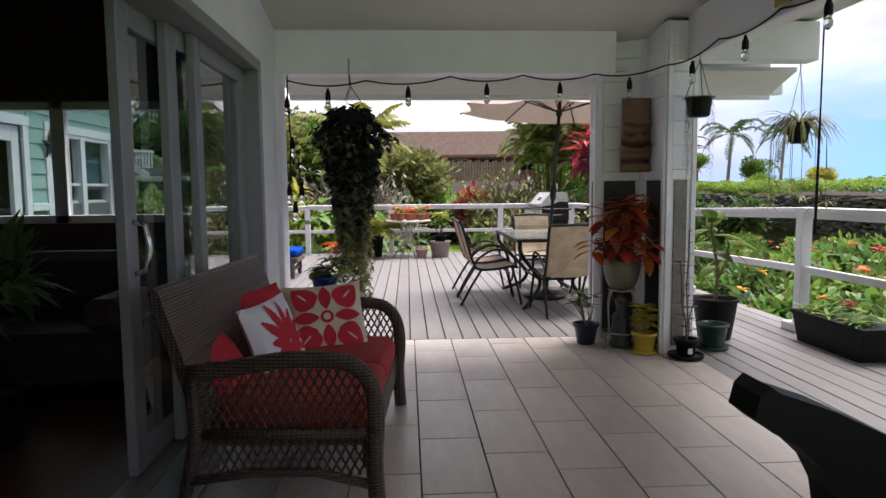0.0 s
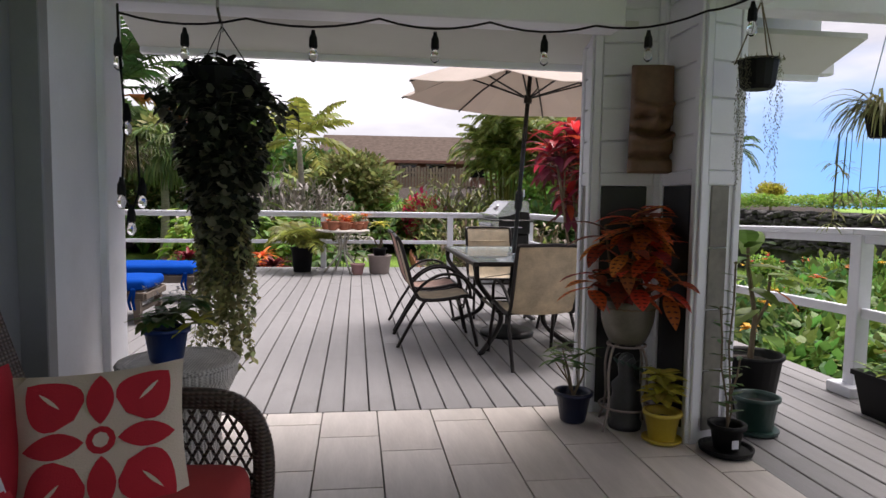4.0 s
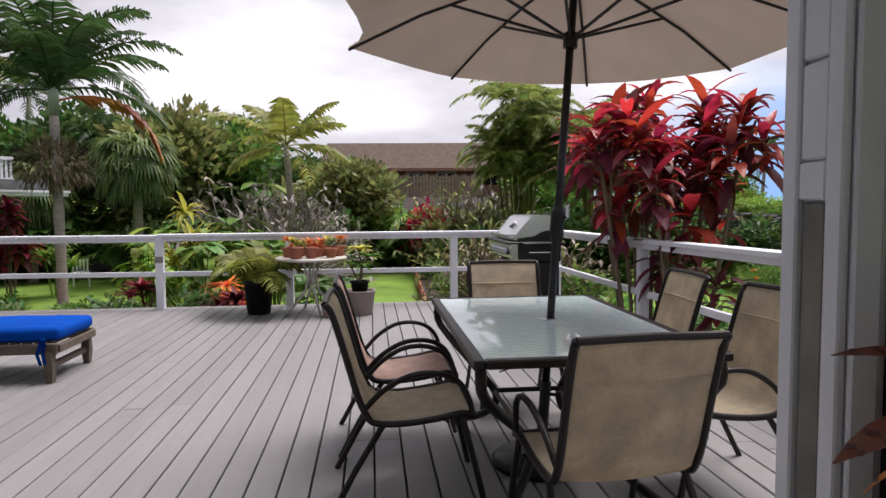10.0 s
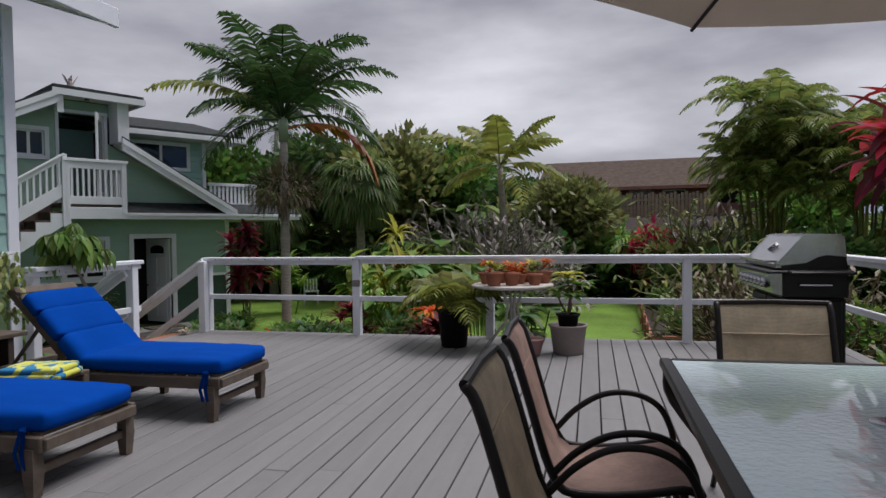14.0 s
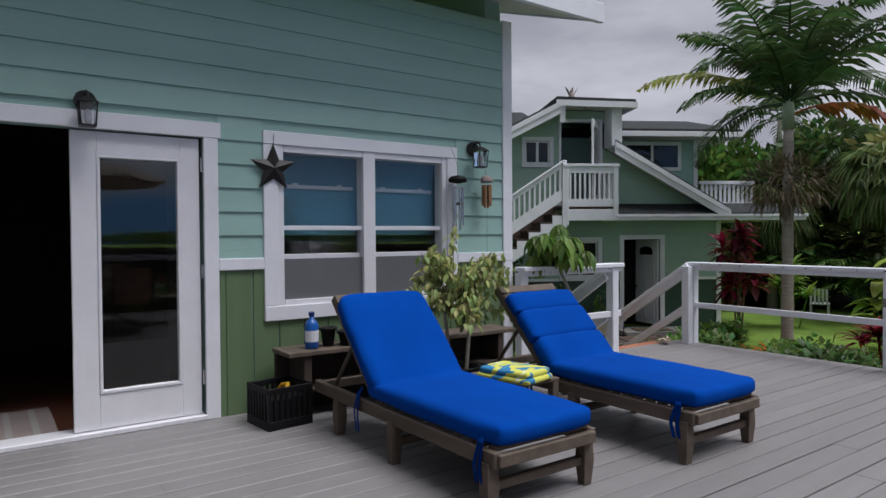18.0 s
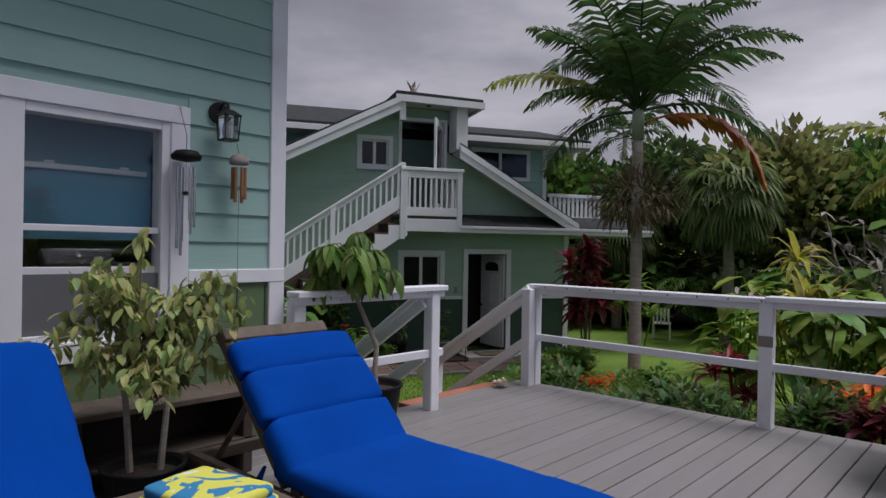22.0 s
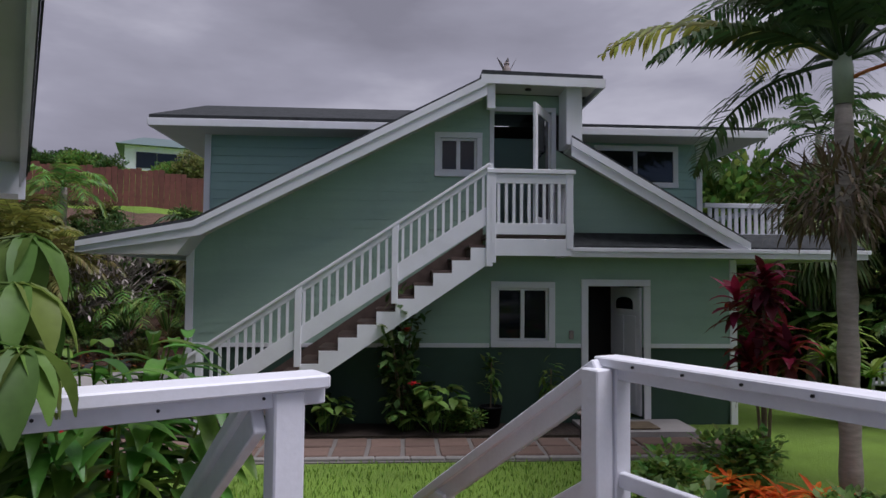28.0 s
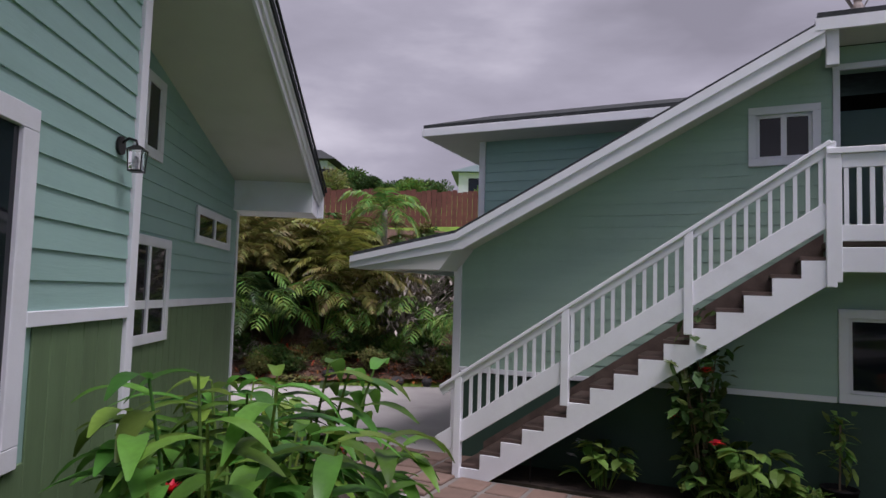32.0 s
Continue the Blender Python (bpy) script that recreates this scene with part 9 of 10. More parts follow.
def hibiscus():
    x, y, z = ghp(3.25, 0.35)
    t = thing("hibiscus_bush", "tall thin hibiscus with red and yellow flowers under the stairs", "shrub", (x, y, z))
    random.seed(64)
    s, f, r, o = MB(), MB(), MB(), MB()
    for k in range(9):
        e = Vector((rnd(-0.42, 0.42), rnd(-0.42, 0.42), rnd(1.0, 2.1)))
        s.tube([(0, 0, 0), tuple(e * 0.5 + Vector((rnd(-0.1, 0.1), 0, 0))), tuple(e)], [0.014, 0.01, 0.005], 6)
        for q in range(46):
            u = rnd(0.3, 1.05)
            p = e * u + ball(0.22)
            f.leaf(p, ball() + Vector((0, 0, 0.2)), rnd(0.12, 0.20), rnd(0.08, 0.12), 0.6, 2)
    for p in ((0.42, -0.2, 1.5), (0.45, -0.1, 0.75), (0.1, -0.4, 0.95)):
        rosette(r, p, 6, 0.10, 0.08, 0.4, 0.3, 2)
    rosette(o, (0.40, 0.05, 2.0), 9, 0.15, 0.08, 0.4, 0.4, 2)
    part("stem", s, STEM, t)
    part("foliage", f, LEAFD, t)
    part("flower", r, FLOWR, t)
    part("flower", o, FLOWY, t)
    for u, h in ((4.55, 0.95), (5.45, 0.85)):
        x, y, z = ghp(u, 0.28, -0.9)
        c = thing("wall_potted_plant", "small potted shrub against the dark green wall", "potted plant", (x, y, z), 0, "pots by the guest house wall")
        pot(c, 0.13, 0.17, 0.3, BLACKP if u < 5 else GREYPOT)
        st, fo = MB(), MB()
        st.tube([(0, 0, 0.25), (0.02, 0.0, h)], 0.01, 6)
        for q in range(46):
            p = Vector((rnd(-0.13, 0.13), rnd(-0.13, 0.13), rnd(0.45, h + 0.1)))
            fo.leaf(p, ball() + Vector((0, 0, 0.1)), 0.17, 0.065, 0.8, 2)
        part("stem", st, STEM, c)
        part("foliage", fo, LEAFM, c)
    for u, off in ((1.35, 0.72), (5.7, 1.05)):
        x, y, z = ghp(u, off, -0.92)
        l = thing("path_light", "small dark path light beside the paver walk", "garden lamp", (x, y, z), 0, "path lights")
        part("stake", MB().tube([(0, 0, 0), (0, 0, 0.34)], 0.009, 6), BLACKM, l)
        part("cap", MB().lathe([(0.03, 0.34), (0.055, 0.36), (0.05, 0.38), (0.01, 0.40)], 12), GREYPOT, l)


hibiscus()


def ginger_clump(at, label, seed, n=13, H=1.55, spread=0.55):
    random.seed(seed)
    t = thing("ginger_plant", label, "plant", at)
    s, f, r = MB(), MB(), MB()
    for c in range(n):
        a, q = rnd(0, 6.28), rnd(0.1, spread)
        h = H * rnd(0.7, 1.05)
        b = Vector((q * 0.4 * math.cos(a), q * 0.4 * math.sin(a), 0))
        e = Vector((q * 1.3 * math.cos(a), q * 1.3 * math.sin(a), h))
        s.tube([tuple(b), tuple(b.lerp(e, 0.5) + Vector((0, 0, 0.12))), tuple(e)], [0.014, 0.012, 0.007], 6)
        for k in range(14):
            u = 0.30 + 0.70 * k / 13
            sd = 1.57 * (1 if k % 2 else -1)
            w = Vector((math.cos(a + sd), math.sin(a + sd), 0.55)) + Vector((math.cos(a), math.sin(a), 0.1)) * 0.7
            f.leaf(b.lerp(e, u) + Vector((0, 0, 0.1 * math.sin(3.14 * u))), w, rnd(0.32, 0.50), rnd(0.085, 0.13), rnd(0.8, 1.8), 6, 0.25)
        if c % 5 == 0:
            rosette(r, e * 0.7, 16, 0.06, 0.03, 1.2, 0.2, 2)
    part("stem", s, LEAFM, t)
    part("foliage", f, GINGERL, t, "long bright green leaves", True)
    part("flower", r, FLOWR, t, "red ginger flower")


ginger_clump((-6.75, 11.35, LAWN_Z), "bright ginger clump beside the house wall", 12, 17, 1.78, 0.66)
ginger_clump((-7.3, 11.35, LAWN_Z), "bright ginger clump beside the house wall", 15, 16, 1.72, 0.72)
ginger_clump((-8.2, 10.95, LAWN_Z), "bright ginger clump beside the house wall", 13, 12, 1.45, 0.5)
ginger_clump((-5.6, 10.9, LAWN_Z), "bright ginger clump beside the house wall", 14, 12, 1.25, 0.5)
for x, y, m in ((-4.75, 11.0, LEAFM), (-5.2, 11.35, LEAFD), (-9.8, 10.9, LEAFM), (-11.2, 10.6, LEAFL), (-12.6, 10.5, LEAFM)):
    plant("broad", m, x, y, 1.0, 0, 0.9)


# ---- palms ----
def royal_palm():
    x, y = -5.42, 17.95
    p = thing("palm_tree", "tall palm with arching fronds and one dead orange frond", "palm tree", (x, y, LAWN_Z))
    tr = MB()
    pts, rs = [], []
    for i in range(15):
        u = i / 14
        pts.append((-0.2 * u, 0.42 * u, 4.18 * u))
        rs.append(0.100 - 0.02 * u + (0.014 if i % 2 else 0.0))
    tr.tube(pts, rs, 14)
    part("trunk", tr, BARK, p, "ringed grey trunk", True)
    cs = Vector(pts[-1])
    part("crown_shaft", MB().tube([tuple(cs), tuple(cs + Vector((0, 0, 0.4))), tuple(cs + Vector((0, 0, 0.7)))], [0.10, 0.105, 0.06], 12), SHAFT, p, "smooth grey-green crownshaft", True)
    random.seed(101)
    top = cs + Vector((0, 0, 0.48))
    for i in range(23):
        a = 2.399 * i + 0.4
        u = i / 23
        f, s = MB(), MB()
        frond(f, top, (math.cos(a), math.sin(a), 2.8 - 2.75 * u), rnd(2.4, 3.0), rnd(0.58, 0.72), rnd(0.8, 1.5), 46, 0.034, f, vee=rnd(0.2, 1.1), ragged=0.10, fat=1.8)
        part("frond", f, PALMY if i in (14, 17) else PALM, p)
    f = MB()
    frond(f, cs + Vector((0, 0, 0.25)), (0.75, 0.35, 0.38), 2.7, 0.6, 2.0, 34, 0.024, f, 0.1, 0.12, fat=2.3)
    part("dead_frond", f, DEADF, p, "dead orange frond")
    # an epiphyte nest on the trunk
    nest = MB()
    c = Vector((-0.14, 0.24, 3.05))
    for i in range(1100):
        d = ball()
        q = c + Vector((d.x * 0.78, d.y * 0.78, d.z * 0.45 + 0.1))
        nest.leaf(q, d + ball(0.5) + Vector((0, 0, 0.1)), rnd(0.14, 0.32), 0.03, rnd(0.3, 1.4), 3)
    part("epiphyte", nest, NEST, p, "dry brown epiphyte nest")


royal_palm()


def small_palm(at, h, nf, L, label, seed, m=PALM, lean=(0.3, 0.0), name="palm_tree", width=0.5, arch=1.6, fat=1.5):
    random.seed(seed)
    p = thing(name, label, "palm tree", at)
    tr = MB()
    pts = [(lean[0] * (i / 8) ** 1.5, lean[1] * (i / 8) ** 1.5, h * i / 8) for i in range(9)]
    tr.tube(pts, [0.13 - 0.05 * i / 8 for i in range(9)], 9)
    part("trunk", tr, BARK, p, "", True)
    f = MB()
    for i in range(nf):
        a = 2.399 * i
        u = i / nf
        frond(f, pts[-1], (math.cos(a), math.sin(a), 1.6 - 1.9 * u), L * rnd(0.85, 1.1), width, arch, 20, 0.02, f, fat=fat)
    part("crown", f, m, p)


small_palm((-1.4, 23.0, LAWN_Z), 4.0, 11, 2.2, "coconut palm at the lawn edge", 1, PALMY, (-0.2, 0.2), width=0.60, arch=0.75, fat=2.2)
small_palm((-8.0, 27.5, LAWN_Z), 4.6, 14, 2.2, "slender palm among the garden trees", 2)
small_palm((-11.5, 29, -0.9), 6.2, 14, 2.4, "slender palm among the garden trees", 3)
small_palm((-14.0, 27.0, -0.9), 5.0, 13, 2.0, "slender palm among the garden trees", 4)
small_palm((12.0, 45.0, 1.0), 5.5, 12, 2.4, "distant coconut palm above the trees", 5)
small_palm((19.0, 38.0, -1.2), 5.6, 12, 2.3, "distant coconut palm above the trees", 6)
small_palm((24.0, 41.0, -1.4), 6.0, 12, 2.3, "distant coconut palm above the trees", 7)
small_palm((-22.6, 11.9, gz(-22.6, 11.9)), 2.5, 14, 1.5, "young palm on the bank", 8, LEAFM, (0.1, 0.0))
small_palm((-22.5, 15.4, gz(-22.5, 15.4)), 1.5, 12, 1.4, "young palm on the bank", 9, PALM)


def areca(at, n, h, label, seed, m=ARECA):
    """A clump of thin canes with feather fronds."""
    random.seed(seed)
    p = thing("areca_palm", label, "palm tree", at)
    s, f = MB(), MB()
    for c in range(n):
        a, r = rnd(0, 6.28), rnd(0.1, 0.8)
        hh = h * rnd(0.55, 1.0)
        b = Vector((r * 0.4 * math.cos(a), r * 0.4 * math.sin(a), 0))
        t = Vector((r * 1.3 * math.cos(a), r * 1.3 * math.sin(a), hh))
        s.tube([tuple(b), tuple(b.lerp(t, 0.5)), tuple(t)], [0.035, 0.03, 0.025], 6)
        for i in range(8):
            e = 2.399 * i + c
            frond(f, t - Vector((0, 0, 0.25 * (i % 3))), (math.cos(e), math.sin(e), rnd(0.5, 1.8)), rnd(1.3, 1.9), 0.44, rnd(1.1, 1.9), 24, 0.014, f, fat=1.5)
    part("cane", s, PALMY, p)
    part("crown", f, m, p)


areca((5.4, 24.0, LAWN_Z), 26, 5.6, "dense areca palm clump beside the lawn", 1)
areca((7.2, 22.8, LAWN_Z), 18, 4.9, "dense areca palm clump beside the lawn", 2, ARECA)
for i, (x, y, h) in enumerate(((-21.2, 6.4, 2.0), (-21.3, 7.9, 2.4), (-21.5, 9.3, 2.2), (-21.4, 10.6, 2.0), (-22.6, 8.6, 2.0), (-22.8, 10.4, 1.6), (-22.4, 5.6, 2.2), (-21.0, 4.6, 2.0))):
    areca((x, y, gz(x, y)), 8, h, "yellowish areca clump on the bank", 40 + i, BANKL if i % 3 else PALMY)
areca((-20.6, 8.2, gz(-20.6, 8.2)), 9, 1.3, "low areca clump on the bank", 3, PALM)
areca((-20.9, 11.4, gz(-20.9, 11.4)), 7, 1.4, "yellowish areca clump on the bank", 4, BANKL)
areca((-21.2, 16.0, gz(-21.2, 16.0)), 8, 1.7, "yellowish areca clump on the bank", 5, BANKL)


def fan_palm(at, h, seed):
    random.seed(seed)
    p = thing("fan_palm", "fan palm with hanging ribbed leaves", "palm tree", at)
    part("trunk", MB().tube([(0, 0, 0), (0.05, 0, h * 0.5), (0, 0, h)], [0.16, 0.13, 0.12], 10), BARK, p)
    f = MB()
    for i in range(36):
        a = 2.399 * i
        u = i / 36
        w = Vector((math.cos(a), math.sin(a), 1.3 - 2.6 * u)).normalized()
        e = Vector((0, 0, h)) + w * 0.7
        f.tube([(0, 0, h), tuple(e)], 0.012, 4, False)
        s = w.cross(Vector((0, 0, 1)))
        s = s.normalized() if s.length > 0.1 else Vector((1, 0, 0))
        for k in range(17):
            b = radians(-80 + 10 * k)
            f.leaf(e, w * math.cos(b) + s * math.sin(b), rnd(0.85, 1.1), 0.075, 1.7, 4)
    part("crown", f, FANL, p)


fan_palm((-6.0, 24.0, LAWN_Z), 3.7, 1)
fan_palm((-9.6, 25.4, LAWN_Z), 3.0, 2)


# ---- background trees ----
CROWNS = {}


def tree(at, h, r, m, k, label, trunk=True):
    key = (k, m.name)
    if key not in CROWNS:
        CROWNS[key] = foliage(900 + k, 4600, 1.0, 1.0, 0.85, 0.15, 0.09, 0.4, 18, simple=True).mesh("crown", m)
    t = thing("garden_tree", label, "tree", at, rnd(0, 360), "background trees")
    part("trunk", MB().tube([(0, 0, -0.3), (0.05 * r, 0, h * 0.4), (0, 0.08 * r, h * 0.8)], [0.12 * r, 0.09 * r, 0.04 * r], 7)
         .tube([(0.04 * r, 0, h * 0.35), (0.4 * r, 0.1 * r, h * 0.75)], [0.05 * r, 0.02 * r], 5).tube([(0.04 * r, 0, h * 0.4), (-0.4 * r, -0.15 * r, h * 0.8)], [0.05 * r, 0.02 * r], 5), STEM, t)
    c = part("crown", CROWNS[key], m, t)
    c.matrix_basis = Matrix.Translation((0, 0, h)) @ Matrix.Diagonal((r, r, r * rnd(0.75, 1.05), 1))


random.seed(700)
TM = (LEAFD, LEAFM, LEAFO, LEAFD, LEAFM)
for i in range(40):
    x = -17 + 36 * (i / 39) + rnd(-0.6, 0.6)
    y = 29 + rnd(-1.5, 3) + (3 if i % 2 else 0)
    if -2 < x < 6 and i % 2:
        y += 12
    h, r = rnd(1.6, 2.6) + (1.6 if x < -4 else 0.3), rnd(1.6, 2.3)
    if -2 < x < 7:
        h, r = rnd(0.3, 0.6), rnd(0.8, 1.1)
    if x > 8.5:
        h, r = rnd(0.1, 0.5), rnd(0.8, 1.1)
    tree((x, y, gz(x, y)), h, r, (LEAFO, LEAFL, LEAFM)[i % 3] if x > 8.5 else TM[i % 5], i % 4, "dense green garden tree beyond the lawn")
for i in range(24):
    x, y = -16 + 24 * (i / 23) + rnd(-0.5, 0.5), 26 + rnd(-1.0, 1.5)
    if -0.5 < x < 2.4 or x < -8.5 and y < 24:
        continue
    kind, m, tone = (("leafy", LEAFD, "dark"), ("broad", LEAFM, ""), ("fine", LEAFM, ""), ("cut", LEAFM, ""), ("leafy", LEAFO, "olive"))[i % 5]
    plant(kind, m, x, y, rnd(1.9, 2.8), i % 2, 0.85, tone)
plant("twig", LEAFG, -2.5, 22.4, 3.1, 0, 0.95, "pale")
plant("twig", LEAFG, -1.3, 22.2, 2.9, 1, 0.95, "pale")
plant("leafy", FLOWP, 2.7, 26.6, 2.3, 0, 1.0, "magenta bougainvillea as a")
plant("leafy", LEAFM, 0.6, 27.4, 2.5, 1, 0.95)
plant("leafy", LEAFO, 3.9, 27.2, 2.3, 1, 0.95, "olive")
plant("broad", LEAFL, -4.4, 22.6, 2.2, 0, 0.9, "light")
plant("broad", LEAFM, -3.4, 22.2, 2.4, 1, 0.9)
plant("cut", LEAFM, -2.2, 21.8, 2.2, 0, 0.9)
plant("spear", LEAFY, -2.85, 17.75, 1.3, 0, 2.2, "yellow")
plant("broad", LEAFM, -2.6, 17.2, 1.5, 1, 1.2)
plant("broad", LEAFL, -2.0, 17.9, 1.5, 0, 1.35, "light")
plant("broad", LEAFM, -1.2, 17.4, 1.5, 1, 1.2)
plant("spear", TIWINE, -3.3, 16.6, 1.2, 1, 1.1, "wine red")
plant("broad", LEAFL, -3.9, 18.6, 1.3, 1, 1.3, "light")
plant("broad", LEAFL, -4.3, 20.2, 1.3, 0, 1.1, "light")
plant("spear", LEAFL, -7.3, 21.8, 1.4, 0, 1.4, "light")
for x, y in ((-5.9, 17.0), (-5.2, 17.2), (-4.7, 17.4)):
    plant("rosette", FLOWO, x, y, 1.0, 0, 1.0, "orange")
for x, y in ((-6.2, 16.2), (-5.6, 15.2), (-6.4, 17.6), (-4.6, 16.6)):
    plant("leafy", LEAFM, x, y, 0.9, 1, 0.8)

tree((0.2, 27.2, gz(0.2, 27.2)), 2.75, 1.9, LEAFO, 1, "broad olive-green bush tree before the neighbour house")
for x, y, sz, kind, m, tone in ((3.9, 25.2, 3.1, "twig", LEAFO, "olive"), (4.8, 25.8, 3.2, "twig", LEAFG, "grey"), (1.9, 27.9, 2.9, "leafy", LEAFM, ""), (5.4, 28.4, 3.0, "leafy", LEAFO, "olive"), (3.2, 28.6, 2.7, "fine", LEAFM, "")):
    plant(kind, m, x, y, sz, int(x) % 2, 0.95, tone)
# dark understory closing the view below the trees
random.seed(801)
for i in range(30):
    x, y = -19 + 30 * i / 29 + rnd(-0.3, 0.3), 28.2 + rnd(-0.5, 0.9) + (1.5 if -1 < 30 * i / 29 - 19 < 2.5 else 0)
    kind, m, tone = (("leafy", LEAFO, "olive"), ("fine", LEAFD, "dark"), ("leafy", LEAFM, ""), ("broad", LEAFM, ""))[i % 4]
    plant(kind, m, x, y, rnd(2.1, 2.5) if 0 < x < 7 else rnd(3.0, 3.9), i % 2, rnd(0.75, 0.95), tone)
for x, y, s in ((4.4, 22.4, 2.2), (6.0, 21.6, 2.4), (7.6, 21.4, 2.2), (9.2, 22.0, 2.4), (3.4, 23.6, 1.8), (10.6, 20.5, 2.2)):
    plant("leafy", LEAFD, x, y, s, int(x) % 2, 0.9, "dark")
for x, y, s in ((-10.6, 24.2, 2.6), (-12.2, 25.0, 2.8), (-8.9, 25.9, 2.4), (-6.6, 26.6, 2.8), (-13.8, 23.6, 2.6)):
    plant("fine", LEAFD, x, y, s, int(-x) % 2, 0.85, "dark")
# tall plants in the strip before the lava wall
for i in range(26):
    x, y = rnd(9.6, 12.0), -3.5 + 26 * i / 25 + rnd(-0.4, 0.4)
    kind, m, tone, fl = (("leafy", LEAFL, "light", (FLOWY, 5)), ("fine", LEAFM, "", (FLOWO, 5)), ("reed", LEAFL, "light", None), ("cut", LEAFL, "light", None), ("leafy", LEAFM, "", (FLOWR, 4)))[i % 5]
    plant(kind, m, x, y, rnd(0.9, 1.3), i % 2, rnd(0.8, 1.0), tone, fl)

# garden chair far on the lawn
def lawn_chair():
    c = thing("lawn_chair", "small white garden chair on the far lawn", "chair", (-7.6, 24.0, LAWN_Z), 200)
    part("seat", MB().box((-0.22, -0.22, 0.40), (0.22, 0.22, 0.43), 0.01), WHITE, c)
    for x in (-0.2, 0.2):
        for y in (-0.2, 0.2):
            part("leg", MB().tube([(x, y, 0), (x, y, 0.4)], 0.015, 6), WHITE, c)
    for i in range(5):
        part("back_slat", MB().box((-0.2 + 0.09 * i, 0.2, 0.43), (-0.15 + 0.09 * i, 0.22, 0.82)), WHITE, c)


lawn_chair()


# raised vegetable bed of orange planks
def raised_bed():
    b = thing("raised_garden_bed", "raised garden bed of orange-brown planks", "garden bed", (1.88, 17.6, LAWN_Z), -2)
    part("side_plank", MB().box((-0.03, 0, 0), (0.03, 6.4, 0.32), 0.01), TERRA, b)
    part("front_plank", MB().box((0, -0.03, 0), (2.6, 0.03, 0.28), 0.01), TERRA, b)
    for i in range(5):
        part("stake", MB().box((-0.06, 1.2 * i, 0), (-0.03, 1.2 * i + 0.06, 0.5), 0.004), TERRA, b)
    part("soil", MB().box((0.03, 0.03, 0), (2.6, 6.4, 0.2)), SOIL, b)


raised_bed()
for i in range(8):
    plant(("leafy", "reed", "fine")[i % 3], (LEAFM, LEAFD)[i % 2], 2.6 + (i % 3) * 0.7, 18.3 + i * 0.7, 0.9, i % 2, 0.8)


# neighbouring house and fence to the north
def neighbour():
    n = thing("neighbour_house", "low brown-roofed neighbour house beyond the trees", "house", (6.4, 44, 1.9), -4)
    part("wall", MB().box((-8, 0, 0), (8, 5, 2.0)), REDW, n)
    part("roof", MB().prism([(-1.4, 1.52), (3, 3.42), (6.2, 2.0), (6.2, 2.15), (3, 3.57), (-1.4, 1.67)], -8.6, 8.6, axis=0), BROOF, n, "brown shingle roof")
    part("fascia", MB().box((-8.6, -1.45, 1.50), (8.6, -1.4, 1.68)), REDW, n)
    for x in (-6, -3.4, -1.6, 1.2):
        w = part("window", MB().box((x, -0.05, 0.7), (x + 1.1, 0.02, 1.45)), MIRRORG, n, "dark window")
        part("frame", MB().box((x - 0.06, -0.06, 1.45), (x + 1.16, 0.0, 1.52)), WHITE, w)
    f = thing("picket_fence", "weathered wooden fence below the neighbour house", "fence", (1.3, 38.5, 1.35))
    for i in range(32):
        part("picket", MB().box((i * 0.17, 0, 0), (i * 0.17 + 0.13, 0.03, 1.55 + 0.06 * (i % 3)), 0.004), FENCEG, f)
    for z in (0.35, 1.25):
        part("fence_rail", MB().box((0, 0.03, z), (5.4, 0.07, z + 0.09)), FENCEG, f)


neighbour()


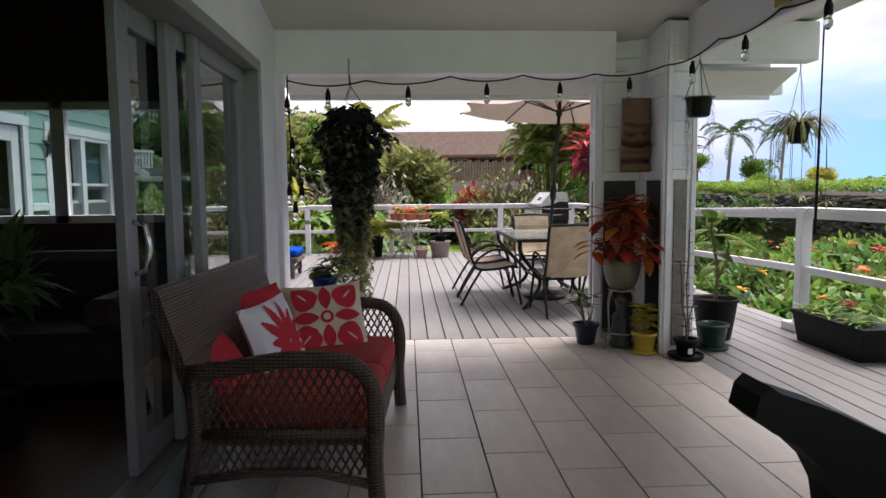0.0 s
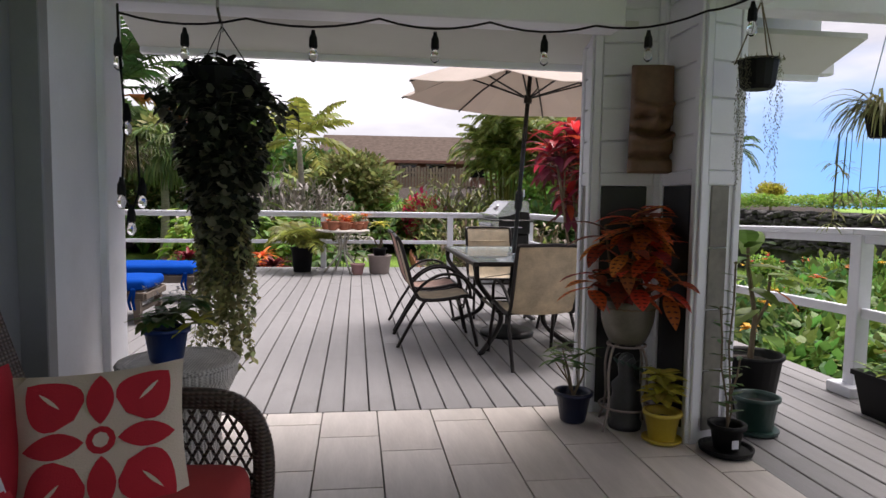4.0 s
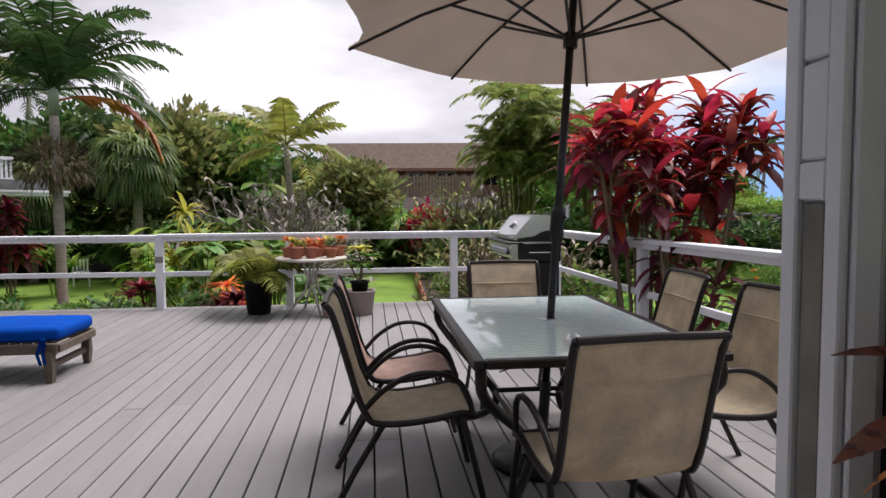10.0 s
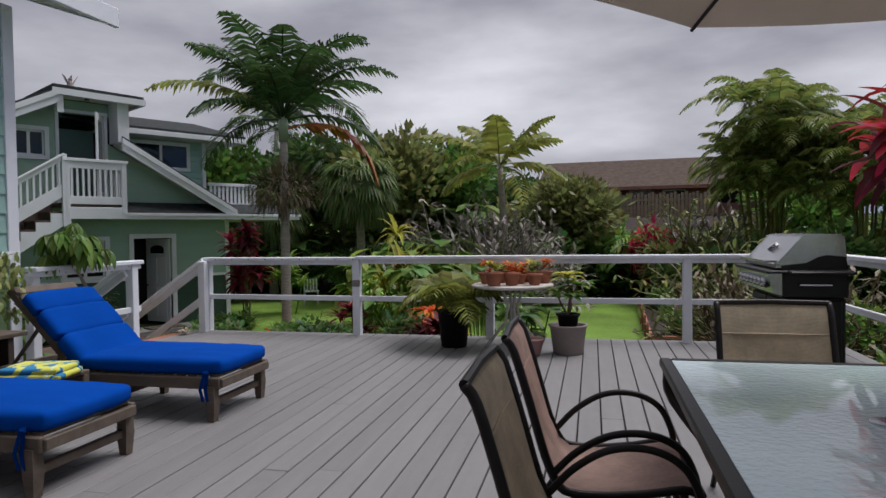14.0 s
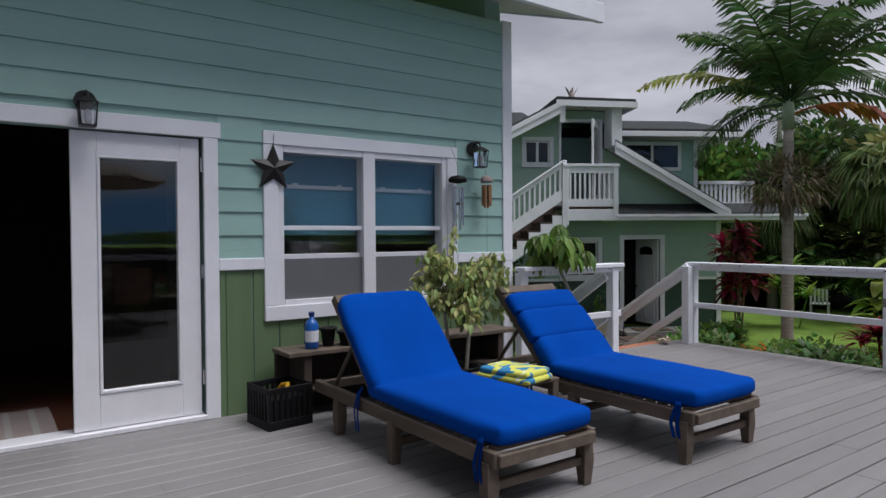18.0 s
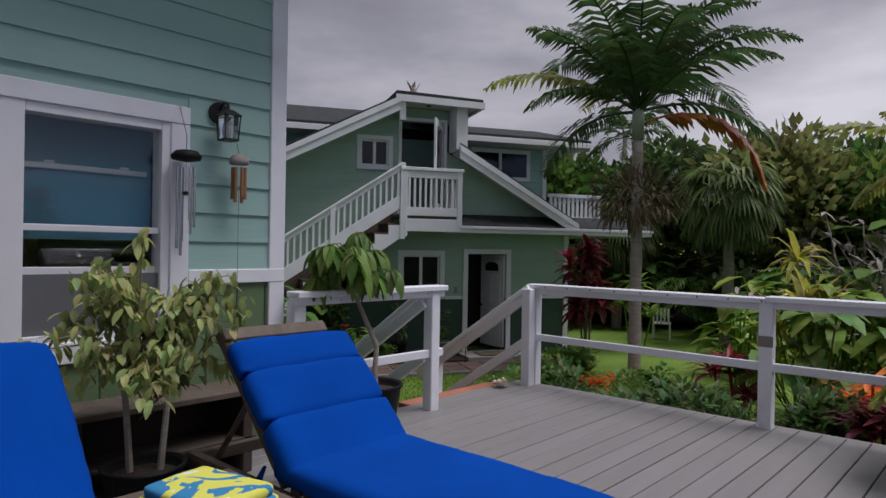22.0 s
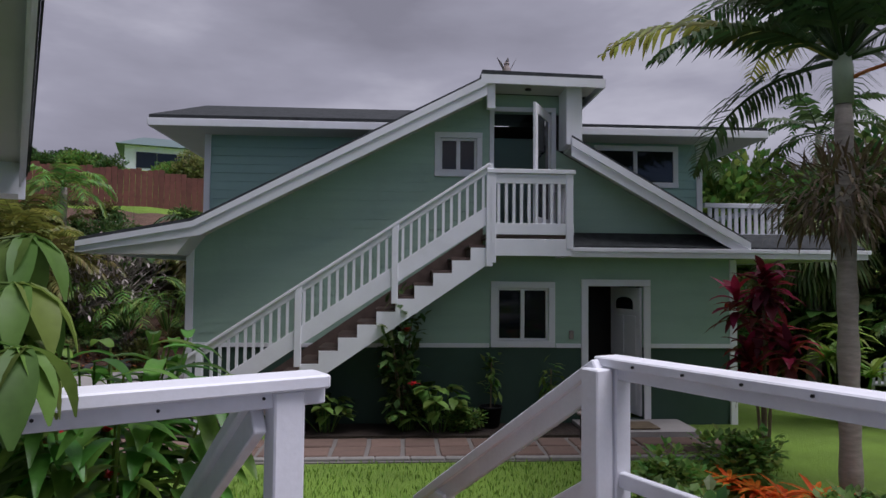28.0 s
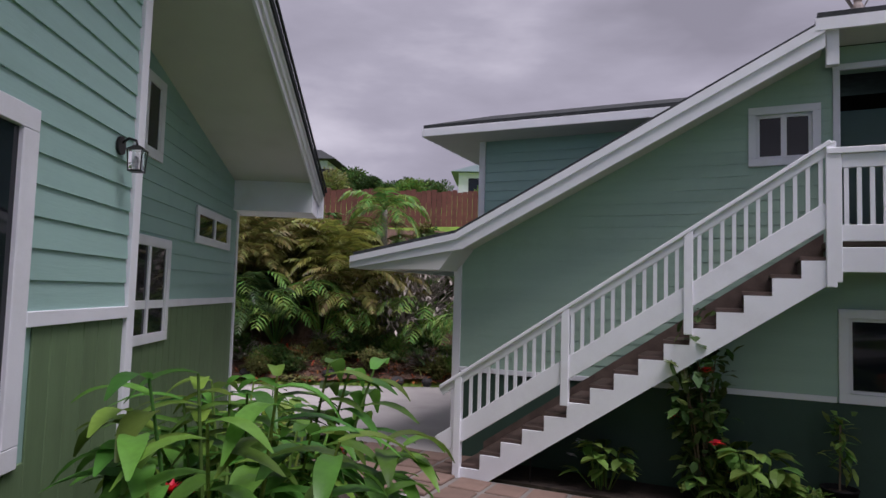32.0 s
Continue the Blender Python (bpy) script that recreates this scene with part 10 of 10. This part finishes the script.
# ---- west bank with its fence and the far houses ----
def bank():
    f = thing("bank_fence", "red-brown plank fence along the top of the bank", "fence", (0, 0, 0))
    x0, y0, x1, y1 = -26.5, 3.0, -27.8, 26.0
    n = 120
    for i in range(n):
        u = i / n
        x, y = x0 + (x1 - x0) * u, y0 + (y1 - y0) * u
        z = gz(x, y)
        part("plank", MB().box((x - 0.015, y, z - 0.1), (x + 0.015, y + 0.18, z + 1.28 + 0.03 * (i % 4)), 0), FENCE, f)
    for dz in (0.35, 1.2):
        for k in range(4):
            ya, yb = y0 + (y1 - y0) * k / 4, y0 + (y1 - y0) * (k + 1) / 4
            xa, xb = x0 + (x1 - x0) * k / 4, x0 + (x1 - x0) * (k + 1) / 4
            part("fence_rail", MB().beam((xa - 0.04, ya, gz(xa, ya) + dz), (xb - 0.04, yb, gz(xb, yb) + dz), 0.05, 0.09), FENCE, f)
    for (x, y, w, m, r) in ((-58, 20.2, 4.6, WHITE, GREENROOF), (-42, 6.6, 5, WHITE, SHING)):
        z = gz(x, y) - 0.9 if x > -50 else 8.7
        h = thing("hill_house", "distant hillside house with a low hipped roof", "house", (x, y, z), 80, "houses on the hill")
        part("wall", MB().box((-w / 2, -3, -1), (w / 2, 3, 2.4)), m, h)
        part("roof", MB().add([(-w / 2 - 0.6, -3.6, 2.35), (w / 2 + 0.6, -3.6, 2.35), (w / 2 + 0.6, 3.6, 2.35), (-w / 2 - 0.6, 3.6, 2.35), (-w / 4, 0, 3.6), (w / 4, 0, 3.6)], [(0, 1, 5, 4), (2, 3, 4, 5), (1, 2, 5), (3, 0, 4), (3, 2, 1, 0)]), r, h)
        for k in range(3):
            part("window", MB().box((-w / 2 + 0.8 + k * w / 3.2, -3.04, 0.7), (-w / 2 + 2.2 + k * w / 3.2, -2.98, 1.9)), MIRRORG, h)
    # stony soil face at the foot of the bank
    mb = MB()
    random.seed(9)
    xs = [-18.9 - 0.45 * i for i in range(18)]
    ys = [4 + 0.45 * j for j in range(36)]
    v = [(x, y, gz(x, y) + 0.10 + 0.12 * noise.noise((x * 1.3, y * 1.3, 3.0)) + 0.05 * noise.noise((x * 5, y * 5, 1.0))) for x in xs for y in ys]
    k = len(ys)
    struct("ground_bank_litter", mb.add(v, [(i * k + j, (i + 1) * k + j, (i + 1) * k + j + 1, i * k + j + 1) for i in range(len(xs) - 1) for j in range(k - 1)]), BANKS, "bare reddish soil on the bank", True)
    for i in range(110):
        x, y = rnd(-26, -21.2), rnd(2, 25)
        kind, m, tone = (("leafy", LEAFD, "dark"), ("broad", LEAFD, "dark"), ("fine", LEAFD, "dark"), ("cut", PALM, "dark"), ("leafy", BANKL, "olive"), ("leafy", LEAFD, "dark"), ("twig", LEAFG, "dry"), ("broad", LEAFD, "dark"))[i % 8]
        plant(kind, m, x, y, rnd(1.3, 2.2) * (0.6 if x < -23.5 else 1), i % 2, 0.8, tone)
    for x, y, kind, m, sz in ((-20.3, 8.0, "cut", LEAFM, 2.3), (-20.2, 9.3, "cut", LEAFM, 2.2), (-20.4, 10.4, "cut", LEAFM, 2.0), (-20.1, 6.6, "cut", LEAFL, 2.2), (-20.5, 12.3, "twig", LEAFG, 2.0), (-20.3, 11.6, "twig", LEAFO, 1.6), (-20.2, 13.3, "cut", LEAFM, 1.9), (-20.0, 14.2, "cut", LEAFM, 1.7), (-21.0, 13.0, "twig", LEAFG, 2.2), (-20.0, 5.2, "broad", LEAFL, 2.0), (-19.7, 9.9, "rosette", CROTON, 1.4), (-19.8, 7.4, "rosette", LEAFG, 1.4)):
        plant(kind, m, x, y, sz, int(y) % 2, 0.9, "")
    for i in range(26):
        x, y = rnd(-20.4, -19.3), 4.5 + 10.5 * i / 25 + rnd(-0.2, 0.2)
        kind, m, tone = (("twig", LEAFG, "dry"), ("rosette", LEAFO, "olive"), ("leafy", LEAFD, "dark"), ("twig", LEAFO, "dry"), ("cut", LEAFD, ""))[i % 5]
        plant(kind, m, x, y, rnd(0.6, 1.0), i % 2, 0.7, tone)
    for i in range(12):
        x, y = rnd(-24.5, -22.5), rnd(6, 22)
        r = rnd(0.25, 0.5)
        rock(x, y, gz(x, y), r)


def rock(x, y, z, r, label="dark lava rock on the bank", group="rocks on the bank"):
    ob = part("garden_rock", MB().lathe([(0.6 * r, -0.1), (0.95 * r, 0.1 * r), (0.9 * r, 0.4 * r), (0.5 * r, 0.75 * r), (0.1 * r, 0.85 * r)], 9), LAVA, None, "", True)
    for q in ob.data.vertices:
        q.co += Vector(q.co) * 0.25 * noise.noise(q.co * 4 + Vector((x, y, 0)))
    ob.matrix_basis = pose(x, y, z, 0, 0, rnd(0, 360))
    tagged(ob, label, "rock", group)


GREENROOF = principled("green_roof", (0.10, 0.15, 0.15), 0.6, var=0.1, bump=0.2)
BANKS = principled("bank_soil", (0.11, 0.065, 0.045), 0.95, var=0.4, scale=3, bump=1.0, bscale=20, dist=0.05, dirt=0.5)
random.seed(333)
bank()
for i in range(60):
    x, y = -5.0 + 5.6 * i / 59 + rnd(-0.08, 0.08), 13.25 + rnd(0, 0.55)
    rock(x, y, LAWN_Z + 0.02, rnd(0.10, 0.22), "dark lava rock in the planting bed", "rocks in the bed")
for i in range(26):
    x, y = -33 - rnd(0, 7), -4 + 46 * i / 25 + rnd(-1, 1)
    if abs(y - 7) < 1.6:
        x -= 14
    tree((x, y, gz(x, y)), rnd(0.7, 1.3), rnd(0.8, 1.3), TM[i % 5], i % 4, "distant tree on the hill")
for i in range(12):
    x, y = -35 - rnd(0, 5), 9.5 + 0.85 * i + rnd(-0.3, 0.3)
    if 14.6 < y < 18.6:
        continue
    tree((x, y, gz(x, y)), rnd(0.3, 1.0), rnd(0.6, 1.0), PALM if i % 3 else LEAFD, i % 4, "dark tree on the hill behind the fence")
for i in range(14):
    x, y = -16.5 + rnd(-1.5, 1.0), 21 + i * 0.8
    tree((x, y, gz(x, y)), rnd(1.6, 3.0), rnd(1.5, 2.1), LEAFD, i % 4, "dense green tree by the guest house")


# ---- lava rock wall and hedge to the east ----


# low growth, stones and litter along the foot of the bank
random.seed(811)
for i in range(30):
    x, y = rnd(-19.9, -18.95), 5.5 + 8.5 * i / 29 + rnd(-0.2, 0.2)
    kind, m, tone = (("leafy", LEAFD, "dark"), ("rosette", LEAFO, "olive"), ("leafy", LEAFO, "olive"), ("fine", LEAFM, ""), ("rosette", DEADF, "dry brown"))[i % 5]
    plant(kind, m, x, y, rnd(0.45, 0.85), i % 2, 0.9, tone)
for i in range(10):
    x, y = rnd(-19.4, -18.9), 5.8 + 0.8 * i + rnd(-0.2, 0.2)
    rock(x, y, gz(x, y) + 0.06, rnd(0.10, 0.2))
litter = MB()
for i in range(1500):
    x, y = rnd(-20.3, -18.7), rnd(4.5, 14.5)
    litter.leaf((x, y, gz(x, y) + rnd(0.10, 0.20)), (rnd(-1, 1), rnd(-1, 1), rnd(-0.1, 0.5)), rnd(0.08, 0.22), rnd(0.03, 0.06), 0.4, 2)
tagged(part("leaf_litter", litter, DEADF), "dry brown leaf litter on the bank", "leaf litter", kind="stuff")


def lava_wall():
    w = tagged(new("lava_rock_wall"), "dry-stacked dark lava rock garden wall", "wall", kind="structure")
    random.seed(77)
    part("wall_core", MB().box((12.65, -8, -1.3), (13.15, 40, 1.0)), LAVA, w)
    meshes = []
    for k in range(10):
        r = [(0.45, -0.5), (0.9, -0.35), (1.0, 0.05), (0.85, 0.38), (0.4, 0.5)]
        mb = MB().lathe(r, 7)
        mb.v = [tuple(Vector(p) * (1 + 0.42 * noise.noise(Vector(p) * 2.3 + Vector((k * 3.0, 0, 0))))) for p in mb.v]
        meshes.append(mb.mesh("stone", LAVA))
    y = -4.0
    n = 0
    while y < 22 and n < 420:
        z = -0.1
        while z < 0.97:
            h = rnd(0.10, 0.19)
            ob = part("stone", meshes[n % 10], LAVA, w)
            ob.matrix_basis = pose(12.62, y + rnd(-0.1, 0.1), z, rnd(-12, 12), rnd(-12, 12), rnd(0, 360)) @ Matrix.Diagonal((0.2, rnd(0.15, 0.27), h, 1))
            z += h * 0.92
            n += 1
        y += 0.37
    # the far end of the wall, joined
    rest = MB()
    while y < 27:
        z = -0.1
        while z < 0.97:
            h = rnd(0.10, 0.19)
            mt = pose(12.62, y + rnd(-0.1, 0.1), z, rnd(-12, 12), rnd(-12, 12), rnd(0, 360)) @ Matrix.Diagonal((0.2, rnd(0.15, 0.27), h, 1))
            me = MB().lathe([(0.45, -0.5), (0.9, -0.35), (1.0, 0.05), (0.85, 0.38), (0.4, 0.5)], 7)
            rest.add([tuple(Vector(p) * (1 + 0.42 * noise.noise(Vector(p) * 2.3 + Vector((n * 3.0, 0, 0))))) for p in me.v], me.f, mt)
            z += h * 0.92
            n += 1
        y += 0.37
    tagged(part("far_stones", rest, LAVA, w), kind="stuff")
    hm = foliage(321, 5200, 0.6, 2.2, 0.4, 0.09, 0.05, 0.5, 26, simple=True).mesh("hedge", LEAFL)
    for i in range(13):
        h = tagged(new("hedge", hm), "clipped green hedge above the lava rock wall", "hedge", "hedge above the wall")
        h.matrix_basis = pose(13.2, -6 + i * 3.4, 1.32, 0, 0, 180 * (i % 2)) @ Matrix.Diagonal((1, 1.05, 0.60, 1))
    for i in range(22):
        x, y = 15 + rnd(0, 8), -5 + 44 * i / 21
        tree((x, y, gz(x, y)), rnd(1.2, 1.7), rnd(0.6, 0.95), LEAFY if i % 5 == 4 else (LEAFL, LEAFO, LEAFM)[i % 3], i % 4, "low garden tree beyond the wall")


lava_wall()


# ---- paver walk, curb, tiles and deck boards ----
def paving():
    w = tagged(new("ground_paver_walk"), "walk of square brown clay pavers", "walkway", kind="structure")
    random.seed(17)
    pm = MB().box((-0.20, -0.20, -0.03), (0.20, 0.20, 0.02), 0.012).mesh("paver", PAVER)
    for i in range(16):
        for j in range(2):
            x, y, _ = ghp(0.75 + i * 0.455, 1.12 + j * 0.46)
            o = part("paver", pm, PAVER, w)
            o.matrix_basis = pose(x, y, -0.935 + rnd(-0.004, 0.004), rnd(-1, 1), rnd(-1, 1), 60 + rnd(-2, 2))
    for i in range(5):
        for j in range(4):
            x, y, _ = ghp(-1.55 + i * 0.455, 0.20 + j * 0.46)
            o = part("paver", pm, PAVER, w)
            o.matrix_basis = pose(x, y, -0.918 + rnd(-0.004, 0.004), rnd(-1, 1), rnd(-1, 1), 60 + rnd(-2, 2))
    cm = MB().box((-0.21, -0.05, -0.08), (0.21, 0.05, 0.03), 0.012).mesh("curb_stone", CURB)
    for i in range(17):
        x, y, _ = ghp(0.55 + i * 0.43, 1.92)
        o = part("curb_stone", cm, CURB, w)
        o.matrix_basis = pose(x, y, -0.93, 0, rnd(-1, 1), 60 + rnd(-1.5, 1.5))


def lawn_blades():
    random.seed(55)
    mb = MB()
    for i in range(15000):
        x, y = rnd(-9.5, -4.3), rnd(11.4, 18.5)
        a = (x - GH[0]) * math.cos(radians(30)) - (y - GH[1]) * math.sin(radians(30))
        if a < 2.02 or (y < 12.2 and x < -5.6) or y > 15.9 and x > -6.2:
            continue
        t = rnd(0, 6.28)
        mb.blade((x, y, LAWN_Z - 0.01), (0.35 * math.cos(t), 0.35 * math.sin(t), 1.0), rnd(0.04, 0.085), 0.012, Vector((math.sin(t), -math.cos(t), 0)))
    ob = part("grass", mb, BLADE, None)
    tagged(ob, "short green lawn grass", "grass", kind="stuff")


paving()
lawn_blades()


def lanai_tiles():
    random.seed(4)
    data = {}
    x, i = -1.16, 0
    W, L, g = 0.305, 0.60, 0.0035
    while x < 2.19:
        x1 = min(x + W, 2.2)
        y = 5.26
        first = True
        while y > -4.2:
            ln = L * (0.33, 0.66, 1.0)[i % 3] if first else L
            y0 = max(y - ln, -4.2)
            k = (round(x1 - x, 3), round(y - y0, 3))
            if k not in data:
                data[k] = MB().box((-k[0] / 2 + g, -k[1] / 2 + g, -0.012), (k[0] / 2 - g, k[1] / 2 - g, 0.0), 0.0015).mesh("tile", TILEM)
            o = part("tile", data[k], TILEM, floor_tiles)
            o.location = ((x + x1) / 2, (y + y0) / 2, rnd(-0.0006, 0.0006))
            y, first = y0, False
        x, i = x1, i + 1


def deck_boards():
    d = tagged(new("floor_deck"), "grey painted plank deck", "deck", kind="structure")
    random.seed(6)
    W, g = 0.1485, 0.0045
    data = {}
    x = 0.47 - 32 * W
    while x < 3.56:
        x1 = x + W
        y0 = 5.268 if x1 < 2.2 else -4.3
        y1 = 13.02 if x < 3.42 else 7.9
        cuts = sorted(rnd(y0 + 1.0, y1 - 1.0) for _ in range(1 if y1 - y0 < 9 else 3))
        for a, b in zip([y0, *cuts], [*cuts, y1]):
            k = round(b - a, 2)
            me = MB().box((-W / 2 + g, -k / 2 + 0.001, -0.035), (W / 2 - g, k / 2 - 0.001, 0.0), 0.004).mesh("deck_board", DECKM)
            o = part("deck_board", me, DECKM, d)
            o.location = ((x + x1) / 2, (a + b) / 2, rnd(-0.0015, 0.0015))
        x = x1
    part("end_board", MB().box((-4.24, 13.025, -0.16), (3.46, 13.06, -0.004), 0.004), DECKM, d)


lanai_tiles()
deck_boards()
